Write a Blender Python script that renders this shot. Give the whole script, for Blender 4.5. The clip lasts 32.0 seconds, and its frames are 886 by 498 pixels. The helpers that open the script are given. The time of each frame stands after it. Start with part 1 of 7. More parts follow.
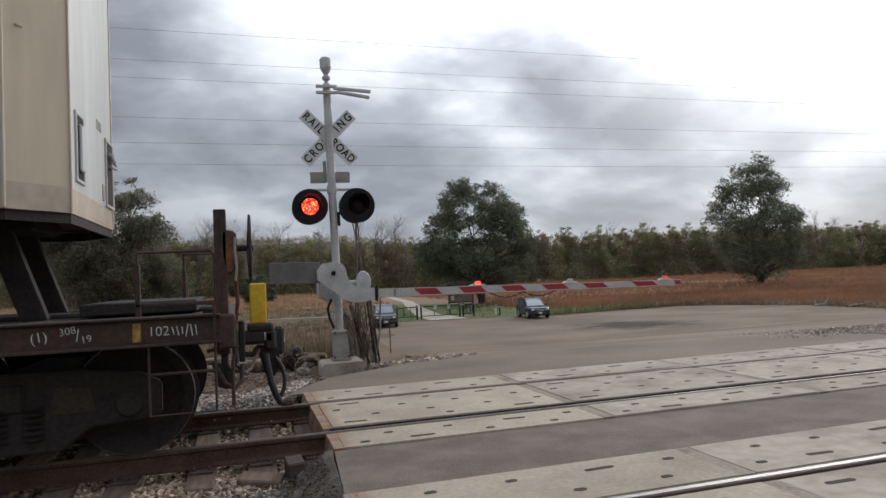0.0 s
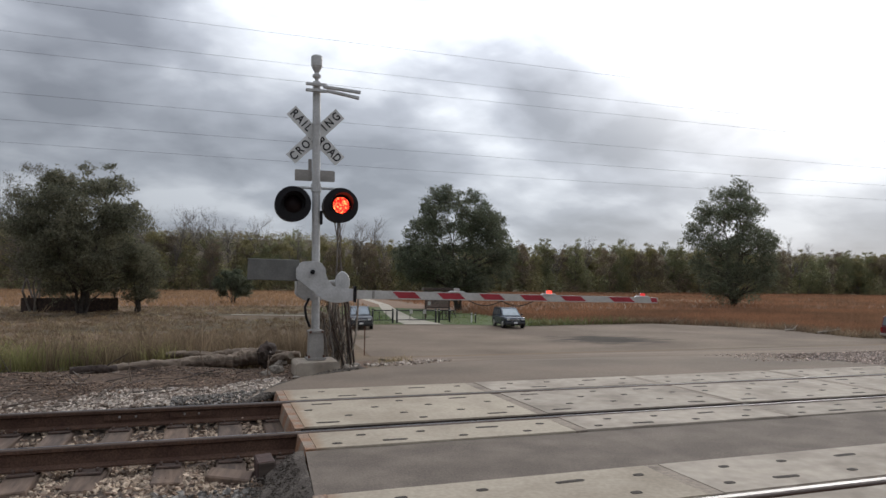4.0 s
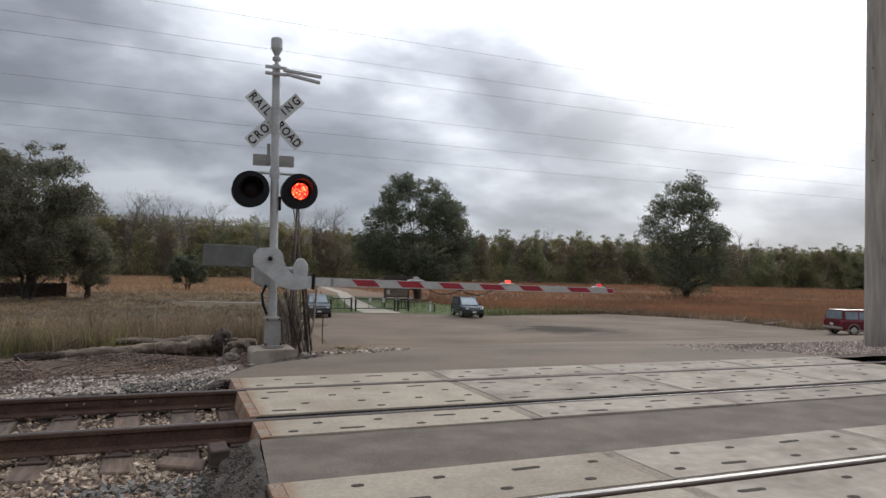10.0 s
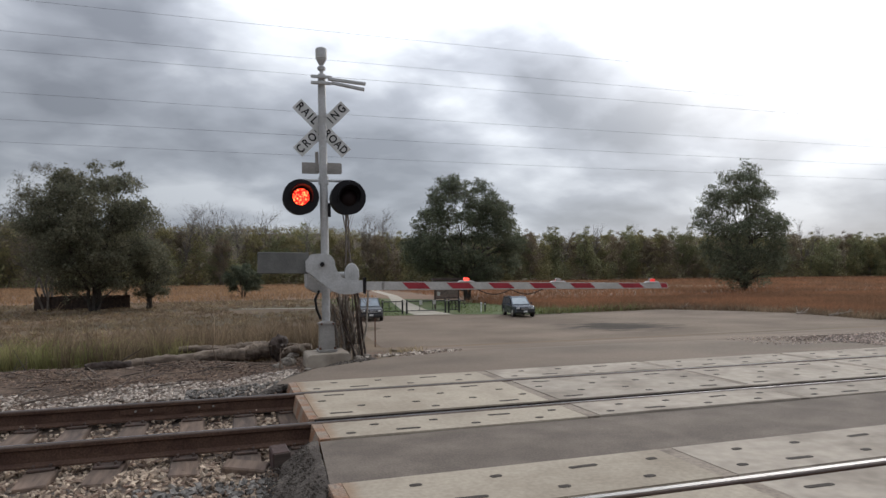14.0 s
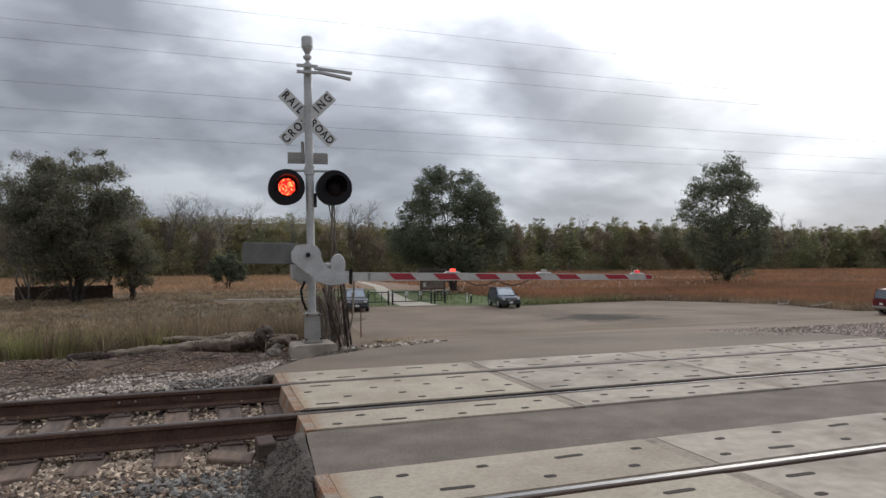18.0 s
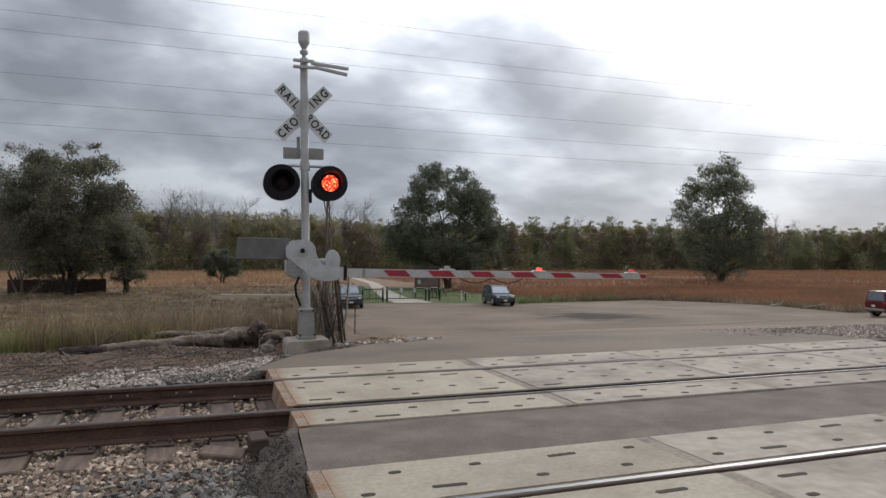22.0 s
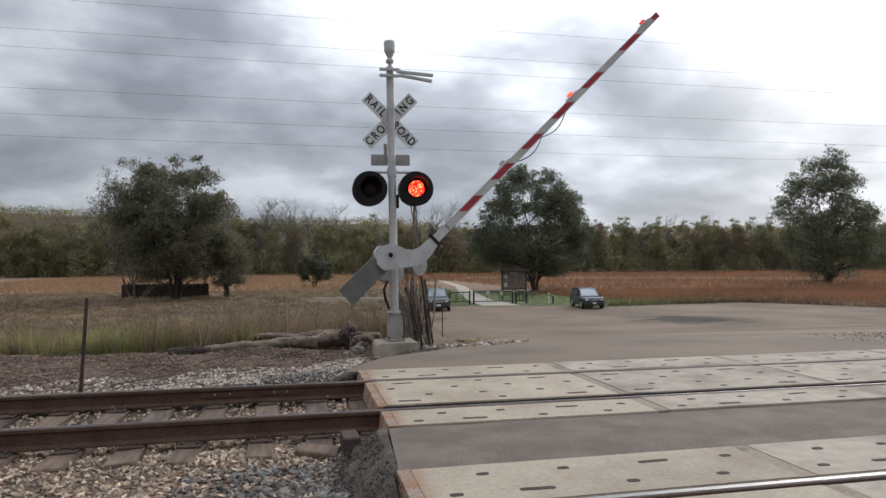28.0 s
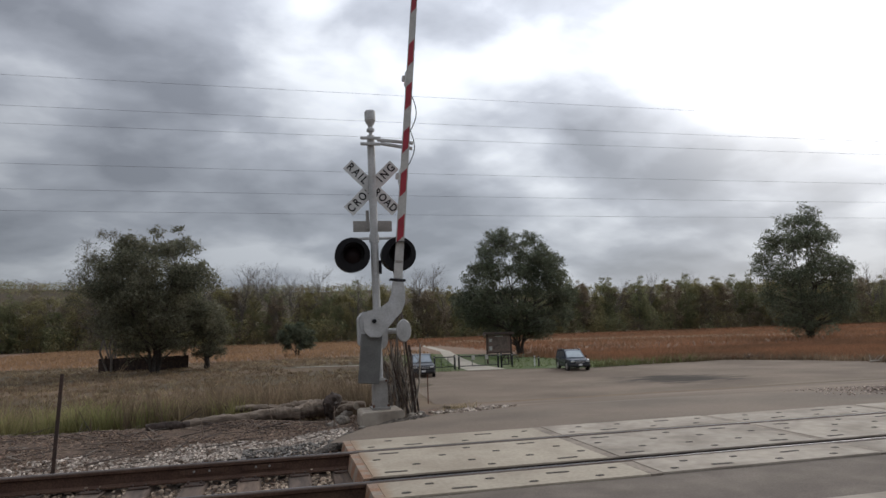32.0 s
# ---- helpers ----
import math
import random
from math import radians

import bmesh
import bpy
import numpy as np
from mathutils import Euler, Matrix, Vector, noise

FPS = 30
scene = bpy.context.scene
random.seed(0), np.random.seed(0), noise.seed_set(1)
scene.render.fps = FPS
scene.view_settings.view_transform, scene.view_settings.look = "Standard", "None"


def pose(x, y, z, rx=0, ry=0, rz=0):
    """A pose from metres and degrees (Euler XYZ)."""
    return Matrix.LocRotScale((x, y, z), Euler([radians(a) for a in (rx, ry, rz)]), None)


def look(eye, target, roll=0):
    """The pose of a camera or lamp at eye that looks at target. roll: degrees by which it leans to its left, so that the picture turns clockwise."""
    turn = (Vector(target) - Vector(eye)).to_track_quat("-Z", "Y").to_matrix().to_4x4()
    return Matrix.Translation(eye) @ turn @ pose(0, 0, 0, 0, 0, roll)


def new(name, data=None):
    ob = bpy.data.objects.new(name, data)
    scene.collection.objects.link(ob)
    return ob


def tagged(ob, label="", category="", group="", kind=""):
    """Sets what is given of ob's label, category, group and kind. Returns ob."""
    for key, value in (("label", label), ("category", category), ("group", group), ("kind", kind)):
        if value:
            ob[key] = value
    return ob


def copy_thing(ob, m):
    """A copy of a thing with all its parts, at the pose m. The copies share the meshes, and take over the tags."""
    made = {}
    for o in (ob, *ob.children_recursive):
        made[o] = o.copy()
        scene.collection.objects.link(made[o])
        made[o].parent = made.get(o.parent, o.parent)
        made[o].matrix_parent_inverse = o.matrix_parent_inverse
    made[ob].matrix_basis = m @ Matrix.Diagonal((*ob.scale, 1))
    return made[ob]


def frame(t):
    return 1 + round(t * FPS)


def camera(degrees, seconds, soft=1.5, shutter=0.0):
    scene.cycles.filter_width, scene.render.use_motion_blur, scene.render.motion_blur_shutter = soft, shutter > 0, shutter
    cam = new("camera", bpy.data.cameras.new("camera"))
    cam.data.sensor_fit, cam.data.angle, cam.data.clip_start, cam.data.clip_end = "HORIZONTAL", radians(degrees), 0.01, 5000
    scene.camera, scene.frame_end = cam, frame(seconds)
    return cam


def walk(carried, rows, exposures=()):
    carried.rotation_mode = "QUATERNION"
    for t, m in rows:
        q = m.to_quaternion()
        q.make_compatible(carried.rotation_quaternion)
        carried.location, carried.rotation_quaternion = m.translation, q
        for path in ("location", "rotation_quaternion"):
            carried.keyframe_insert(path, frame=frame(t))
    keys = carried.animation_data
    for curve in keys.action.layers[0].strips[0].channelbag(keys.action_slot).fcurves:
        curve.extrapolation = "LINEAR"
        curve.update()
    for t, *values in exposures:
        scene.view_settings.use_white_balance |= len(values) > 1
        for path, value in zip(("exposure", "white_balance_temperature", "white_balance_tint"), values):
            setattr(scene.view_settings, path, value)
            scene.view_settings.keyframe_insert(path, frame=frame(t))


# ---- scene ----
# camera: held by hand beside the track, 1.33 m above the railheads
cam = camera(67.16, 32.0)
PATH = [
    (0.0, pose(0.046, -0.005, 1.334, 92.231, 2.537, -16.759)),
    (0.5, pose(0.036, 0.001, 1.329, 92.810, 1.818, -17.021)),
    (1.0, pose(0.034, 0.002, 1.333, 93.199, 1.173, -17.155)),
    (1.5, pose(0.037, -0.005, 1.338, 93.513, 0.489, -17.510)),
    (2.0, pose(0.034, -0.002, 1.341, 93.813, 0.002, -18.010)),
    (2.5, pose(0.029, 0.007, 1.336, 93.916, -0.053, -18.252)),
    (3.0, pose(0.021, 0.005, 1.334, 93.418, 0.011, -18.575)),
    (3.5, pose(0.013, 0.005, 1.339, 92.961, -0.496, -18.812)),
    (5.5, pose(0.009, 0.001, 1.334, 92.382, -1.049, -18.379)),
    (6.0, pose(0.004, 0.003, 1.334, 92.302, -1.017, -18.035)),
    (6.5, pose(0.001, 0.002, 1.333, 92.225, -1.197, -17.601)),
    (7.0, pose(-0.009, 0.005, 1.333, 92.212, -1.526, -17.359)),
    (7.5, pose(-0.019, 0.010, 1.334, 92.274, -1.561, -16.613)),
    (8.0, pose(-0.019, 0.011, 1.335, 92.322, -1.605, -16.240)),
    (8.5, pose(-0.010, 0.014, 1.329, 92.327, -1.539, -16.519)),
    (9.0, pose(0.009, 0.004, 1.329, 92.292, -1.297, -18.914)),
    (9.5, pose(0.014, 0.021, 1.328, 92.106, -1.416, -21.589)),
    (10.0, pose(0.015, 0.024, 1.329, 91.790, -1.400, -22.160)),
    (10.5, pose(0.006, 0.016, 1.329, 91.681, -1.659, -22.259)),
    (11.0, pose(0.001, 0.014, 1.330, 91.581, -1.653, -22.232)),
    (11.5, pose(-0.010, 0.004, 1.330, 91.708, -1.416, -20.959)),
    (12.0, pose(-0.013, -0.000, 1.330, 91.914, -1.274, -19.445)),
    (12.5, pose(-0.006, 0.002, 1.327, 91.921, -0.298, -18.799)),
    (13.0, pose(-0.007, 0.003, 1.329, 91.831, 0.062, -18.362)),
    (13.5, pose(-0.001, 0.001, 1.329, 91.778, 0.286, -18.024)),
    (14.0, pose(0.003, -0.006, 1.327, 91.833, 0.527, -17.928)),
    (14.5, pose(-0.004, -0.005, 1.326, 91.876, 0.707, -17.610)),
    (16.5, pose(-0.014, -0.007, 1.326, 91.475, 0.372, -16.407)),
    (17.0, pose(-0.011, -0.001, 1.325, 91.241, 0.485, -16.492)),
    (17.5, pose(0.003, -0.002, 1.323, 91.098, 0.292, -18.110)),
    (18.0, pose(-0.002, 0.003, 1.328, 91.043, 0.365, -19.134)),
    (18.5, pose(-0.014, 0.010, 1.326, 91.488, 0.347, -15.777)),
    (19.0, pose(-0.013, 0.006, 1.326, 91.586, 0.509, -15.581)),
    (19.5, pose(-0.013, 0.004, 1.327, 91.632, 0.613, -15.468)),
    (20.0, pose(-0.012, 0.002, 1.327, 91.593, 0.744, -15.556)),
    (20.5, pose(-0.011, -0.000, 1.328, 91.471, 0.861, -15.865)),
    (21.0, pose(-0.003, 0.016, 1.321, 91.348, 0.492, -16.894)),
    (21.5, pose(-0.001, 0.012, 1.326, 91.105, -0.035, -18.800)),
    (22.0, pose(0.002, 0.017, 1.324, 90.823, -0.265, -19.577)),
    (22.5, pose(-0.001, 0.014, 1.324, 90.744, 0.009, -19.684)),
    (23.0, pose(-0.001, 0.005, 1.324, 90.778, -0.217, -19.405)),
    (23.5, pose(-0.009, 0.008, 1.325, 90.736, -0.521, -18.576)),
    (24.0, pose(-0.010, 0.009, 1.322, 90.683, -0.719, -18.091)),
    (24.5, pose(-0.014, 0.010, 1.322, 90.578, -0.614, -17.621)),
    (25.0, pose(-0.027, 0.006, 1.322, 90.514, -0.507, -16.807)),
    (25.5, pose(-0.036, -0.000, 1.324, 90.600, -0.438, -15.633)),
    (27.5, pose(-0.004, -0.028, 1.329, 90.996, 0.244, -14.556)),
    (28.0, pose(-0.004, -0.030, 1.329, 91.071, 0.309, -12.173)),
    (28.5, pose(-0.003, -0.034, 1.330, 91.141, 0.696, -11.544)),
    (29.0, pose(-0.003, -0.033, 1.330, 91.299, 0.973, -11.712)),
    (29.5, pose(-0.003, -0.033, 1.330, 91.441, 0.733, -11.992)),
    (30.0, pose(-0.004, -0.027, 1.329, 91.619, 0.493, -12.378)),
    (30.5, pose(-0.006, -0.022, 1.329, 92.388, 0.532, -12.919)),
    (31.0, pose(-0.007, -0.019, 1.328, 95.179, 0.847, -13.750)),
    (31.5, pose(-0.006, -0.022, 1.329, 96.193, 1.074, -13.961)),
    (32.0, pose(-0.007, -0.022, 1.329, 96.577, 1.799, -13.543)),
]
walk(cam, PATH, ((0.0, 0.05), (25.0, 0.09), (28.0, 0.24), (30.3, 0.24), (31.2, 0.08), (32.0, -0.16)))

# ---- world, sun, exposure ----
SUN_AZ, SUN_EL = 47.5, 19.0   # degrees: azimuth clockwise from +y, and height
world = bpy.data.worlds.new("overcast_sky")
scene.world = world
world.use_nodes = True


def build_sky():
    nt = world.node_tree
    nt.nodes.clear()
    L = nt.links.new

    def N(kind, **kw):
        n = nt.nodes.new(kind)
        for k, v in kw.items():
            n.inputs[k].default_value = v
        return n

    def M(op, a, b=None, c=None):
        n = nt.nodes.new("ShaderNodeMath")
        n.operation = op
        for i, v in enumerate((a, b, c)):
            if v is None:
                continue
            if isinstance(v, (int, float)):
                n.inputs[i].default_value = v
            else:
                L(v, n.inputs[i])
        return n.outputs[0]

    co = N("ShaderNodeTexCoord").outputs["Generated"]
    sep = N("ShaderNodeSeparateXYZ")
    L(co, sep.inputs[0])
    x, y, z = sep.outputs
    up = M("MAXIMUM", z, 0.0)
    k = M("DIVIDE", 1.0, M("ADD", up, 0.33))
    comb = N("ShaderNodeCombineXYZ")
    L(M("MULTIPLY", x, k), comb.inputs[0])
    L(M("MULTIPLY", y, k), comb.inputs[1])
    # cloud deck in two sizes
    n1 = N("ShaderNodeTexNoise", Scale=1.55, Detail=8.0, Roughness=0.45, Distortion=0.2)
    n2 = N("ShaderNodeTexNoise", Scale=4.4, Detail=8.0, Roughness=0.50, Distortion=0.2)
    mp = N("ShaderNodeMapping")
    mp.inputs["Location"].default_value = CLOUD_SHIFT
    mp.inputs["Rotation"].default_value = (0, 0, radians(-25))
    mp.inputs["Scale"].default_value = (1.0, 1.15, 1.0)
    L(comb.outputs[0], mp.inputs[0])
    L(mp.outputs[0], n1.inputs["Vector"])
    L(mp.outputs[0], n2.inputs["Vector"])
    cloud = M("ADD", M("MULTIPLY", n1.outputs[0], 0.70), M("MULTIPLY", n2.outputs[0], 0.30))
    # thin cloud round the sun lets its light through
    az, el = radians(SUN_AZ), radians(SUN_EL)
    d = Vector((math.sin(az) * math.cos(el), math.cos(az) * math.cos(el), math.sin(el)))
    dot = M("ADD", M("ADD", M("MULTIPLY", x, d.x), M("MULTIPLY", y, d.y)), M("MULTIPLY", z, d.z))
    glow = M("POWER", M("MAXIMUM", dot, 0.0), GLOW_POW)
    glow = M("ADD", M("MULTIPLY", glow, M("ADD", 0.2, M("MULTIPLY", cloud, 1.5))), M("MULTIPLY", M("POWER", M("MAXIMUM", dot, 0.0), 9.0), M("MULTIPLY", M("POWER", cloud, 2.0), 0.30)))
    # thick cloud low over the land hides the glow
    glow = M("MULTIPLY", glow, M("MINIMUM", M("MAXIMUM", M("MULTIPLY", M("SUBTRACT", up, 0.09), 5.5), 0.05), 1.0))
    ramp = N("ShaderNodeValToRGB")
    e = ramp.color_ramp.elements
    e[0].position, e[0].color = 0.39, (0.235, 0.255, 0.30, 1)
    e[1].position, e[1].color = 0.61, (0.78, 0.82, 0.885, 1)
    a = ramp.color_ramp.elements.new(0.50)
    a.color = (0.42, 0.45, 0.515, 1)
    L(cloud, ramp.inputs[0])
    # pale band low over the land
    low = M("POWER", M("SUBTRACT", 1.0, M("MINIMUM", M("MULTIPLY", up, 2.2), 1.0)), 2.0)
    mix = N("ShaderNodeMix")
    mix.data_type = "RGBA"
    L(M("MULTIPLY", low, 0.55), mix.inputs["Factor"])
    L(ramp.outputs[0], mix.inputs["A"])
    mix.inputs["B"].default_value = (0.54, 0.60, 0.68, 1)
    add = N("ShaderNodeMix")
    add.data_type, add.blend_type = "RGBA", "ADD"
    add.inputs["Factor"].default_value = 1.0
    L(mix.outputs["Result"], add.inputs["A"])
    gc = N("ShaderNodeMix")
    gc.data_type = "RGBA"
    gc.inputs["A"].default_value = (0, 0, 0, 1)
    gc.inputs["B"].default_value = (1.5, 1.5, 1.5, 1)
    L(glow, gc.inputs["Factor"])
    L(gc.outputs["Result"], add.inputs["B"])
    # an overcast sky is brightest overhead
    lift = N("ShaderNodeVectorMath")
    lift.operation = "SCALE"
    L(add.outputs["Result"], lift.inputs[0])
    toward = M("MAXIMUM", dot, 0.0)
    side = M("ADD", 0.635, M("MULTIPLY", M("MULTIPLY", toward, toward), 0.58))
    high = M("MINIMUM", up, 0.6)
    L(M("MULTIPLY", side, M("ADD", 0.85, M("MULTIPLY", M("MULTIPLY", high, high), ZENITH))), lift.inputs["Scale"])
    bg = N("ShaderNodeBackground", Strength=SKY)
    L(lift.outputs[0], bg.inputs[0])
    # clear sky above the deck
    sky = N("ShaderNodeTexSky")
    sky.sky_type, sky.sun_disc = "NISHITA", False
    sky.sun_elevation, sky.sun_rotation = radians(SUN_EL), radians(SUN_AZ)
    bg2 = N("ShaderNodeBackground", Strength=0.05)
    L(sky.outputs[0], bg2.inputs[0])
    ms = N("ShaderNodeMixShader", Fac=0.06)
    L(bg.outputs[0], ms.inputs[1])
    L(bg2.outputs[0], ms.inputs[2])
    out = N("ShaderNodeOutputWorld")
    L(ms.outputs[0], out.inputs[0])


CLOUD_SHIFT = (21.23, -8.72, 0.0)
GLOW_POW, SKY, ZENITH = 66.0, 1.0, 4.7
build_sky()
sun = new("sun", bpy.data.lights.new("sun", "SUN"))
sun.data.energy, sun.data.angle, sun.data.color = 1.15, radians(35), (1.0, 0.93, 0.83)
_az, _el = radians(SUN_AZ), radians(SUN_EL)
_d = Vector((math.sin(_az) * math.cos(_el), math.cos(_az) * math.cos(_el), math.sin(_el)))
sun.matrix_world = look(_d * 80, (0, 0, 0))
scene.view_settings.exposure = 0.0


# ---- materials ----
def mat(name, color, rough=0.8, metal=0.0, vary=0.25, scale=3.0, fine=40.0, bump=0.15, second=None, mix_at=0.5,
        each=0.0, emit=None, strength=0.0, island=0.0, spec=0.5, stretch=(1, 1, 1), depth=0.02, pick=False):
    """A surface with two scales of tone, a second colour in patches, and fine relief."""
    m = bpy.data.materials.new(name)
    m.use_nodes = True
    nt = m.node_tree
    L = nt.links.new
    b = nt.nodes["Principled BSDF"]
    b.inputs["Roughness"].default_value = rough
    b.inputs["Metallic"].default_value = metal
    b.inputs["Specular IOR Level"].default_value = spec
    tc = nt.nodes.new("ShaderNodeTexCoord")
    mp = nt.nodes.new("ShaderNodeMapping")
    mp.inputs["Scale"].default_value = stretch
    if each:      # so that alike pieces do not share one pattern
        oi0 = nt.nodes.new("ShaderNodeObjectInfo")
        off = nt.nodes.new("ShaderNodeVectorMath")
        off.operation = "MULTIPLY_ADD"
        L(oi0.outputs["Random"], off.inputs[0])
        off.inputs[1].default_value = (37.0, 53.0, 19.0)
        L(tc.outputs["Object"], off.inputs[2])
        L(off.outputs[0], mp.inputs[0])
    else:
        L(tc.outputs["Object"], mp.inputs[0])
    n1 = nt.nodes.new("ShaderNodeTexNoise")
    n1.inputs["Scale"].default_value, n1.inputs["Detail"].default_value = scale, 6.0
    n2 = nt.nodes.new("ShaderNodeTexNoise")
    n2.inputs["Scale"].default_value, n2.inputs["Detail"].default_value = fine, 4.0
    L(mp.outputs[0], n1.inputs["Vector"])
    L(mp.outputs[0], n2.inputs["Vector"])
    ramp = nt.nodes.new("ShaderNodeValToRGB")
    ramp.color_ramp.elements[0].position = max(0.0, mix_at - 0.12)
    ramp.color_ramp.elements[1].position = min(1.0, mix_at + 0.12)
    c2 = second or tuple(c * 0.78 for c in color)
    ramp.color_ramp.elements[0].color = (*color, 1)
    ramp.color_ramp.elements[1].color = (*c2, 1)
    if pick:      # each loose piece takes its own mix of the two colours
        geo = nt.nodes.new("ShaderNodeNewGeometry")
        ramp.color_ramp.elements[0].position, ramp.color_ramp.elements[1].position = 0.15, 0.85
        sh = nt.nodes.new("ShaderNodeMath")
        sh.operation = "MULTIPLY"
        sh.inputs[1].default_value = 7.31
        fr = nt.nodes.new("ShaderNodeMath")
        fr.operation = "FRACT"
        L(geo.outputs["Random Per Island"], sh.inputs[0])
        L(sh.outputs[0], fr.inputs[0])
        L(fr.outputs[0], ramp.inputs[0])
    else:
        L(n1.outputs[0], ramp.inputs[0])
    # tone: fine grain, whole piece
    mr = nt.nodes.new("ShaderNodeMapRange")
    mr.inputs["From Min"].default_value, mr.inputs["From Max"].default_value = 0.3, 0.7
    mr.inputs["To Min"].default_value, mr.inputs["To Max"].default_value = 1 - vary, 1 + vary
    L(n2.outputs[0], mr.inputs["Value"])
    tone = mr.outputs[0]
    for amount, kind, out in ((each, "ShaderNodeObjectInfo", "Random"), (island, "ShaderNodeNewGeometry", "Random Per Island")):
        if amount:
            oi = nt.nodes.new(kind)
            r2 = nt.nodes.new("ShaderNodeMapRange")
            r2.inputs["To Min"].default_value, r2.inputs["To Max"].default_value = 1 - amount, 1 + amount
            L(oi.outputs[out], r2.inputs["Value"])
            mm = nt.nodes.new("ShaderNodeMath")
            mm.operation = "MULTIPLY"
            L(tone, mm.inputs[0])
            L(r2.outputs[0], mm.inputs[1])
            tone = mm.outputs[0]
    vm = nt.nodes.new("ShaderNodeVectorMath")
    vm.operation = "SCALE"
    L(ramp.outputs[0], vm.inputs[0])
    L(tone, vm.inputs["Scale"])
    L(vm.outputs[0], b.inputs["Base Color"])
    if bump:
        bp = nt.nodes.new("ShaderNodeBump")
        bp.inputs["Strength"].default_value, bp.inputs["Distance"].default_value = bump, depth
        L(n2.outputs[0], bp.inputs["Height"])
        L(bp.outputs[0], b.inputs["Normal"])
    if emit:
        b.inputs["Emission Color"].default_value = (*emit, 1)
        b.inputs["Emission Strength"].default_value = strength
    return m


ASPHALT = mat("asphalt", (0.132, 0.107, 0.087), 0.9, scale=1.9, fine=60, second=(0.188, 0.154, 0.125), vary=0.17, bump=0.2, mix_at=0.53, spec=0.2)
APPROACH = mat("worn_approach", (0.150, 0.118, 0.091), 0.92, scale=0.5, fine=30, second=(0.205, 0.160, 0.122), vary=0.15, bump=0.2, spec=0.2)
LOT = mat("lot_gravel", (0.220, 0.169, 0.126), 0.95, scale=0.16, fine=14, second=(0.148, 0.111, 0.082), vary=0.2, bump=0.4, spec=0.2)
CONCRETE = mat("concrete_panel", (0.37, 0.318, 0.258), 0.85, scale=1.6, fine=9, second=(0.25, 0.21, 0.168), vary=0.13, each=0.09, bump=0.12, mix_at=0.56, spec=0.2)
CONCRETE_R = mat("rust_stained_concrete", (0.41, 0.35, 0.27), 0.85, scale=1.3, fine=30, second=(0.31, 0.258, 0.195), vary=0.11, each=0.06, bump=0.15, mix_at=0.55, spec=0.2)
FILLER = mat("joint_filler", (0.27, 0.22, 0.17), 0.9, scale=4, fine=30, second=(0.165, 0.13, 0.10), vary=0.2, bump=0.4, mix_at=0.58)
RUBBERSEAL = mat("dusty_rubber", (0.035, 0.028, 0.023), 0.9, scale=3, fine=30, second=(0.055, 0.042, 0.034), vary=0.3, spec=0.2)
RUST = mat("rust", (0.16, 0.065, 0.035), 0.9, scale=4, fine=50, second=(0.085, 0.045, 0.03), vary=0.35, bump=0.4)
PANEL_EDGE = mat("rusty_panel_edge", (0.26, 0.125, 0.062), 0.9, scale=5, fine=50, second=(0.27, 0.215, 0.165), vary=0.3, bump=0.4)
# dark colour in place of the shade inside slots, frame windows and hatches
SLOT = mat("slot_shadow", (0.045, 0.034, 0.026), 0.95, vary=0.3)
RAIL = mat("rail_side", (0.074, 0.041, 0.029), 0.85, spec=0.25, scale=5, fine=60, second=(0.10, 0.058, 0.04), vary=0.3, bump=0.3)
RAILSIDE = mat("rail_head_dull", (0.105, 0.075, 0.06), 0.85, metal=0.0, spec=0.2, scale=6, fine=70, second=(0.15, 0.12, 0.105), vary=0.2, bump=0.1, stretch=(0.1, 1, 1))
RAILTOP = mat("rail_head", (0.17, 0.17, 0.175), 0.48, metal=1.0, scale=6, fine=90, second=(0.24, 0.23, 0.23), vary=0.12, bump=0.05, stretch=(0.1, 1, 1))
TIE = mat("old_tie", (0.150, 0.102, 0.073), 0.95, scale=3, fine=18, second=(0.10, 0.073, 0.058), vary=0.4, each=0.25, bump=0.6, stretch=(1, 0.15, 1))
BALLAST = mat("ballast_bed", (0.135, 0.095, 0.068), 1.0, scale=2, fine=22, second=(0.085, 0.066, 0.055), vary=0.5, bump=1.0)
STONE = mat("ballast_stone", (0.48, 0.375, 0.275), 0.9, scale=0.5, fine=30, second=(0.18, 0.12, 0.085), vary=0.2, island=0.5, bump=0.3, pick=True)
STONE_L = mat("pale_stone", (0.54, 0.465, 0.39), 0.9, scale=0.7, fine=30, second=(0.21, 0.16, 0.125), vary=0.2, island=0.45, bump=0.3, pick=True)
STONE_P = mat("pink_stone", (0.56, 0.45, 0.38), 0.9, scale=0.7, fine=30, second=(0.38, 0.30, 0.25), vary=0.2, island=0.45, bump=0.3, pick=True)
SOIL = mat("soil", (0.135, 0.092, 0.065), 1.0, scale=0.5, fine=9, second=(0.092, 0.065, 0.048), vary=0.35, bump=0.8, depth=0.05, spec=0.2)
FIELD = mat("dead_field", (0.155, 0.098, 0.054), 1.0, scale=0.12, fine=1.2, second=(0.080, 0.060, 0.030), vary=0.25, bump=0.6, depth=0.1, stretch=(0.5, 1, 1))
LAWN = mat("lawn", (0.075, 0.105, 0.030), 1.0, scale=0.2, fine=8, second=(0.11, 0.125, 0.05), vary=0.3, bump=0.8, depth=0.05)
TRAIL = mat("limestone_trail", (0.44, 0.39, 0.31), 0.95, scale=0.4, fine=8, vary=0.15)
GALV = mat("painted_silver", (0.50, 0.50, 0.495), 0.55, metal=0.15, scale=4, fine=30, second=(0.42, 0.415, 0.405), vary=0.12, bump=0.1)
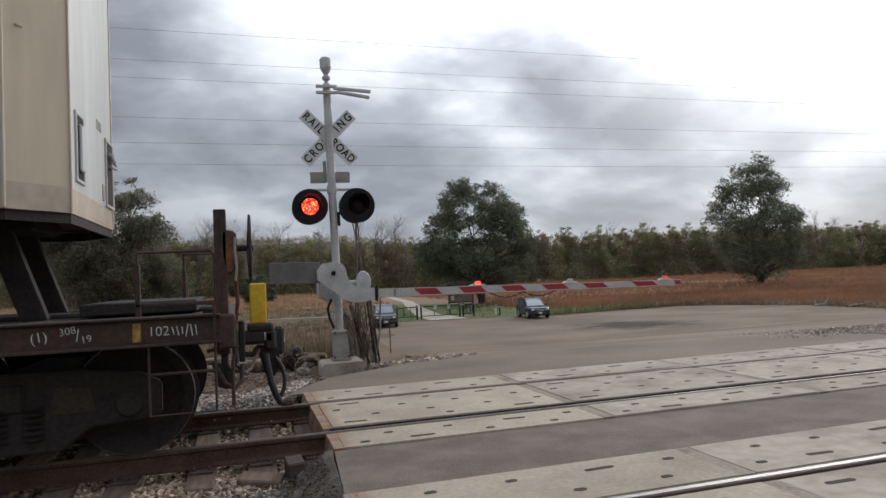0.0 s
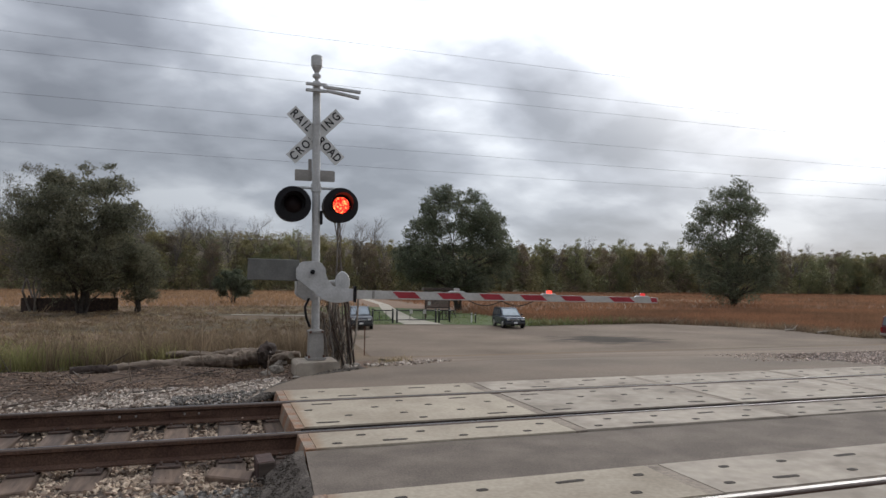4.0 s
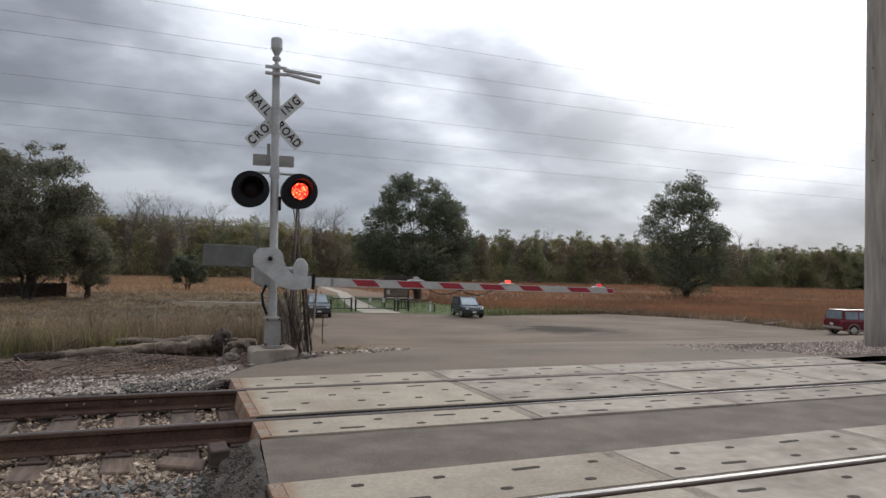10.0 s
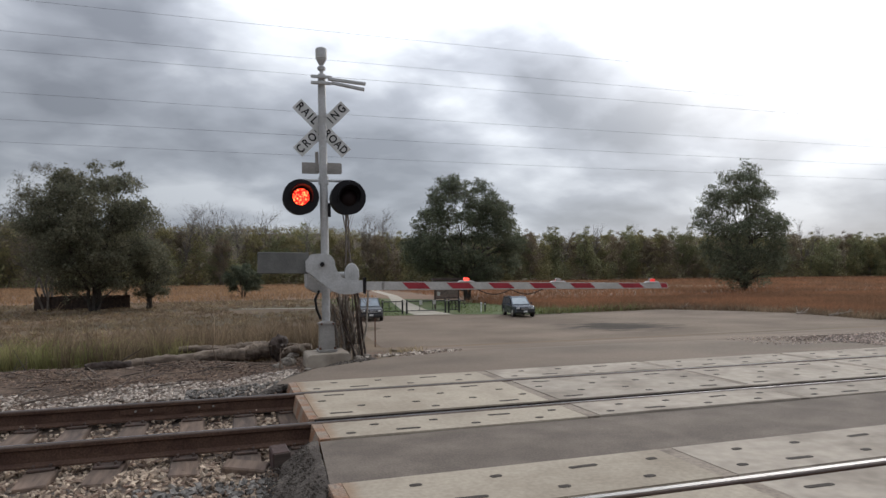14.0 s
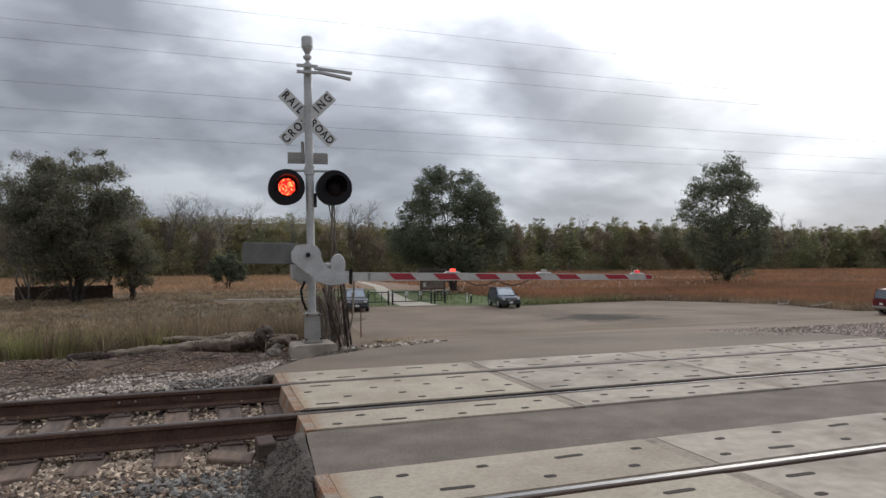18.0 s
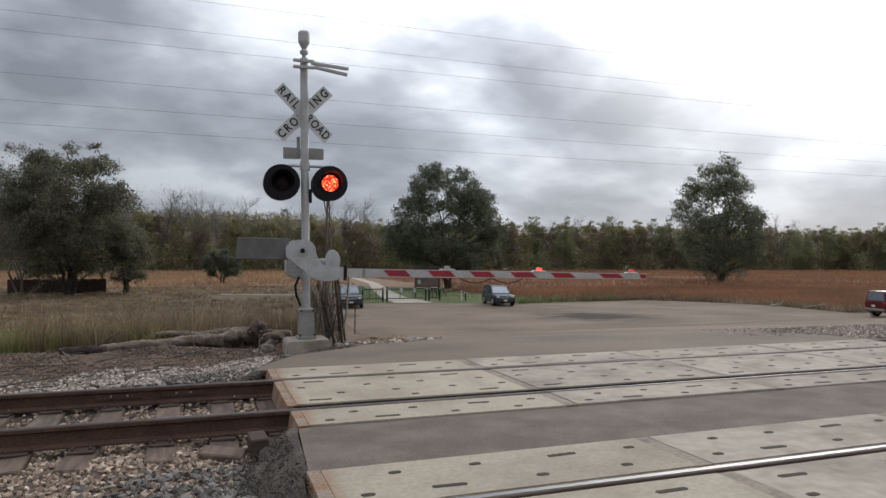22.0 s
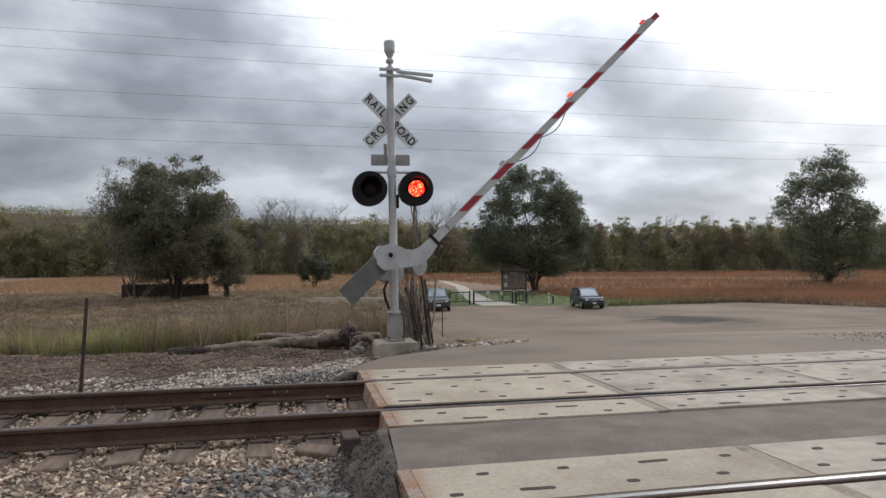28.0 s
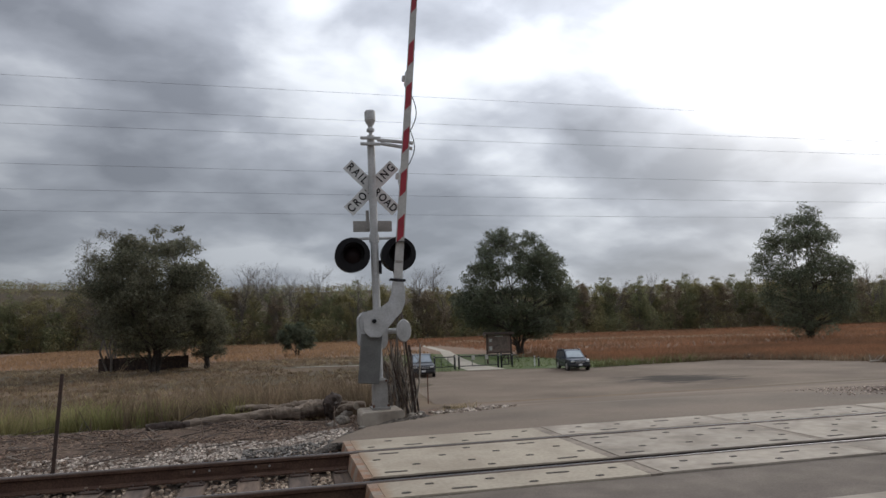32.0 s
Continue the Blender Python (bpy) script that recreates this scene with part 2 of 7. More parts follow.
WHITE = mat("sign_white", (0.70, 0.70, 0.69), 0.6, scale=5, fine=40, second=(0.62, 0.62, 0.60), vary=0.07, bump=0.05)
BLACK = mat("black_paint", (0.012, 0.011, 0.013), 0.6, spec=0.25, vary=0.3, bump=0.05)
BOOMWHITE = mat("boom_white", (0.50, 0.485, 0.46), 0.6, scale=3, fine=30, second=(0.43, 0.415, 0.39), vary=0.1, bump=0.05)
RED = mat("reflective_red", (0.36, 0.025, 0.04), 0.5, scale=5, vary=0.12, bump=0.05)
SIGNBACK = mat("bare_aluminium", (0.33, 0.31, 0.285), 0.6, metal=0.2, scale=5, vary=0.12, bump=0.05)
LIT = mat("lit_red_led", (0.5, 0.02, 0.01), 0.4, emit=(1.0, 0.018, 0.009), strength=2.2, vary=0.2)
DULL = mat("dark_red_glass", (0.012, 0.005, 0.006), 0.5, vary=0.2, bump=0.0, spec=0.2)


def speckle(m, scale, low, high):
    """Light emitting diodes seen through a ribbed lens: uneven glow."""
    nt = m.node_tree
    b = nt.nodes["Principled BSDF"]
    tc = nt.nodes.new("ShaderNodeTexCoord")
    ns = nt.nodes.new("ShaderNodeTexNoise")
    ns.inputs["Scale"].default_value, ns.inputs["Detail"].default_value = scale, 3.0
    nt.links.new(tc.outputs["Object"], ns.inputs["Vector"])
    mr = nt.nodes.new("ShaderNodeMapRange")
    mr.inputs["From Min"].default_value, mr.inputs["From Max"].default_value = 0.35, 0.65
    mr.inputs["To Min"].default_value, mr.inputs["To Max"].default_value = low, high
    nt.links.new(ns.outputs[0], mr.inputs["Value"])
    nt.links.new(mr.outputs[0], b.inputs["Emission Strength"])
    ramp = nt.nodes.new("ShaderNodeValToRGB")
    ramp.color_ramp.elements[0].position, ramp.color_ramp.elements[0].color = 0.48, (1.0, 0.010, 0.012, 1)
    ramp.color_ramp.elements[1].position, ramp.color_ramp.elements[1].color = 0.70, (1.0, 0.20, 0.06, 1)
    nt.links.new(ns.outputs[0], ramp.inputs[0])
    nt.links.new(ramp.outputs[0], b.inputs["Emission Color"])


speckle(LIT, 27, 0.45, 4.2)


def add_stain(m, cx, cy, rx, ry, dark):
    """Oil soaked patch with a ragged outline, at its place on the lot."""
    nt = m.node_tree
    L = nt.links.new
    b = nt.nodes["Principled BSDF"]
    src = b.inputs["Base Color"].links[0].from_socket
    tc = nt.nodes.new("ShaderNodeTexCoord")
    mp = nt.nodes.new("ShaderNodeMapping")
    mp.vector_type = "TEXTURE"
    mp.inputs["Location"].default_value = (cx, cy, -2.5)
    mp.inputs["Scale"].default_value = (rx, ry, 3.0)
    L(tc.outputs["Object"], mp.inputs[0])
    ln = nt.nodes.new("ShaderNodeVectorMath")
    ln.operation = "LENGTH"
    L(mp.outputs[0], ln.inputs[0])
    ns = nt.nodes.new("ShaderNodeTexNoise")
    ns.inputs["Scale"].default_value, ns.inputs["Detail"].default_value, ns.inputs["Roughness"].default_value = 0.75, 9.0, 0.68
    st = nt.nodes.new("ShaderNodeMapping")
    st.inputs["Scale"].default_value = (0.6, 1.8, 1.0)
    L(tc.outputs["Object"], st.inputs[0])
    L(st.outputs[0], ns.inputs["Vector"])
    ad = nt.nodes.new("ShaderNodeMath")
    ad.operation = "MULTIPLY_ADD"
    L(ns.outputs[0], ad.inputs[0])
    ad.inputs[1].default_value = 2.0
    L(ln.outputs["Value"], ad.inputs[2])
    mr = nt.nodes.new("ShaderNodeMapRange")
    mr.interpolation_type = "SMOOTHSTEP"
    mr.inputs["From Min"].default_value, mr.inputs["From Max"].default_value = 1.25, 1.95
    mr.inputs["To Min"].default_value, mr.inputs["To Max"].default_value = 1 - dark, 1.0
    L(ad.outputs[0], mr.inputs["Value"])
    vm = nt.nodes.new("ShaderNodeVectorMath")
    vm.operation = "SCALE"
    L(src, vm.inputs[0])
    L(mr.outputs[0], vm.inputs["Scale"])
    L(vm.outputs[0], b.inputs["Base Color"])


add_stain(LOT, 25.6, 40.2, 5.6, 5.4, 0.82)
add_stain(LOT, 12.5, 33.0, 5.0, 3.0, 0.12)


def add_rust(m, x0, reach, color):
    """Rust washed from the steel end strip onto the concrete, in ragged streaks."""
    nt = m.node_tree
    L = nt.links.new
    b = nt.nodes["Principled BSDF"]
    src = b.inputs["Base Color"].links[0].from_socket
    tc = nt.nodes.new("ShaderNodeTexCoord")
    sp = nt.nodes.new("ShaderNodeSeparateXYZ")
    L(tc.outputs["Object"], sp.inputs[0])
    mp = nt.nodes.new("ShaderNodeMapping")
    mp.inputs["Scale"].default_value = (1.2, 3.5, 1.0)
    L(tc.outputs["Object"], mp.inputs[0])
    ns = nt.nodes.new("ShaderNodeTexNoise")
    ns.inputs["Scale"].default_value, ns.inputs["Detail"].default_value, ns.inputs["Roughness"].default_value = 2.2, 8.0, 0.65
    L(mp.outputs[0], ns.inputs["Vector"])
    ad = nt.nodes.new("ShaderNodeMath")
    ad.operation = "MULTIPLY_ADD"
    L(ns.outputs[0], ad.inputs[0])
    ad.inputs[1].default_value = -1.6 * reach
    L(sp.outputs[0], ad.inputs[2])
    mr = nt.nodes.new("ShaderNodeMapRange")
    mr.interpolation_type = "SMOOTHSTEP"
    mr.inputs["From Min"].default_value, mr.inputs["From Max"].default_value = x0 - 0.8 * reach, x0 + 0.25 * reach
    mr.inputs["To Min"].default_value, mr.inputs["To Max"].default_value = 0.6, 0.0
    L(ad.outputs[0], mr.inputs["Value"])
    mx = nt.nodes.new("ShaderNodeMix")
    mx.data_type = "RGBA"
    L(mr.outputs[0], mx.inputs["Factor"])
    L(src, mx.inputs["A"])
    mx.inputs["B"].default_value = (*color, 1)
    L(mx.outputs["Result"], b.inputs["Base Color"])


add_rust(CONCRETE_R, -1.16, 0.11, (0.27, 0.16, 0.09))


# ---- building helpers ----
def link_mesh(name, verts, faces, material, smooth=False):
    me = bpy.data.meshes.new(name)
    me.from_pydata([tuple(v) for v in verts], [], [tuple(f) for f in faces])
    for m in (material if isinstance(material, (list, tuple)) else [material]):
        me.materials.append(m)
    if smooth:
        me.polygons.foreach_set("use_smooth", [True] * len(me.polygons))
    me.update()
    return me


def done(name, bm, material, parent=None, label="", m=None, smooth=False):
    """Link a bmesh as one mesh object, under a thing or a part if one is given."""
    me = bpy.data.meshes.new(name)
    bm.normal_update()
    bm.to_mesh(me)
    bm.free()
    for a in (material if isinstance(material, (list, tuple)) else [material]):
        me.materials.append(a)
    if smooth:
        me.polygons.foreach_set("use_smooth", [True] * len(me.polygons))
    ob = new(name, me)
    if parent:
        ob.parent = parent
    if m is not None:
        ob.matrix_basis = m
    if label:
        ob["label"] = label
    return ob


def part(name, bm, material, parent, label="", m=None, smooth=False):
    return done(name, bm, material, parent, label, m, smooth)


def share(name, me, parent, m, label=""):
    ob = new(name, me)
    ob.parent = parent
    ob.matrix_basis = m
    if label:
        ob["label"] = label
    return ob


def thing(name, m, label, category, group="", kind=""):
    ob = new(name)
    ob.empty_display_size = 0.2
    ob.matrix_basis = m
    return tagged(ob, label, category, group, kind)


def box(sx, sy, sz, at=(0, 0, 0), bevel=0.0, bm=None, rot=None, seg=1):
    """A box with its centre at `at`, edges bevelled."""
    b = bmesh.new()
    bmesh.ops.create_cube(b, size=1.0)
    bmesh.ops.scale(b, vec=(sx, sy, sz), verts=b.verts)
    if bevel:
        bmesh.ops.bevel(b, geom=b.edges[:], offset=bevel, segments=seg, affect="EDGES")
    if rot is not None:
        bmesh.ops.transform(b, matrix=rot, verts=b.verts)
    bmesh.ops.translate(b, vec=at, verts=b.verts)
    return merge(bm, b)


def merge(bm, b):
    if bm is None:
        return b
    me = bpy.data.meshes.new("tmp")
    b.to_mesh(me)
    b.free()
    bm.from_mesh(me)
    bpy.data.meshes.remove(me)
    return bm


def tube(a, c, r0, r1=None, n=12, bm=None, caps=True):
    """A round bar from a to c, tapering from r0 to r1."""
    a, c = Vector(a), Vector(c)
    b = bmesh.new()
    h = (c - a).length
    bmesh.ops.create_cone(b, cap_ends=caps, segments=n, radius1=r0, radius2=r0 if r1 is None else r1, depth=h)
    q = Vector((0, 0, 1)).rotation_difference(c - a).to_matrix().to_4x4()
    bmesh.ops.transform(b, matrix=Matrix.Translation((a + c) / 2) @ q, verts=b.verts)
    return merge(bm, b)


def bent(points, r, n=8, bm=None):
    """A round bar led along points, one skin."""
    P = [Vector(p) for p in points]
    b = bmesh.new()
    rings, u = [], None
    for i, p in enumerate(P):
        d = (P[min(i + 1, len(P) - 1)] - P[max(i - 1, 0)]).normalized()
        u = d.orthogonal().normalized() if u is None else (u - d * u.dot(d)).normalized()
        w = d.cross(u)
        rings.append([b.verts.new(p + (u * math.cos(2 * math.pi * k / n) + w * math.sin(2 * math.pi * k / n)) * r) for k in range(n)])
    for p, q in zip(rings, rings[1:]):
        for k in range(n):
            b.faces.new((p[k], p[(k + 1) % n], q[(k + 1) % n], q[k]))
    b.faces.new(rings[0][::-1])
    b.faces.new(rings[-1])
    return merge(bm, b)


def lathe(profile, n=24, bm=None, m=None, loop=False, caps=True):
    """Turn (radius, height) pairs round z; loop: the profile is closed on itself."""
    b = bmesh.new()
    rings = []
    for r, z in profile:
        rings.append([b.verts.new((r * math.cos(2 * math.pi * i / n), r * math.sin(2 * math.pi * i / n), z)) for i in range(n)])
    for p, q in zip(rings, rings[1:] + rings[:1] if loop else rings[1:]):
        for i in range(n):
            b.faces.new((p[i], p[(i + 1) % n], q[(i + 1) % n], q[i]))
    for ring, flip in ((rings[0], True), (rings[-1], False)):
        if caps and not loop and (ring[0].co.xy).length > 1e-4:
            b.faces.new(ring[::-1] if flip else ring)
    bmesh.ops.recalc_face_normals(b, faces=b.faces[:])
    if m is not None:
        bmesh.ops.transform(b, matrix=m, verts=b.verts)
    return merge(bm, b)


def loft(sections, bm=None):
    """Skin through closed rings with equal counts."""
    b = bmesh.new()
    rings = [[b.verts.new(p) for p in s] for s in sections]
    n = len(rings[0])
    for p, q in zip(rings, rings[1:]):
        for i in range(n):
            b.faces.new((p[i], p[(i + 1) % n], q[(i + 1) % n], q[i]))
    b.faces.new(rings[0][::-1])
    b.faces.new(rings[-1])
    bmesh.ops.recalc_face_normals(b, faces=b.faces[:])
    return merge(bm, b)


def slab(outline, depth, bm=None, m=None, bevel=0.0):
    """A flat plate: an outline in (x, z), thick along y."""
    b = bmesh.new()
    f = b.faces.new([b.verts.new((x, -depth / 2, z)) for x, z in outline])
    r = bmesh.ops.extrude_face_region(b, geom=[f])
    bmesh.ops.translate(b, vec=(0, depth, 0), verts=[v for v in r["geom"] if isinstance(v, bmesh.types.BMVert)])
    bmesh.ops.recalc_face_normals(b, faces=b.faces[:])
    if bevel:
        bmesh.ops.bevel(b, geom=b.edges[:], offset=bevel, segments=2, affect="EDGES")
    if m is not None:
        bmesh.ops.transform(b, matrix=m, verts=b.verts)
    return merge(bm, b)


def lettering(body, size, parent, m, material, label="", bold=0.004):
    cu = bpy.data.curves.new("lettering", "FONT")
    cu.body, cu.size, cu.extrude, cu.align_x, cu.align_y = body, size, 0.002, "CENTER", "CENTER"
    cu.offset = bold
    cu.materials.append(material)
    ob = new("lettering", cu)
    ob.parent = parent
    ob.matrix_basis = m
    ob["label"] = label or "black sign lettering"
    return ob


# ---- the lie of the land ----
def lay(y):
    return float(np.interp(y, [-60, -30, -6, -3, 8.3, 11, 14, 32, 45, 60], [-2.7, -2.3, -0.5, -0.35, -0.03, -0.12, -0.45, -2.5, -2.68, -2.7]))


def bank(y):
    return float(np.interp(y, [8.3, 9.5, 12.5, 13.6, 15, 20, 32, 45], [-0.40, -0.40, -0.36, -0.42, -0.75, -1.5, -2.5, -2.68]))


def land(x, y):
    """Height of the soil: the embankment of the line, and the low plain beyond it."""
    bump = 0.05 * noise.noise((x * 0.25, y * 0.25, 3.0))
    if y > 45 or y < -3:
        return lay(y) + bump - 0.03
    if y < 8.3:
        return -0.40 + 0.5 * bump
    edge = 2.0 + (y - 10) * 0.2          # left border of the road and the lot
    k = min(max((x - edge) / 1.0, 0), 1) * (1 if y > 10.5 else min(max((11.5 - x) / 1.0, 0), 1))
    low = bank(y) + bump
    return low + (lay(y) - 0.06 - low) * k


def grid_sheet(name, xs, ys, fz, material, keep=None):
    verts, faces, idx = [], [], {}
    for j, y in enumerate(ys):
        for i, x in enumerate(xs):
            idx[i, j] = len(verts)
            verts.append((x, y, fz(x, y)))
    for j in range(len(ys) - 1):
        for i in range(len(xs) - 1):
            if keep is None or keep((xs[i] + xs[i + 1]) / 2, (ys[j] + ys[j + 1]) / 2):
                faces.append((idx[i, j], idx[i + 1, j], idx[i + 1, j + 1], idx[i, j + 1]))
    return new(name, link_mesh(name, verts, faces, material, True))


def spaced(lo, hi, near, far, centre=0.0):
    out, v = [centre], centre
    while v < hi:
        v += near + (far - near) * min(abs(v - centre) / 120, 1) ** 1.2
        out.append(v)
    v = centre
    while v > lo:
        v -= near + (far - near) * min(abs(v - centre) / 120, 1) ** 1.2
        out.insert(0, v)
    return out


ground = grid_sheet("ground", spaced(-1500, 1500, 0.8, 60), spaced(-1500, 1500, 0.8, 60, 10), land, FIELD)
tagged(ground, "dead brown grassland and bare soil beside the line", "ground", kind="structure")


def inside(poly, x, y):
    c = False
    for (x0, y0), (x1, y1) in zip(poly, poly[1:] + poly[:1]):
        if (y0 > y) != (y1 > y) and x < (x1 - x0) * (y - y0) / (y1 - y0) + x0:
            c = not c
    return c


def poly_sheet(name, poly, step, fz, material):
    """A sheet with a clean outline, cut into strips so that it follows the land."""
    b = bmesh.new()
    f = b.faces.new([b.verts.new((x, y, 0)) for x, y in poly])
    if f.normal.z < 0:
        f.normal_flip()
    xs, ys = [p[0] for p in poly], [p[1] for p in poly]
    for lo, hi, co in ((min(xs), max(xs), 0), (min(ys), max(ys), 1)):
        k = lo + step
        while k < hi:
            p, n = [0, 0, 0], [0, 0, 0]
            p[co], n[co] = k, 1
            bmesh.ops.bisect_plane(b, geom=b.verts[:] + b.edges[:] + b.faces[:], plane_co=p, plane_no=n)
            k += step
    for v in b.verts:
        v.co.z = fz(v.co.x, v.co.y)
    bmesh.ops.recalc_face_normals(b, faces=b.faces[:])
    if sum(f.normal.z for f in b.faces) < 0:
        bmesh.ops.reverse_faces(b, faces=b.faces[:])
    return done(name, b, material, smooth=True)


def road_z(x, y):
    return lay(y) + 0.008 * noise.noise((x * 0.8, y * 0.8, 1.0)) - (0.005 if y < 8.6 else 0.0)


approach = poly_sheet("road", [(0.55, 8.26), (0.75, 8.8), (1.2, 9.7), (2.3, 10.6), (3.6, 11.5), (5.5, 13.0), (8.0, 13.2), (9.6, 11.2), (10.6, 9.6), (10.9, 8.26)], 0.7,
                      lambda x, y: road_z(x, y) + 0.012, APPROACH)
tagged(approach, "worn grey asphalt road at the level crossing", "road", kind="structure")
lot = poly_sheet("pavement", [(2.6, 10.6), (3.6, 13.8), (5.2, 19.0), (7.4, 33.0), (8.6, 46.0), (9.0, 57.0), (13.3, 58.5), (20.0, 57.3), (26, 54.0), (32.4, 55.0), (41.0, 55.6), (45, 50.6), (47.4, 46),
                              (46, 40), (45.0, 36.2), (60, 35.0), (90, 33), (90, 20), (34, 15), (20, 12.4), (12.0, 11.2), (10.2, 10.2), (9, 9.8), (3.0, 10.2)], 2.0, road_z, LOT)
tagged(lot, "brownish grey gravelly asphalt parking lot", "parking lot", kind="structure")

# ---- the two tracks and the crossing panels ----
RAILS = (5.98, 7.48, 1.96, 3.46)
PANEL_L, PANEL_X = 2.44, 0.73


def rail_profile():
    h = [(-0.07, -0.172), (0.07, -0.172), (0.07, -0.158), (0.012, -0.138), (0.009, -0.05), (0.036, -0.036), (0.036, -0.012)]
    return h + [(-x, z) for x, z in h[:1:-1]]


def build_rail(parent, y, x0, x1, band):
    sec = rail_profile()
    n = len(sec)
    verts = [(x, y + a, z) for x in (x0, x1) for a, z in sec]
    faces = [(i, (i + 1) % n, n + (i + 1) % n, n + i) for i in range(n)] + [tuple(range(n))[::-1], tuple(range(n, 2 * n))]
    r = new("rail", link_mesh("rail", verts, faces, RAIL))
    r.parent = parent
    r["label"] = "rusty brown steel rail"
    top = [(-0.036, -0.0125), (0.036, -0.0125), (0.034, -0.003), (0.026, -0.001), (-0.026, -0.001), (-0.034, -0.003)]
    n = len(top)
    verts = [(x, y + a, z) for x in (x0, x1) for a, z in top]
    faces = [(i, (i + 1) % n, n + (i + 1) % n, n + i) for i in range(n)] + [tuple(range(n))[::-1], tuple(range(n, 2 * n))]
    t = new("rail_head", link_mesh("rail_head", verts, faces, RAILSIDE))
    t.parent = r
    t["label"] = "dull brown head of the rail"
    c = y + 0.006
    b = box(x1 - x0, 2 * band, 0.003, ((x0 + x1) / 2, c, 0.0005))
    part("running_band", b, RAILTOP, r, "bright worn running surface of the rail")


def tie_mesh(seed):
    rnd = random.Random(seed)
    b = box(0.23, 2.6, 0.18, (0, 0, -0.09), 0.012)
    for v in b.verts:
        v.co.x += rnd.uniform(-0.008, 0.008)
        v.co.z += rnd.uniform(-0.008, 0.004)
    me = bpy.data.meshes.new("tie")
    b.to_mesh(me)
    b.free()
    me.materials.append(TIE)
    return me


TIES = [tie_mesh(i) for i in range(4)]


def plate_mesh():
    b = box(0.19, 0.34, 0.016, (0, 0, 0.008), 0.003)
    for sx in (-0.06, 0.06):
        for sy in (-0.105, 0.105):
            b = box(0.022, 0.04, 0.03, (sx, sy, 0.025), 0.004, b)
    me = bpy.data.meshes.new("tie_plate")
    b.to_mesh(me)
    b.free()
    me.materials.append(PLATERUST)
    return me


PLATERUST = mat("plate_rust", (0.095, 0.06, 0.045), 0.9, scale=6, fine=40, second=(0.065, 0.045, 0.036), vary=0.3)
PLATE = plate_mesh()


def build_track(name, ys, label, ends, band):
    t = thing(name, pose(0, 0, 0), label, "railway track", "tracks of the line", "structure")
    for y in ys:
        build_rail(t, y, -160, 160, band)
    rnd = random.Random(sum(ys))
    mid = sum(ys) / 2
    for lo, hi in ends:
        x = lo
        while x < hi:
            tie = share("tie", rnd.choice(TIES), t, pose(x + rnd.uniform(-0.03, 0.03), mid + rnd.uniform(-0.05, 0.05), -0.19, 0, rnd.uniform(-0.6, 0.6), rnd.uniform(-1.5, 1.5)))
            for y in ys:
                share("tie_plate", PLATE, tie, pose(0, y - mid, 0.002))
            x += 0.5
    return t


far_track = build_track("far_track", RAILS[:2], "far railway track of rusty rails on weathered ties", ((-9.85, 0.7), (10.9, 18)), 0.009)
near_track = build_track("near_track", RAILS[2:], "near railway track of rusty rails on weathered ties", ((-7.9, 0.5), (10.9, 16)), 0.024)


for x in (-0.88, -0.73, -0.27, -0.13):
    part("joint_bolt", tube((x, 7.47, -0.075), (x, 7.435, -0.075), 0.011, n=6), SIGNBACK, far_track, "pale bolt head of a rail joint")
for x in (-0.81, -0.20):
    part("joint_bar", box(0.44, 0.014, 0.06, (x, 7.464, -0.085), 0.006), RAIL, far_track, "rusty joint bar")


def far_ties(y, lo, hi):
    v, f = [], []
    x = lo
    while x < hi:
        k = len(v)
        for dz in (-0.36, -0.19):
            v += [(x - 0.11, y - 1.3, dz), (x + 0.11, y - 1.3, dz), (x + 0.11, y + 1.3, dz), (x - 0.11, y + 1.3, dz)]
        f += [(k + 4, k + 5, k + 6, k + 7), (k, k + 1, k + 5, k + 4), (k + 1, k + 2, k + 6, k + 5), (k + 2, k + 3, k + 7, k + 6), (k + 3, k, k + 4, k + 7)]
        x += 0.5
    return v, f


for trk, y in ((far_track, 6.73), (near_track, 2.71)):
    for lo, hi in ((-80, -10.2), (18.4, 80)):
        o = new("far_ties", link_mesh("far_ties", *far_ties(y, lo, hi), TIE))
        o.parent = trk
        tagged(o, "weathered ties further along the track", kind="stuff")


# no hole is cut: a flat dark cap carries the slot's shade
def slot_mesh(lx, ly):
    n = 14
    r, h = ly / 2, lx / 2 - ly / 2
    v = [(h * (1 if math.cos(a) > 0 else -1) + r * math.cos(a), r * math.sin(a), 0.0) for a in [2 * math.pi * (i + 0.5) / n for i in range(n)]]
    lower = [(x * 0.9, y * 0.8, -0.012) for x, y, _ in v]
    faces = [tuple(range(n))]
    return link_mesh("slot", v + lower, faces + [(i, (i + 1) % n, n + (i + 1) % n, n + i) for i in range(n)], SLOT)


SLOTS = slot_mesh(0.22, 0.045), slot_mesh(0.085, 0.05)


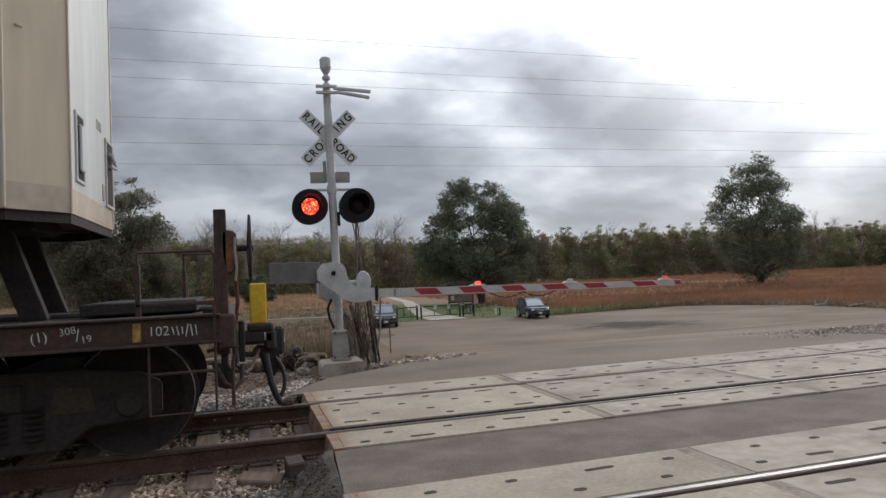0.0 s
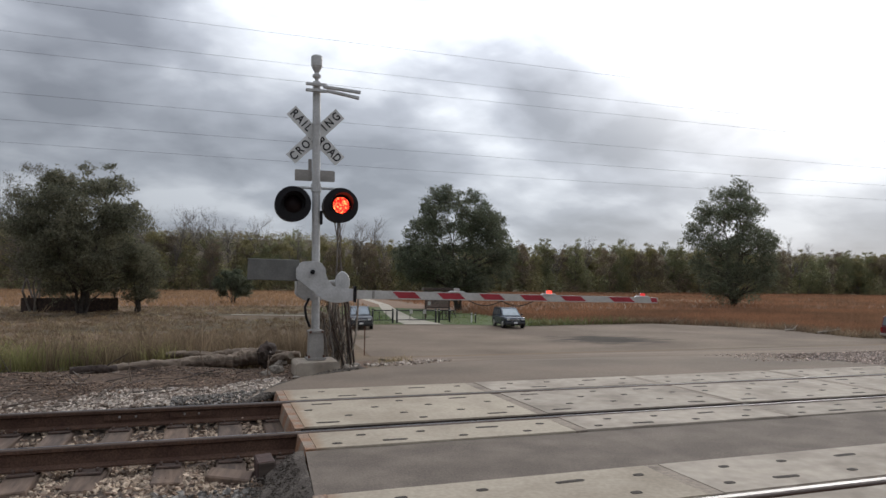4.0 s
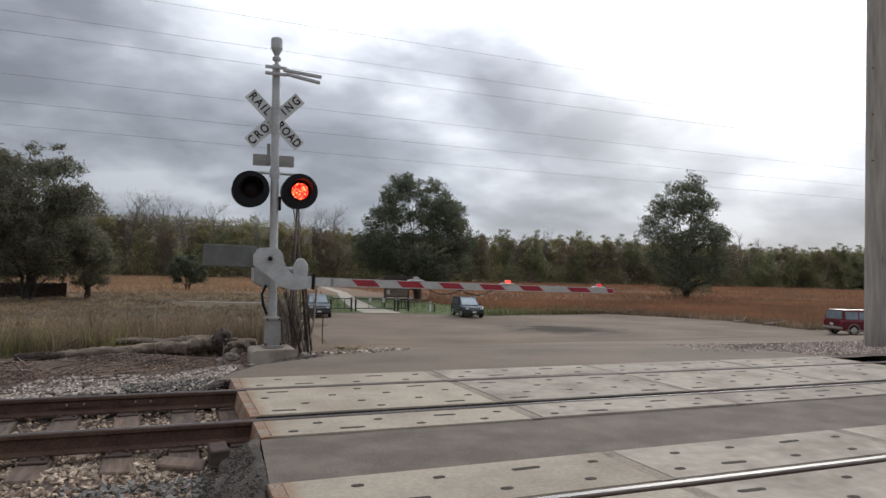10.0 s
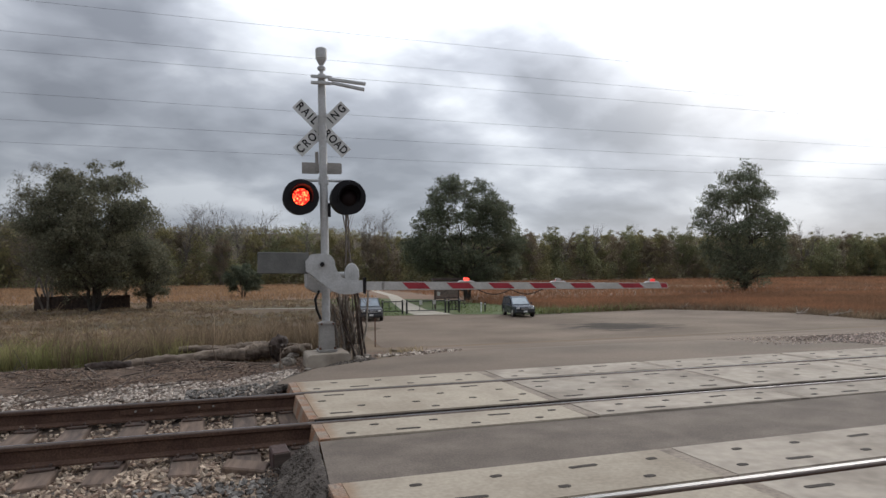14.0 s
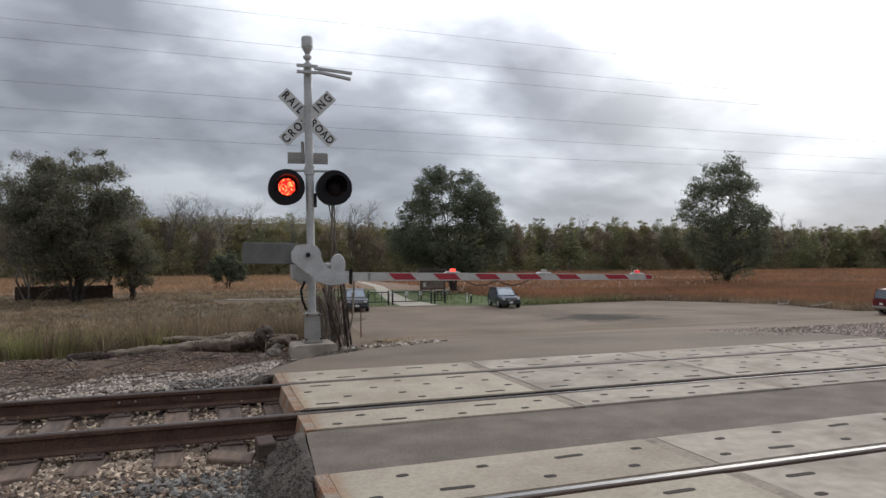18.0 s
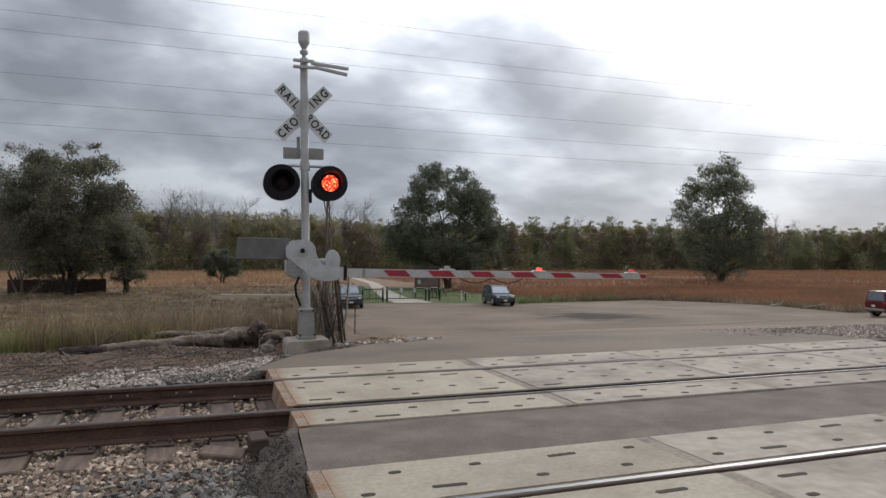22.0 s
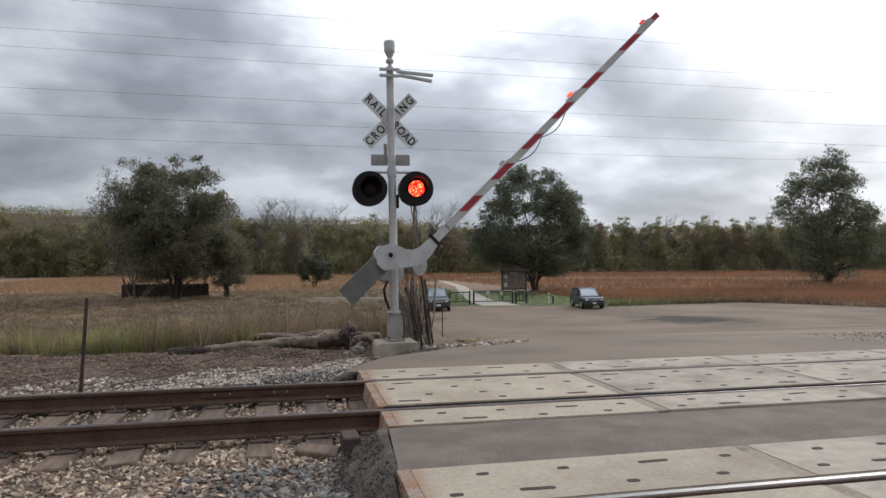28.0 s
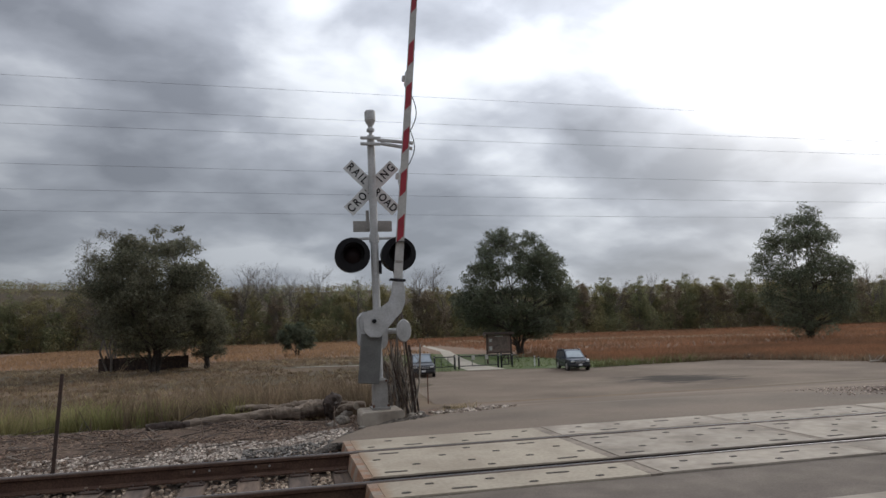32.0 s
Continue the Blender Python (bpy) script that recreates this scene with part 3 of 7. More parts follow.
def build_panels(parent, y0, y1, x0, nx, rows, seed):
    rnd = random.Random(seed)
    mid = (y0 + y1) / 2
    for i in range(nx):
        b = box(PANEL_L - 0.11, y1 - y0, 0.16, (0, 0, -0.08), 0.007, seg=2)
        if i:
            part("joint_filler", box(0.118, y1 - y0 - 0.006, 0.10, (x0 + PANEL_L * i, mid, -0.0535), 0.003), FILLER, parent, "dusty joint filler")
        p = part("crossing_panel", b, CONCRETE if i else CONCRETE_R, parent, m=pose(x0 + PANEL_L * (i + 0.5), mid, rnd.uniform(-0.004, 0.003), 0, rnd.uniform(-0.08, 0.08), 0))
        for yy, cells in rows:
            for fx, kind in cells:
                share("bolt_slot" if kind else "lifting_slot", SLOTS[kind], p, pose(PANEL_L * (fx - 0.5), yy - mid, 0.003, 0, 0, rnd.uniform(-4, 4)), "flat dark patch coloured as the shade in a slot")
    # rusty steel edge at the end of the row
    for xe, s in ((x0 - 0.02, 1), (x0 + nx * PANEL_L + 0.02, -1)):
        b = slab([(-0.03, -0.17), (0.078, -0.17), (0.078, -0.001), (-0.005, -0.003)] if s > 0 else [(-0.078, -0.17), (0.03, -0.17), (0.005, -0.003), (-0.078, -0.001)], y1 - y0)
        part("end_strip", b, PANEL_EDGE, parent, "rusty steel end strip", pose(xe, mid, -0.002))


crossing = thing("level_crossing", pose(0, 0, 0), "pale concrete level crossing panels set between the rails", "level crossing", kind="structure")
FIELD_ROW = lambda a, b: ((a, ((0.10, 1), (0.30, 0), (0.55, 1), (0.80, 1))), (b, ((0.2, 1), (0.42, 1), (0.68, 0), (0.9, 1))))
build_panels(crossing, 5.37, 5.925, PANEL_X, 4, FIELD_ROW(5.49, 5.73), 1)
build_panels(crossing, 6.135, 7.38, PANEL_X, 4, ((6.28, ((0.12, 0), (0.5, 1), (0.82, 0))), (6.55, ((0.22, 1), (0.45, 1), (0.7, 1), (0.93, 1))), (6.9, ((0.08, 1), (0.36, 1), (0.6, 1), (0.88, 1))), (7.2, ((0.15, 0), (0.5, 1), (0.78, 0)))), 2)
build_panels(crossing, 7.54, 8.24, PANEL_X, 4, FIELD_ROW(7.68, 8.02), 3)
build_panels(crossing, 3.53, 4.23, PANEL_X - 0.1, 4, FIELD_ROW(3.70, 4.03), 4)
build_panels(crossing, 2.08, 3.38, PANEL_X - 0.1, 4, ((2.25, ((0.12, 0), (0.5, 1), (0.82, 0))), (2.6, ((0.22, 1), (0.45, 1), (0.7, 1), (0.93, 1))), (2.9, ((0.08, 1), (0.36, 1), (0.6, 1), (0.88, 1))), (3.2, ((0.15, 0), (0.5, 1), (0.78, 0)))), 5)
build_panels(crossing, 1.2, 1.89, PANEL_X - 0.1, 4, FIELD_ROW(1.36, 1.66), 6)

# black rubber along the flangeways
for y in (6.129, 7.534, 3.524, 2.074):
    x0 = PANEL_X + (0.0 if y > 5 else -0.1)
    part("rubber_seal", box(PANEL_L * 4 - 0.05, 0.008, 0.13, (x0 + PANEL_L * 2, y, -0.075), 0.002), RUBBERSEAL, crossing, "black rubber flangeway seal")

infill = poly_sheet("asphalt_infill", [(0.62, 4.24), (10.6, 4.24), (10.6, 5.345), (0.70, 5.345), (0.66, 4.8)], 0.35,
                    lambda x, y: -0.014 + 0.008 * noise.noise((x * 2, y * 2, 0)), ASPHALT)
tagged(infill, "dark worn asphalt strip between the two tracks", "road", kind="structure")
south = poly_sheet("road_south", [(0.6, 1.19), (10.5, 1.19), (10.0, -12), (1.2, -12)], 1.5, lambda x, y: float(np.interp(y, [-12, -3, 1.2], [-0.9, -0.2, -0.02])), ASPHALT)
tagged(south, "grey asphalt road on the near side of the crossing", "road", kind="structure")


# ---- the crossing signal ----
def build_signal():
    X, Y = 1.66, 11.74
    s = thing("crossing_signal", pose(X, Y, 0, 0, -0.9, 0), "silver railroad crossing mast with crossbuck and two red flashers", "crossing signal")
    # foundation and cast base
    b = slab([(-0.37, -0.55), (0.37, -0.55), (0.37, -0.11), (0.335, -0.07), (-0.335, -0.07), (-0.37, -0.11)], 0.74, bevel=0.012)
    part("foundation", b, CONCRETE, s, "weathered concrete footing")
    b = loft([[(sx * w, sy * w, z) for sx, sy in ((-1, -1), (1, -1), (1, 1), (-1, 1))] for w, z in ((0.16, -0.06), (0.16, -0.025), (0.128, -0.02), (0.118, 0.40), (0.132, 0.405), (0.132, 0.435), (0.078, 0.46))])
    part("mast_base", b, SIGNBACK, s, "tapered weathered cast pedestal of the mast")
    for x in (-0.10, 0.10):
        for y in (-0.137, 0.137):
            part("collar_bolt", tube((x, y * 0.95, 0.42), (x, y * 1.12, 0.42), 0.02, n=6), RUST, s)
    for x in (-0.125, 0.125):
        for y in (-0.125, 0.125):
            part("anchor_bolt", tube((x, y, -0.06), (x, y, 0.02), 0.022, n=6), RUST, s)
    part("mast", lathe([(0.07, 0.35), (0.07, 4.78), (0.066, 4.80)], 20), GALV, s, "silver painted steel mast", smooth=False)
    # bell
    b = lathe([(0.03, 4.78), (0.035, 4.86), (0.07, 4.88), (0.075, 4.92), (0.035, 4.96), (0.085, 5.05), (0.088, 5.07), (0.10, 5.08), (0.10, 5.24), (0.085, 5.265), (0.03, 5.275)], 20)
    part("bell", b, GALV, s, "grey electronic bell on top of the mast")
    # gate arm guide at the top
    b = box(0.36, 0.05, 0.05, (-0.02, -0.10, 4.62), 0.006)
    b = box(0.36, 0.05, 0.05, (-0.02, -0.10, 4.73), 0.006, b)
    part("guide_bracket", b, GALV, s, "bracket clamped to the mast")
    for a, c in (((0.10, -0.1, 4.70), (0.76, -0.12, 4.645)), ((0.16, -0.1, 4.635), (0.71, -0.25, 4.505))):
        d = Vector(c) - Vector(a)
        q = Vector((1, 0, 0)).rotation_difference(d).to_matrix().to_4x4()
        part("guide_finger", box(d.length, 0.06, 0.055, (0, 0, 0), 0.01), GALV, s, "flat arm of the gate guide", Matrix.Translation((Vector(a) + Vector(c)) / 2) @ q)
    # crossbuck, lettered on the side towards the tracks
    for ang, word, spots in ((-45, "RAILROAD", (-0.53, -0.39, -0.285, -0.19, 0.13, 0.265, 0.40, 0.53)), (45, "CROSSING", (-0.53, -0.385, -0.235, -0.09, 0.05, 0.215, 0.345, 0.515))):
        blade = part("crossbuck_blade", box(1.22, 0.006 if ang < 0 else 0.005, 0.229, (0, 0, 0), 0.002), WHITE, s, "white crossbuck blade with black lettering",
                     Matrix.Translation((0, 0.085 if ang < 0 else 0.10, 3.86)) @ pose(0, 0, 0, 0, -ang, 0))
        for w, x in zip(word, spots):
            lettering(w, 0.205, blade, pose(x, -0.006, 0, 90, 0, 0) @ Matrix.Diagonal((0.82, 1, 1, 1)), BLACK)
    for z in (4.05, 3.86, 3.62):
        part("strap", lathe([(0.074, z - 0.016), (0.08, z - 0.016), (0.08, z + 0.016), (0.074, z + 0.016)], 16, loop=True), GALV, s)
    # backs of two small signs that face the road
    for x in (-0.21, 0.19):
        part("sign_back", slab([(-0.15, -0.10), (0.13, -0.10), (0.15, -0.08), (0.15, 0.08), (0.13, 0.10), (-0.15, 0.10)], 0.012, bevel=0.003), SIGNBACK, s, "bare back of a small sign", pose(x, 0.09, 3.15))
    part("sign_stem", box(0.06, 0.02, 0.34, (-0.10, 0.075, 3.27), 0.004), SIGNBACK, s)
    # flashers
    b = tube((-0.42, 0, 2.92), (0.42, 0, 2.92), 0.025)
    b = lathe([(0.09, 2.85), (0.09, 2.99)], 14, b)
    part("cross_arm", b, GALV, s, "cross arm that carries the flashers")
    for x, sgn in ((-0.41, -1), (0.41, 1)):
        fl = new("flasher")
        fl.parent, fl.matrix_basis = s, pose(x, -0.16, 2.615, 0, 0, 0)
        fl["label"] = "round black flasher with hood and red lens"
        up = pose(0, 0, 0, 90, 0, 0)     # turns z towards the viewer side (-y)
        ring = lathe([(0.1555, -0.012), (0.302, -0.012), (0.307, 0.0), (0.302, 0.004), (0.1555, 0.004)], 40, m=up, loop=True)
        part("background_disc", ring, BLACK, fl, "black background disc")
        cup = lathe([(0.29, -0.014), (0.29, -0.34), (0.20, -0.46), (0.05, -0.50), (0.0, -0.50)], 28, m=up, caps=False)
        part("housing", cup, BLACK, fl)
        part("hanger", tube((0, 0.14, 0.24), (0, 0.16, 0.31), 0.025), GALV, fl)
        # hood over the upper half of the lens
        b = bmesh.new()
        n = 22
        rows = []
        for k, (yy, rr) in enumerate(((0.0, 0.190), (-0.26, 0.200))):
            rows.append([b.verts.new((rr * math.cos(a), yy * (0.35 + 0.65 * max(0, math.sin(a)) ** 0.6 if math.sin(a) > 0 else 0.35), rr * math.sin(a))) for a in [radians(-25 + 230 * i / (n - 1)) for i in range(n)]])
        for i in range(n - 1):
            b.faces.new((rows[0][i], rows[0][i + 1], rows[1][i + 1], rows[1][i]))
        hood = part("hood", b, BLACK, fl, "black sheet metal hood")
        sol = hood.modifiers.new("thickness", "SOLIDIFY")
        sol.thickness = 0.006
        # the lens turns in its housing between its lit and its dark side
        lens = new("lens", lens_mesh(0.220))
        lens.parent = fl
        lens["label"] = "red signal lens"
        FLASH.append((lens, sgn, Vector((0, 0.162, 0)), 88.0))
    # gate machine on the mast
    b = slab([(-0.26, 1.05), (-0.10, 0.95), (0.16, 0.95), (0.24, 1.05), (0.24, 1.5), (0.16, 1.62), (-0.18, 1.62), (-0.26, 1.52)], 0.42, bevel=0.015)
    part("gate_machine", b, GALV, s, "grey gate machine housing", Matrix.Translation((-0.05, 0.28, 0)))
    disc = lathe([(0.14, 0), (0.15, 0.02), (0.14, 0.05), (0.0, 0.06)], 28, m=pose(0, 0, 0, 90, 0, 0))
    part("machine_cover", disc, GALV, s, "round grey cover", Matrix.Translation((0.47, 0.05, 1.26)) @ Matrix.Diagonal((0.9, 1, 1.35, 1)))
    part("cable_conduit", bent([(-0.12, -0.05, 1.0), (-0.19, -0.06, 0.85), (-0.17, -0.06, 0.68), (-0.1, -0.03, 0.5)], 0.022), BLACK, s, "black cable loop")
    part("junction_bracket", box(0.05, 0.07, 0.24, (0.085, -0.02, 2.4), 0.008), BLACK, s)
    part("cover_stub", tube((0.2, 0.28, 1.26), (0.47, 0.1, 1.26), 0.05), GALV, s)
    return s


def lens_mesh(r):
    """Ball in the housing: its lit cap faces -y, the rest is dark glass; the ring shows a cap of 44 degrees."""
    b = bmesh.new()
    n = 32
    polar = [0, 10, 20, 28, 40, 44.5, 60, 80, 100, 122, 145]
    prev = [b.verts.new((0, -r, 0))]
    for k, p in enumerate(polar[1:]):
        c, sn = r * math.cos(radians(p)), r * math.sin(radians(p))
        ring = [b.verts.new((sn * math.cos(2 * math.pi * i / n), -c, sn * math.sin(2 * math.pi * i / n))) for i in range(n)]
        for i in range(n):
            j = (i + 1) % n
            f = b.faces.new((prev[0], ring[i], ring[j]) if k == 0 else (prev[i], ring[i], ring[j], prev[j]))
            f.material_index = 0 if p <= 40 else 1
            f.smooth = True
        prev = ring
    bmesh.ops.recalc_face_normals(b, faces=b.faces[:])
    me = bpy.data.meshes.new("lens")
    b.to_mesh(me)
    b.free()
    for m in (LIT, DULL):
        me.materials.append(m)
    return me


FLASH = []
signal = build_signal()

PIVOT = (1.54, 11.42, 1.447)


def build_gate():
    g = thing("crossing_gate", pose(*PIVOT), "red and white striped crossing gate arm with three red lamps", "crossing gate")
    # cast side arm with its hub
    out = [(-0.27, -0.12), (-0.28, 0.05), (-0.18, 0.17), (0.05, 0.19), (0.16, 0.13), (0.21, 0.0), (0.26, -0.12), (0.34, -0.22), (0.48, -0.265), (0.70, -0.27), (0.70, -0.47), (0.50, -0.51), (0.34, -0.51), (0.18, -0.46), (0.04, -0.35), (-0.12, -0.23)]
    part("side_arm", slab(out, 0.05, bevel=0.008), GALV, g, "grey cast gate arm support")
    part("hub", lathe([(0.040, 0.0), (0.036, 0.04), (0.018, 0.05), (0.0, 0.05)], 16, m=pose(0, -0.025, 0, 90, 0, 0)), BLACK, g)
    for k in range(6):
        a = 2 * math.pi * k / 6
        part("hub_bolt", tube((0.085 * math.cos(a), -0.02, 0.085 * math.sin(a)), (0.085 * math.cos(a), -0.045, 0.085 * math.sin(a)), 0.012, n=6), GALV, g)
    part("counterweight", box(0.84, 0.07, 0.36, (-0.64, 0.08, 0.02), 0.01), CWEIGHT, g, "dark grey counterweight plate")
    part("counterweight_arm", box(0.5, 0.05, 0.12, (-0.25, 0.09, 0.0), 0.01), GALV, g)
    # clamp
    b = box(0.04, 0.10, 0.27, (0.73, 0, -0.36), 0.008)
    b = tube((0.73, -0.08, -0.24), (0.73, 0.08, -0.24), 0.02, bm=b)
    b = tube((0.73, -0.08, -0.48), (0.73, 0.08, -0.48), 0.02, bm=b)
    part("clamp", b, BLACK, g, "dark metal breakaway clamp")
    zc = -0.365
    def half(x):
        return 0.075 - 0.022 * (x - 0.76) / 6.3
    x0, x1 = 0.76, 6.70
    b = slab([(x0, zc - half(x0)), (x1, zc - half(x1)), (x1, zc + half(x1)), (x0, zc + half(x0))], 0.04, bevel=0.004)
    boom = part("boom", b, BOOMWHITE, g, "white gate arm with red slanted stripes")
    for a, c in ((3.02, 3.44), (3.87, 4.31), (4.70, 5.12), (5.54, 6.0), (6.40, 6.85), (7.48, 7.96), (8.40, 8.555)):
        a, c = 0.76 + (a - PIVOT[0] - 0.76) * 0.949, 0.76 + (c - PIVOT[0] - 0.76) * 0.949
        sl = 0.06 if c < 6.6 else 0.02
        part("stripe", slab([(a + sl, zc - half(a) * 0.72), (min(c + sl, 6.695), zc - half(c) * 0.72), (c - sl, zc + half(c) * 0.82), (a - sl, zc + half(a) * 0.82)], 0.045), RED, boom, "red reflective stripe")
    for x in (1.05,):
        part("splice_plate", box(0.05, 0.05, 0.13, (x, 0, zc), 0.006), SIGNBACK, boom)
    for k, x in enumerate((4.2, 6.1, 8.2)):
        lx = 0.76 + (x - PIVOT[0] - 0.76) * 0.949
        top = zc + half(lx)
        b = slab([(-0.16, 0.0), (-0.12, 0.025), (-0.07, 0.03), (-0.07, 0.0)], 0.06)
        b = slab([(0.07, 0.0), (0.07, 0.03), (0.12, 0.025), (0.16, 0.0)], 0.06, b)
        b = box(0.20, 0.075, 0.022, (0, 0, 0.012), 0.004, b)
        lamp = part("gate_lamp", b, WHITE, g, "gate lamp in a pale bracket", pose(lx, 0, top))
        lens = new("lens", gate_lens_mesh(LITTIP if k == 2 else LITGATE))
        lens.parent = lamp
        lens["label"] = "red gate lamp lens"
        FLASH.append((lens, (-1, 1, 0)[k], Vector((0, 0, 0.05)), 180.0))
    pts = [Vector((lx, -0.03, zc - half(lx) - 0.09 * math.sin(math.pi * (i % 8) / 8))) for i, lx in enumerate(np.linspace(2.78, 4.04, 17))]
    part("lamp_cable", bent(pts, 0.009, 6), BLACK, g, "black drooping lamp cable")
    return g


def boxy(v):
    return math.copysign(abs(v) ** 0.45, v)


def gate_lens_mesh(lit):
    b = bmesh.new()
    n = 16
    ring = {}
    for side in (-1, 1):
        ring[side] = [b.verts.new((0.052 * boxy(math.cos(2 * math.pi * (i + 0.5) / n)), side * 0.028, 0.027 * boxy(math.sin(2 * math.pi * (i + 0.5) / n)))) for i in range(n)]
        b.faces.new(ring[side]).material_index = 0 if side < 0 else 1
    mid = [b.verts.new((v.co.x * 1.05, -0.018, v.co.z * 1.05)) for v in ring[1]]
    for i in range(n):
        b.faces.new((ring[-1][i], ring[-1][(i + 1) % n], mid[(i + 1) % n], mid[i])).material_index = 0
        b.faces.new((mid[i], mid[(i + 1) % n], ring[1][(i + 1) % n], ring[1][i])).material_index = 1
    bmesh.ops.recalc_face_normals(b, faces=b.faces[:])
    me = bpy.data.meshes.new("gate_lens")
    b.to_mesh(me)
    b.free()
    me.materials.append(lit)
    me.materials.append(LENSOFF)
    return me


CWEIGHT = mat("counterweight_grey", (0.15, 0.148, 0.138), 0.7, scale=4, vary=0.12, bump=0.1)
LITGATE = mat("lit_gate_lamp", (0.4, 0.02, 0.015), 0.4, emit=(1.0, 0.07, 0.045), strength=2.0, vary=0.2)
LITTIP = mat("lit_tip_lamp", (0.45, 0.06, 0.05), 0.4, emit=(1.0, 0.05, 0.05), strength=0.55, vary=0.2)
LENSOFF = mat("unlit_lens", (0.50, 0.46, 0.44), 0.3, vary=0.1, bump=0)
gate = build_gate()


# ---- trees ----
BARK = mat("bark", (0.055, 0.045, 0.038), 0.95, scale=3, fine=20, second=(0.08, 0.07, 0.06), vary=0.3, bump=0.6)
GREYBARK = mat("grey_bark", (0.20, 0.175, 0.15), 0.95, scale=3, fine=20, second=(0.14, 0.12, 0.105), vary=0.3, bump=0.5)


def leaf_mat(name, color, second, island=0.4):
    m = mat(name, color, 0.75, scale=0.35, fine=2.0, second=second, vary=0.2, island=island, bump=0, spec=0.2, each=0.15)
    nt = m.node_tree
    b = nt.nodes["Principled BSDF"]
    tr = nt.nodes.new("ShaderNodeBsdfTranslucent")
    nt.links.new(b.inputs["Base Color"].links[0].from_socket, tr.inputs[0])
    mx = nt.nodes.new("ShaderNodeMixShader")
    mx.inputs[0].default_value = 0.5
    nt.links.new(b.outputs[0], mx.inputs[1])
    nt.links.new(tr.outputs[0], mx.inputs[2])
    nt.links.new(mx.outputs[0], nt.nodes["Material Output"].inputs[0])
    return m


LEAF_DARK = leaf_mat("dark_leaf", (0.13, 0.15, 0.10), (0.175, 0.185, 0.125))
LEAF_GREY = leaf_mat("olive_leaf", (0.14, 0.14, 0.095), (0.18, 0.172, 0.118))
LEAF_YELLOW = leaf_mat("turning_leaf", (0.295, 0.26, 0.125), (0.245, 0.222, 0.12))
LEAF_BROWN = leaf_mat("brown_leaf", (0.235, 0.188, 0.13), (0.21, 0.172, 0.12))
LEAF_GREEN = leaf_mat("late_green_leaf", (0.21, 0.22, 0.12), (0.25, 0.24, 0.13))


def limb_mesh(name, segs, material, sides=5):
    """Tapered limbs: (a, b, r0, r1) each."""
    v, f = [], []
    for a, c, r0, r1 in segs:
        d = (c - a)
        if d.length < 1e-4:
            continue
        d.normalize()
        u = d.orthogonal().normalized()
        w = d.cross(u)
        k = len(v)
        for p, r in ((a, r0), (c, r1)):
            for i in range(sides):
                t = 2 * math.pi * i / sides
                v.append(p + u * (r * math.cos(t)) + w * (r * math.sin(t)))
        f += [(k + i, k + (i + 1) % sides, k + sides + (i + 1) % sides, k + sides + i) for i in range(sides)]
    return link_mesh(name, v, f, material, True)


def grow(rnd, base, top, radius, crown, levels=3, spread=0.6, first=0.3, kids=6):
    """Trunk and limbs; returns the segments and the tips."""
    segs, tips = [], []

    def run(a, d, length, r, level):
        n = 4 if level else 6
        p, dd = a.copy(), d.copy()
        for i in range(n):
            dd = (dd + Vector((rnd.uniform(-1, 1), rnd.uniform(-1, 1), rnd.uniform(-0.3, 0.6))) * (0.10 if level == 0 else 0.20)).normalized()
            q = p + dd * (length / n)
            t0, t1 = i / n, (i + 1) / n
            segs.append((p.copy(), q.copy(), r * (1 - 0.75 * t0), r * (1 - 0.75 * t1)))
            if level < levels and (t1 > first or level > 0):
                m = kids if level == 0 else 3
                for _ in range(max(1, m // 2 if level == 0 else 2)):
                    ang = rnd.uniform(0, 2 * math.pi)
                    side = dd.orthogonal().normalized()
                    side.rotate(Matrix.Rotation(ang, 3, dd))
                    nd = (dd * (1 - spread) + side * spread + Vector((0, 0, 0.25))).normalized()
                    run(q, nd, length * rnd.uniform(0.34, 0.52) * (1.15 - 0.5 * t1), r * (1 - 0.75 * t1) * 0.6, level + 1)
            p = q
        tips.append((p.copy(), level))

    run(Vector(base), Vector((0, 0, 1)), top, radius, 0)
    return segs, tips


def leaves(name, centres, per, size, spread, material, rnd, flat=0.6):
    """Small bent leaf clumps strewn round the centres."""
    n = len(centres) * per
    rs = np.random.RandomState(rnd.randrange(10 ** 6))
    c = np.repeat(np.array([list(p) for p in centres]), per, 0) + rs.normal(0, 1, (n, 3)) * np.array([spread, spread, spread * flat])
    u = rs.normal(0, 1, (n, 3))
    u /= np.linalg.norm(u, axis=1)[:, None]
    w = np.cross(u, rs.normal(0, 1, (n, 3)))
    w /= np.linalg.norm(w, axis=1)[:, None]
    s = size * rs.uniform(0.6, 1.4, (n, 1))
    a, b2 = c - u * s, c + u * s
    k1, k2 = c + w * s * 0.45, c - w * s * 0.45
    v = np.stack([a, k1, b2, k2], 1).reshape(-1, 3)
    me = bpy.data.meshes.new(name)
    me.vertices.add(4 * n)
    me.vertices.foreach_set("co", v.ravel())
    me.loops.add(4 * n)
    me.loops.foreach_set("vertex_index", np.arange(4 * n, dtype=np.int32))
    me.polygons.add(n)
    me.polygons.foreach_set("loop_start", np.arange(0, 4 * n, 4, dtype=np.int32))
    me.materials.append(material)
    me.update(calc_edges=True)
    return me


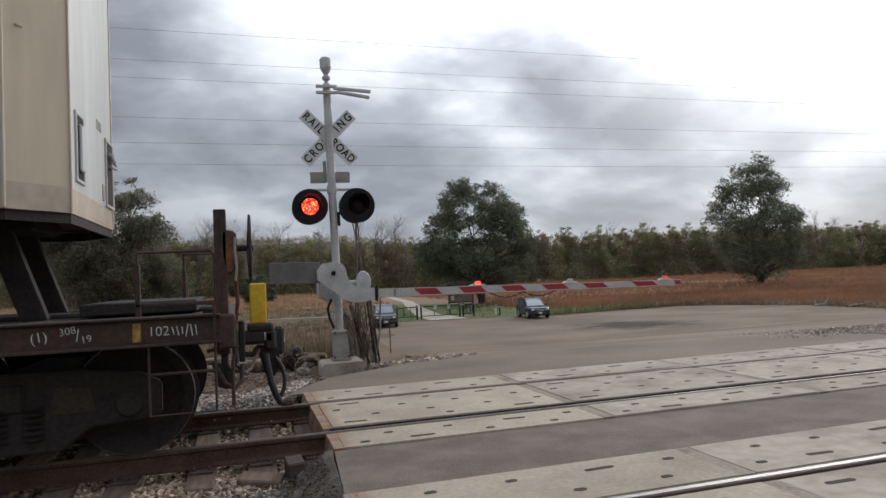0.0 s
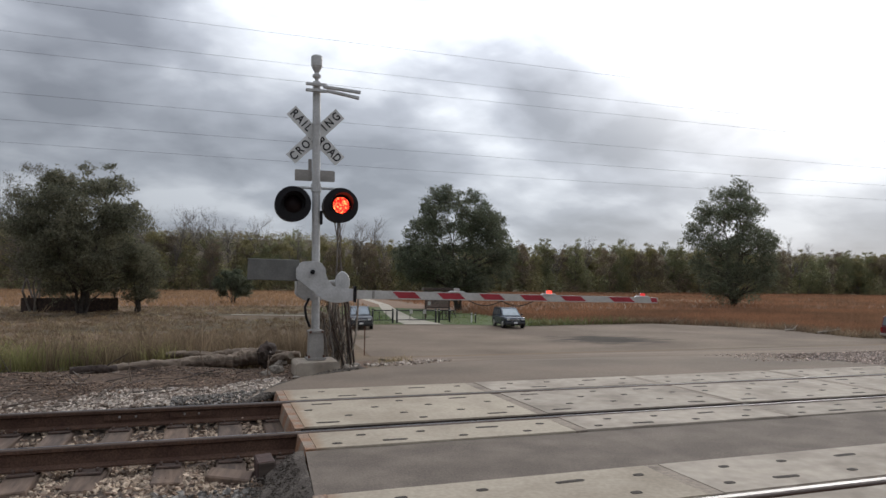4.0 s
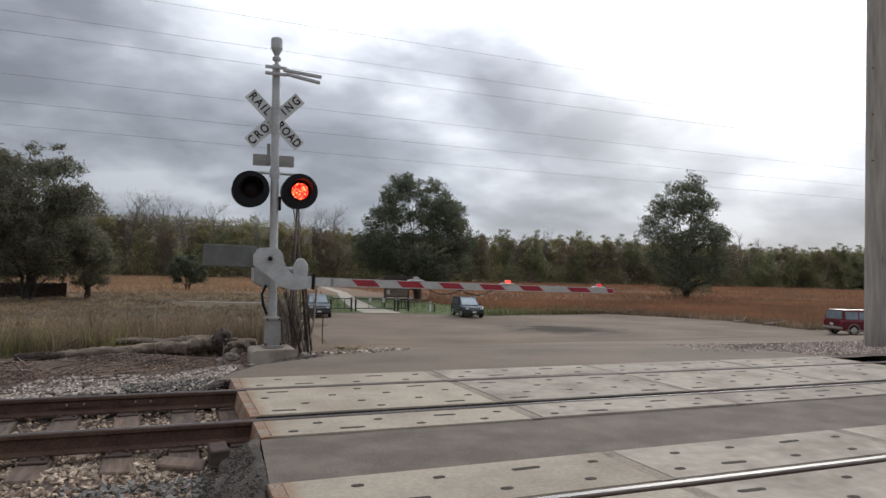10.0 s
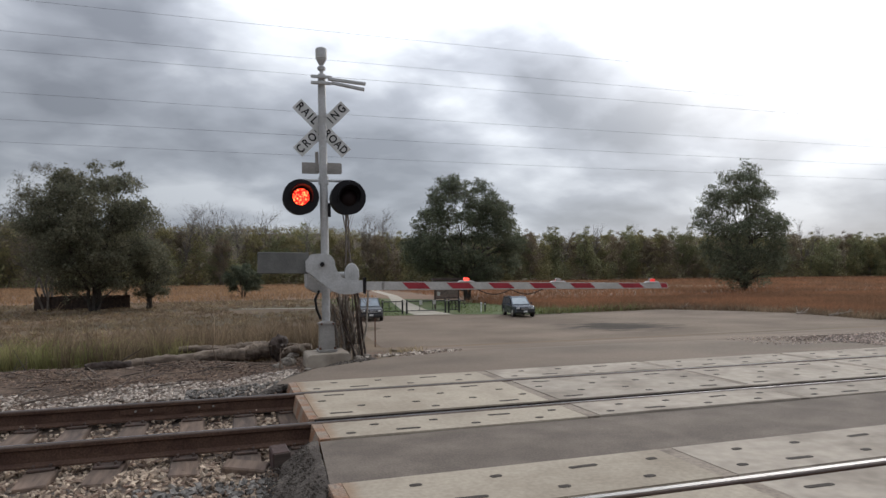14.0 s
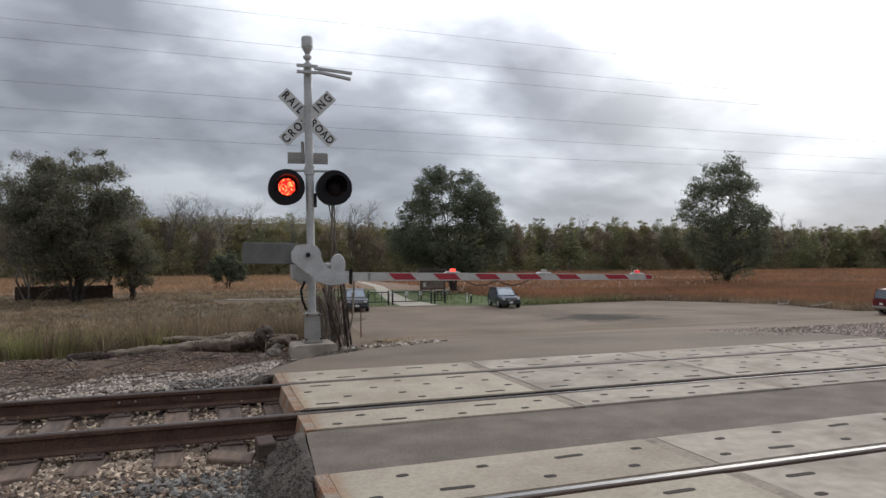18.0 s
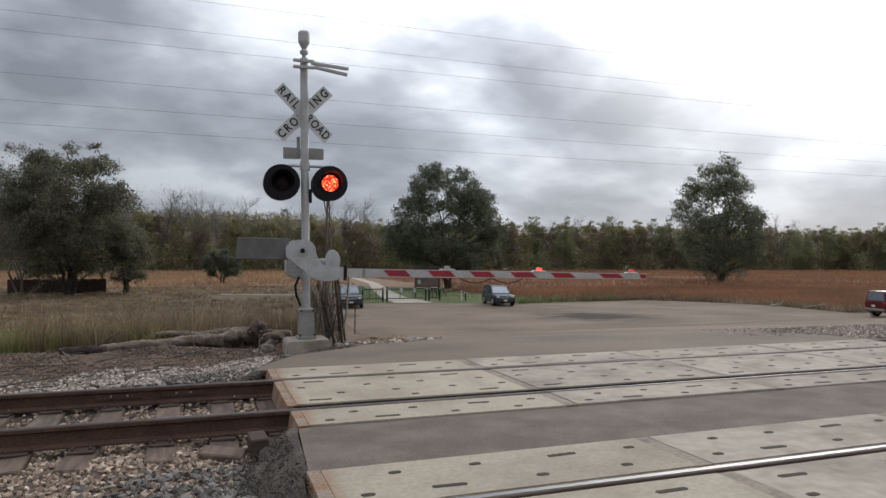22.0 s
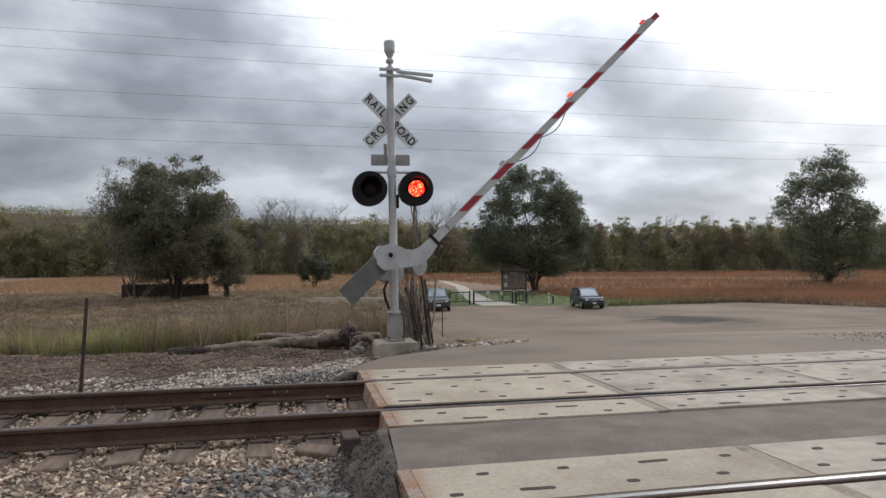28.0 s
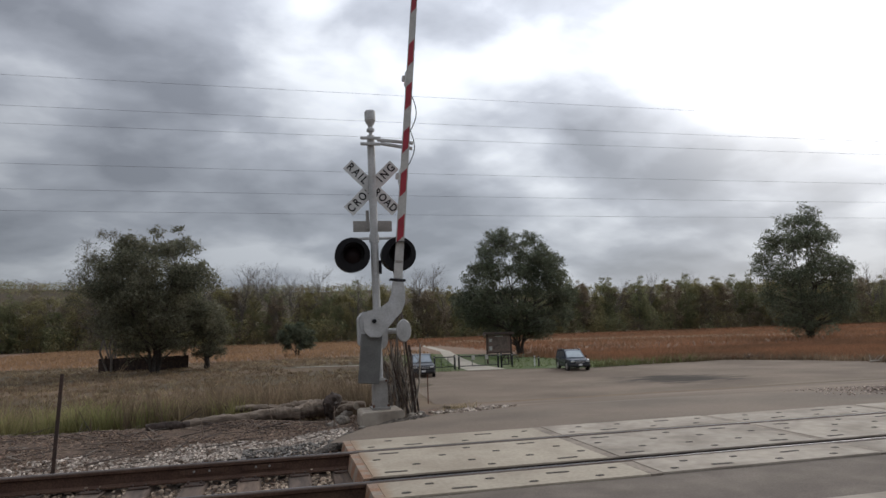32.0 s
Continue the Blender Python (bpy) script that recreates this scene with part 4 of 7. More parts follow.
def make_bare(name, seed, height, radius, bark, label, m=None, first=0.25, wide=0.6, kids=6):
    """A leafless tree: trunk, limbs and fine branches."""
    rnd = random.Random(seed)
    t = thing(name, m or pose(0, 0, 0), label, "tree")
    segs, tips = grow(rnd, (0, 0, -0.3), height * 0.8, radius, None, levels=3, first=first, spread=wide, kids=kids)
    trunk = new("trunk", limb_mesh("trunk", segs, bark))
    trunk.parent = t
    return t


def limb_path(rnd, a, c, r0, r1, n, sag, segs):
    """A limb that rises from a and bends over to c."""
    prev, pr = a.copy(), r0
    for i in range(1, n + 1):
        u = i / n
        p = a.lerp(c, u)
        p.z += sag * math.sin(math.pi * u) * (c - a).length
        if i < n:
            p += Vector((rnd.gauss(0, 1), rnd.gauss(0, 1), rnd.gauss(0, 0.5))) * 0.035 * (c - a).length
        r = r0 + (r1 - r0) * u
        segs.append((prev, p.copy(), pr, r))
        prev, pr = p.copy(), r


def make_tree(name, seed, height, radius, leaf, bark, label, shape, lobes, sprays, per, size, m=None, stems=1, lobe=0.10, fan=0.5, lean=(0.0, 0.0), bare=0.0, group=""):
    """Stems that fan out, limbs to leafy boughs of uneven size inside an outline, leaves in sprays on the boughs.
    shape: pairs of height share and crown radius in metres."""
    rnd = random.Random(seed)
    t = thing(name, m or pose(0, 0, 0), label, "tree", group)
    us, rs_ = [p[0] for p in shape], [p[1] for p in shape]
    segs, stem_pts = [], []
    for k in range(stems):
        a = 2 * math.pi * (k + rnd.uniform(-0.2, 0.2)) / stems
        out = 0.0 if stems == 1 else fan * rnd.uniform(0.5, 1.0)
        top = height * (0.90 if k == 0 else rnd.uniform(0.66, 0.88))
        env = float(np.interp(top / height, us, rs_))
        base = Vector((0.03 * height * out * math.cos(a), 0.03 * height * out * math.sin(a), -0.3))
        prev, pr = base, radius * (1.0 if stems == 1 else 0.75)
        n = 9
        for i in range(1, n + 1):
            u = i / n
            w = u ** 1.25
            p = Vector((base.x + lean[0] * u + out * env * math.cos(a) * w, base.y + lean[1] * u + out * env * math.sin(a) * w, -0.3 + (top + 0.3) * u))
            p += Vector((rnd.gauss(0, 1), rnd.gauss(0, 1), 0)) * 0.012 * height * (i < n)
            r = radius * (1.0 if stems == 1 else 0.75) * (1 - 0.88 * u)
            segs.append((prev.copy(), p.copy(), pr, r))
            stem_pts.append((p.copy(), r))
            prev, pr = p, r
    centres, lo = [], us[0]
    for k in range(lobes):
        for _ in range(20):
            u = lo + (1 - lo) * rnd.random()
            env = float(np.interp(u, us, rs_))
            if rnd.random() < env / max(rs_):
                break
        rad = height * lobe * rnd.uniform(0.55, 1.35) * (0.55 + 0.45 * env / max(rs_))
        d = max(0.0, env - rad * 0.6) * rnd.uniform(0.04, 1.0) ** 0.42 * rnd.uniform(0.92, 1.08)
        a = rnd.uniform(0, 2 * math.pi)
        c = Vector((lean[0] * u + d * math.cos(a), lean[1] * u + d * math.sin(a), height * u - rad * 0.35))
        near = min(stem_pts, key=lambda q: (q[0] - c).length + 2.2 * max(0.0, q[0].z - c.z + 0.25 * (q[0].xy - c.xy).length))
        limb_path(rnd, near[0], c, max(0.02, near[1] * 0.6), 0.02, 4, 0.06, segs)
        for _ in range(5):
            e = c + Vector((rnd.gauss(0, 1), rnd.gauss(0, 1), abs(rnd.gauss(0.3, 0.8)))).normalized() * rad * 0.95
            segs.append((c, e, 0.022, 0.006))
        if rnd.random() >= bare:
            centres.append((c, rad))
    trunk = new("trunk", limb_mesh("trunk", segs, bark))
    trunk.parent = t
    pts = []
    for c, rad in centres:
        n = max(6, int(sprays * (rad / (height * lobe)) ** 2))
        for _ in range(n):
            d = Vector((rnd.gauss(0, 1), rnd.gauss(0, 1), rnd.gauss(0.18, 0.85))).normalized()
            k = 0.75 + 0.5 * noise.noise(c * 0.9 + d * 1.9) + 0.25 * noise.noise(c + d * 5.0)
            pts.append(c + Vector((d.x, d.y, d.z * 0.82)) * rad * k * rnd.uniform(0.62, 1.08))
    crown = new("crown", leaves("crown", pts, per, size, size * 1.5, leaf, rnd, 0.7))
    crown.parent = t
    return t


left_tree = make_tree("broadleaf_tree", 11, 16.4, 0.25, LEAF_GREY, BARK, "large dark olive broadleaf tree with several trunks in the field",
                      ((0.17, 4.2), (0.30, 7.0), (0.55, 7.8), (0.76, 6.8), (0.90, 4.8), (1.0, 2.0)), 140, 100, 7, 0.12, pose(-13.2, 78, -2.7), stems=6, lobe=0.10, fan=0.66)
make_tree("thinning_tree", 31, 16.8, 0.19, LEAF_GREY, GREYBARK, "thinning pale tree with few leaves beside the large tree",
          ((0.25, 3.0), (0.5, 5.6), (0.8, 5.2), (1.0, 1.6)), 110, 64, 4, 0.08, pose(-18.9, 84, -2.7), stems=5, lobe=0.085, fan=0.7, bare=0.15)
make_tree("broadleaf_tree", 33, 7.6, 0.16, LEAF_GREY, BARK, "lower olive tree with bare lower stems beside the large tree",
          ((0.22, 1.8), (0.5, 3.2), (0.8, 2.6), (1.0, 0.8)), 34, 60, 6, 0.10, pose(-8.2, 81, -2.7), stems=5, lobe=0.12, fan=0.7)
centre_tree = make_tree("broadleaf_tree", 6, 16.6, 0.24, LEAF_DARK, BARK, "tall dark green broadleaf tree beside the trail head",
                        ((0.17, 4.6), (0.30, 7.8), (0.52, 8.4), (0.74, 7.5), (0.88, 5.8), (1.0, 3.0)), 185, 88, 7, 0.12, pose(30.6, 84, -2.7), stems=6, lobe=0.095, fan=0.8, lean=(-1.2, 0.0))
right_tree = make_tree("broadleaf_tree", 15, 22.6, 0.30, LEAF_DARK, BARK, "slender dark green tree with gaps in its crown",
                       ((0.10, 5.4), (0.30, 7.2), (0.52, 8.6), (0.72, 7.6), (0.88, 5.2), (1.0, 2.2)), 125, 90, 6, 0.15, pose(85.8, 94.5, -2.7), stems=4, lobe=0.10, fan=0.6)
make_tree("round_bush", 41, 5.2, 0.10, LEAF_DARK, BARK, "rounded dark green bush standing in the field",
          ((0.16, 0.7), (0.36, 2.6), (0.62, 3.1), (0.85, 2.5), (1.0, 1.3)), 44, 75, 6, 0.12, pose(2.4, 107, -2.7), stems=7, lobe=0.14, fan=0.7)
for k, (x, y, h) in enumerate(((-22, 226, 25), (-13, 224, 26), (-8.5, 228, 27), (-3.0, 226, 26), (4.0, 230, 24), (11, 226, 25), (52.0, 226, 26), (46.0, 230, 25))):
    make_bare("bare_tree", 51 + k, h, 0.34, GREYBARK, "bare grey tree rising above the woods", m=pose(x, y, -2.7), first=0.35, wide=0.55, kids=10)
# far woods: a few tree shapes, set again and again along the edge of the plain
FULL = ((0.10, 3.2), (0.35, 4.8), (0.65, 4.6), (0.85, 3.8), (1.0, 2.2))
SLIM = ((0.20, 2.2), (0.5, 3.6), (0.8, 3.2), (1.0, 1.7))
BASES = [
    make_tree("woodland_tree", 21, 19.5, 0.24, LEAF_YELLOW, GREYBARK, "leggy woodland tree with thin yellowing leaves", SLIM, 44, 46, 5, 0.17, stems=2, lobe=0.075, fan=0.4),
    make_tree("woodland_tree", 22, 20.5, 0.26, LEAF_GREEN, GREYBARK, "woodland tree with dull late green leaves", FULL, 52, 62, 5, 0.18, stems=3, lobe=0.085, fan=0.5),
    make_tree("woodland_tree", 23, 18.5, 0.24, LEAF_BROWN, GREYBARK, "woodland tree with brown leaves", FULL, 50, 50, 5, 0.17, stems=2, lobe=0.085, fan=0.5),
    make_bare("bare_tree", 24, 23, 0.26, GREYBARK, "bare grey woodland tree", first=0.25, wide=0.38),
    make_tree("woodland_tree", 25, 13.5, 0.20, LEAF_GREEN, GREYBARK, "low bushy woodland tree", FULL, 46, 60, 5, 0.17, stems=4, lobe=0.10, fan=0.6),
    make_tree("woodland_tree", 26, 18.5, 0.22, LEAF_YELLOW, GREYBARK, "woodland tree with olive yellow leaves", FULL, 50, 54, 5, 0.175, stems=3, lobe=0.08, fan=0.5),
]


def woods():
    rnd = random.Random(77)
    spots = []
    x = -130.0
    while x < 330:
        y = 215 - 0.12 * max(x - 90, 0)
        for row in range(3):
            spots.append((x + rnd.uniform(-3, 3), y + row * 9 + rnd.uniform(-4, 4), row))
        x += rnd.uniform(3.8, 5.6)
    used = set()
    for x, y, row in spots:
        k = rnd.choices(range(6), (4, 4, 4, 3, 3, 4))[0]
        m = pose(x, y, -2.7, 0, 0, rnd.uniform(0, 360))
        sc = rnd.uniform(0.78, 1.0)
        if k not in used:
            used.add(k)
            ob = BASES[k]
            ob.matrix_basis = m
        else:
            ob = copy_thing(BASES[k], m)
        ob.scale = (sc, sc, sc)
        tagged(ob, group="trees of the far woods")
    # thin-leaved saplings and undergrowth that close the edge of the woods
    heaps = {0: [], 1: [], 2: []}
    x = -115.0
    while x < 335:
        y = 213 - 0.12 * max(x - 90, 0) + rnd.uniform(-6, 20)
        h = rnd.choice((rnd.uniform(2.5, 6.0), rnd.uniform(5.0, 10.0))) * (1.02 + 0.3 * noise.noise((x * 0.06, 0, 3)))
        k = rnd.choices((0, 1, 2), (5, 4, 4))[0]
        wide = rnd.uniform(1.0, 2.2)
        for _ in range(int(h * 2.8)):
            u = rnd.random() ** 1.15
            heaps[k].append(Vector((x + rnd.gauss(0, wide) * (1.15 - 0.7 * u), y + rnd.gauss(0, wide), -2.6 + h * u)))
        x += rnd.uniform(0.2, 0.8)
    for k, leaf, label in ((0, LEAF_GREEN, "dull green saplings at the edge of the woods"), (1, LEAF_YELLOW, "yellowing saplings at the edge of the woods"), (2, LEAF_BROWN, "brown saplings at the edge of the woods")):
        o = new("undergrowth", leaves("undergrowth", heaps[k], 14, 0.30, 0.6, leaf, rnd, 1.5))
        tagged(o, label, "bushes", kind="stuff")


woods()


def ridge():
    """Low wooded rise behind the field."""
    rnd = random.Random(5)

    def rz(x, y):
        k = max(0.0, 1 - ((y - 420) / 130) ** 2)
        a = float(np.interp(x, [-500, -160, -60, 20, 60, 100, 160, 260, 600], [36, 34, 29, 28, 29, 22, 19, 24, 26]))
        return -4 + a * k
    o = grid_sheet("ridge", list(np.arange(-560, 620, 20.0)), list(np.arange(285, 560, 15.0)), rz, LEAF_BROWN)
    tagged(o, "low wooded ridge behind the plain", "hill", kind="structure")
    for leaf, n, label in ((LEAF_BROWN, 1500, "brown autumn woods on the ridge"), (LEAF_GREEN, 1100, "dull green woods on the ridge"), (LEAF_YELLOW, 700, "yellowing woods on the ridge")):
        cs = []
        for _ in range(n):
            x, y = rnd.uniform(-420, 480), rnd.uniform(300, 425)
            cs.append(Vector((x, y, rz(x, y) + rnd.uniform(0, 3.5))))
        o = new("ridge_woods", leaves("ridge_woods", cs, 44, 0.42, 2.0, leaf, rnd))
        tagged(o, label, "woods", kind="stuff")


ridge()


# ---- the departing train: a flat car with a road trailer on it ----
CARBROWN = mat("car_brown", (0.066, 0.033, 0.025), 0.85, scale=2.0, fine=25, second=(0.040, 0.027, 0.024), vary=0.3, bump=0.3)
GRIME = mat("running_gear_grime", (0.020, 0.016, 0.014), 0.85, scale=3, fine=30, second=(0.030, 0.022, 0.018), vary=0.35, bump=0.4)
TREAD = mat("wheel_tread", (0.45, 0.44, 0.43), 0.3, metal=1.0, vary=0.1)
TRAILER_W = mat("trailer_white", (0.52, 0.53, 0.53), 0.45, scale=0.8, fine=7, second=(0.43, 0.44, 0.43), vary=0.10, bump=0.05, stretch=(1, 1, 0.12))
TRAILER_T = mat("trailer_tan", (0.56, 0.46, 0.335), 0.4, scale=0.7, fine=6, second=(0.48, 0.405, 0.305), vary=0.08, bump=0.06, stretch=(1, 1, 0.2))
TRAILER_B = mat("trailer_side", (0.36, 0.38, 0.40), 0.4, metal=0.3, scale=0.7, fine=6, vary=0.08, bump=0.05)
TRAILER_R = mat("trailer_rail", (0.46, 0.385, 0.29), 0.5, scale=1.2, fine=8, second=(0.34, 0.27, 0.20), vary=0.12)
YELLOW = mat("marker_yellow", (0.62, 0.40, 0.015), 0.55, scale=3, fine=20, second=(0.55, 0.34, 0.02), vary=0.12)
OLDYELLOW = mat("faded_yellow", (0.36, 0.235, 0.04), 0.8, scale=12, fine=40, second=(0.14, 0.07, 0.035), vary=0.3, mix_at=0.55)
CHALK = mat("chalk", (0.62, 0.60, 0.57), 0.9, vary=0.3)
RUBBER = mat("rubber", (0.018, 0.017, 0.016), 0.7, vary=0.3)


def build_wheelset(parent, x):
    for y in (-0.75, 0.75):
        s = -1 if y < 0 else 1
        prof = [(0.0, -0.02), (0.09, -0.02), (0.11, 0.02), (0.34, 0.035), (0.38, 0.06), (0.455, 0.06), (0.455, -0.055), (0.483, -0.065), (0.483, -0.085), (0.40, -0.085), (0.12, -0.05), (0.0, -0.05)]
        b = lathe([(r, h) for r, h in prof], 36, m=pose(x, y, 0.457, 90 if s < 0 else -90, 0, 0))
        w = part("wheel", b, GRIME, parent, "grimy steel railway wheel")
        part("tread", lathe([(0.4555, -0.05), (0.4575, -0.05), (0.4575, 0.055), (0.4555, 0.055)], 36, loop=True, m=pose(x, y, 0.457, 90 if s < 0 else -90, 0, 0)), TREAD, w, "bright worn tread")
        part("axle_box", lathe([(0.0, 0.0), (0.11, 0.0), (0.11, 0.09), (0.085, 0.12), (0.0, 0.12)], 18, m=pose(x, y + s * 0.24, 0.457, 90 if s < 0 else -90, 0, 0)), GRIME, parent, "round axle end cap")
    part("axle", tube((x, -0.75, 0.457), (x, 0.75, 0.457), 0.08, n=14), GRIME, parent)


def build_bogie(parent, xc):
    for x in (xc - 0.89, xc + 0.89):
        build_wheelset(parent, x)
    for s in (-1, 1):
        out = [(-1.12, 0.60), (-0.98, 0.68), (-0.55, 0.74), (0.55, 0.74), (0.98, 0.68), (1.12, 0.60), (1.12, 0.36), (0.98, 0.32), (0.62, 0.30), (0.42, 0.14), (-0.42, 0.14), (-0.62, 0.30), (-0.98, 0.32), (-1.12, 0.36)]
        b = slab(out, 0.10, bevel=0.015)
        f = part("side_frame", b, GRIME, parent, "cast bogie side frame", pose(xc, s * 1.02, 0))
        for x in (-0.50, 0.50):
            # opening drawn as a dark plate, its shade put into the colour
            part("frame_window_shade", slab([(x - 0.16, 0.42), (x + 0.16, 0.42), (x + 0.12, 0.60), (x - 0.12, 0.62)], 0.115), SLOT, f)
        for x in (-0.24, 0.0, 0.24):
            b = None
            for k in range(6):
                z = 0.24 + k * 0.045
                b = lathe([(0.065, z), (0.085, z + 0.012), (0.065, z + 0.024)], 14, b)
            part("bolster_spring", b, GRIME, f, "coil spring of the bogie", pose(x, s * 0.03, 0))
    part("bolster", box(0.36, 2.2, 0.22, (xc, 0, 0.56), 0.02), GRIME, parent)


def build_flatcar():
    c = thing("flat_car", pose(0, 6.73, 0), "rusty brown railway flat car with brake stand and yellow end marker", "railway wagon")
    L = -18.6
    for s in (-1, 1):
        sill = part("side_sill", slab([(L, 0.92), (-0.12, 0.92), (-0.12, 1.10), (L, 1.10)], 0.10, bevel=0.008), CARBROWN, c, "brown side sill with chalk marks", pose(0, s * 1.36, 0))
        part("sill_flange", box(-0.12 - L, 0.16, 0.022, ((L - 0.12) / 2, s * 0.02, 0.915), 0.004), CARBROWN, sill)
        part("sill_cap", box(-0.12 - L, 0.15, 0.018, ((L - 0.12) / 2, s * 0.01, 1.112), 0.004), CARBROWN, sill)
        if s < 0:
            part("yellow_patch", box(0.055, 0.012, 0.14, (-0.70, -0.052, 1.01), 0.003), OLDYELLOW, sill, "faded yellow painted patch")
            for txt, size, dx, dz in (("(1)", 0.10, -1.33, 0.0), ("308", 0.075, -1.15, 0.035), ("/", 0.13, -1.085, 0.0), ("19", 0.075, -1.03, -0.03)):
                lettering(txt, size, sill, pose(dx, -0.054, 1.015 + dz, 90, -8, 0), CHALK, "white chalk handwriting", -0.001)
            rnd = random.Random(4)
            lettering("102", 0.10, sill, pose(-0.55, -0.054, 1.01, 90, 0, 0), CHALK, "white chalk handwriting", -0.001)
            for k in range(4, 10):
                part("chalk_mark", box(0.008, 0.004, rnd.uniform(0.05, 0.10), (-0.58 + 0.032 * k, -0.053, 1.01), 0.0, rot=Matrix.Rotation(rnd.uniform(-0.3, 0.3), 4, "Y")), CHALK, sill, "white chalk stroke")
    part("centre_sill", box(-0.1 - L, 0.5, 0.34, ((L - 0.1) / 2, 0, 0.97), 0.02), GRIME, c, "dark centre sill")
    part("deck", box(-0.3 - L, 2.6, 0.03, ((L - 0.3) / 2, 0, 1.085), 0.004), GRIME, c, "dark steel deck")
    part("trough", box(-0.9, 1.5, 0.10, (-0.78, 0.1, 1.17), 0.01), GRIME, c)
    part("end_sill", box(0.14, 2.8, 0.26, (-0.08, 0, 0.98), 0.015), CARBROWN, c, "brown end sill")
    for x in (-2.35, L + 2.0):
        build_bogie(c, x + 0.65)
    # brake stand
    b = box(0.075, 0.05, 1.12, (-0.115, -1.28, 1.36), 0.006)
    b = box(0.05, 0.12, 1.12, (-0.085, -1.25, 1.36), 0.006, b)
    part("brake_post", b, CARBROWN, c, "brown brake stand post")
    part("gear_box", slab([(-0.10, 1.76), (0.01, 1.75), (0.02, 1.62), (-0.01, 1.42), (-0.07, 1.41), (-0.10, 1.55)], 0.18, m=Matrix.Translation((0, -1.22, 0)), bevel=0.015), RUST, c, "rusty hand brake gear case")
    part("brake_chain", bent([(0.0, -1.22, 1.5), (0.01, -1.2, 1.2), (-0.02, -1.15, 0.95)], 0.016, 6), RUST, c)
    w = part("brake_wheel", lathe([(0.25, -0.012), (0.268, -0.008), (0.272, 0.0), (0.268, 0.008), (0.25, 0.012)], 32, loop=True, m=pose(0.115, -1.15, 1.62, 0, 90, 0)), GRIME, c, "dark spoked hand brake wheel")
    for k in range(5):
        a = 2 * math.pi * k / 5
        part("spoke", tube((0.10, -1.15, 1.62), (0.115, -1.15 + 0.26 * math.cos(a), 1.62 + 0.26 * math.sin(a)), 0.013, n=6), GRIME, w)
    part("brake_shaft", tube((0.0, -1.15, 1.62), (0.14, -1.15, 1.62), 0.025), GRIME, c)
    # railings of the end platform
    rail = [(-0.70, -1.3, 1.10), (-0.70, -1.3, 1.60), (-0.18, -1.3, 1.60), (-0.15, -1.3, 1.56), (-0.15, -1.3, 1.1)]
    part("handrail", bent(rail, 0.013), CARBROWN, c, "thin brown handrail")
    part("top_chord", box(0.56, 0.05, 0.03, (-0.44, -1.3, 1.205), 0.005), CARBROWN, c)
    part("handrail", bent([(-0.12, -1.2, 1.52), (-0.05, -0.6, 1.52), (-0.05, 0.4, 1.48), (-0.10, 0.86, 1.48)], 0.011), CARBROWN, c)
    part("end_post", box(0.05, 0.06, 0.66, (-0.17, 0.87, 1.15), 0.006), CARBROWN, c, "short dark post of the end platform")
    part("handrail", bent([(-0.52, 0.6, 1.10), (-0.52, 0.6, 1.66), (-0.2, 0.6, 1.66), (-0.17, 0.6, 1.1)], 0.014), CARBROWN, c)
    for x, y in ((-0.70, -1.3), (-0.52, 0.6), (-0.17, 0.6)):
        part("rail_post", box(0.035, 0.05, 0.42, (x, y, 1.3), 0.005), CARBROWN, c)
    # sill step and ladder irons
    part("sill_step", bent([(-0.62, -1.43, 0.95), (-0.62, -1.43, 0.40), (-0.16, -1.43, 0.40), (-0.16, -1.43, 1.2)], 0.011), CARBROWN, c, "bent iron sill step")
    part("sill_step", bent([(-0.62, -1.43, 0.70), (-0.16, -1.43, 0.70)], 0.011), CARBROWN, c)
    # draft gear, coupler, hose
    b = box(0.46, 0.20, 0.13, (0.10, -0.05, 0.82), 0.03)
    b = box(0.24, 0.30, 0.075, (0.20, 0.0, 0.912), 0.02, b)
    b = box(0.12, 0.30, 0.20, (0.29, 0.0, 0.79), 0.03, b)
    coupler = part("coupler", b, GRIME, c, "dark knuckle coupler")
    knuckle = part("knuckle", box(0.095, 0.17, 0.27, (0.375, 0.03, 0.77), 0.025), GRIME, coupler, "dark steel knuckle with a chalk cross")
    part("lower_jaw", slab([(0.14, 0.74), (0.38, 0.72), (0.36, 0.52), (0.31, 0.42), (0.24, 0.44), (0.20, 0.60)], 0.20, bevel=0.02), GRIME, coupler)
    part("lock_lifter", bent([(0.0, -0.10, 0.74), (0.04, -0.11, 0.67), (0.12, -0.11, 0.66), (0.17, -0.10, 0.72)], 0.028, 8), GRIME, coupler)
    for r in (-1, 1):
        part("chalk_mark", box(0.008, 0.13, 0.010, (0.425, 0.03, 0.80), 0.0, rot=Matrix.Rotation(0.8 * r, 4, "X")), CHALK, coupler, "white chalk cross")
    part("chalk_mark", box(0.010, 0.006, 0.07, (0.24, -0.155, 0.83), 0.0), CHALK, coupler, "white chalk stroke")
    part("air_hose", bent([(0.24, -0.16, 0.66), (0.26, -0.20, 0.52), (0.28, -0.22, 0.40), (0.32, -0.22, 0.28), (0.36, -0.22, 0.20), (0.41, -0.20, 0.19)], 0.030), RUBBER, c, "hanging black air hose")
    part("air_hose", bent([(0.33, -0.10, 0.62), (0.39, -0.13, 0.52), (0.41, -0.16, 0.42), (0.40, -0.18, 0.33), (0.36, -0.20, 0.26)], 0.020), RUBBER, c, "hanging black air hose")
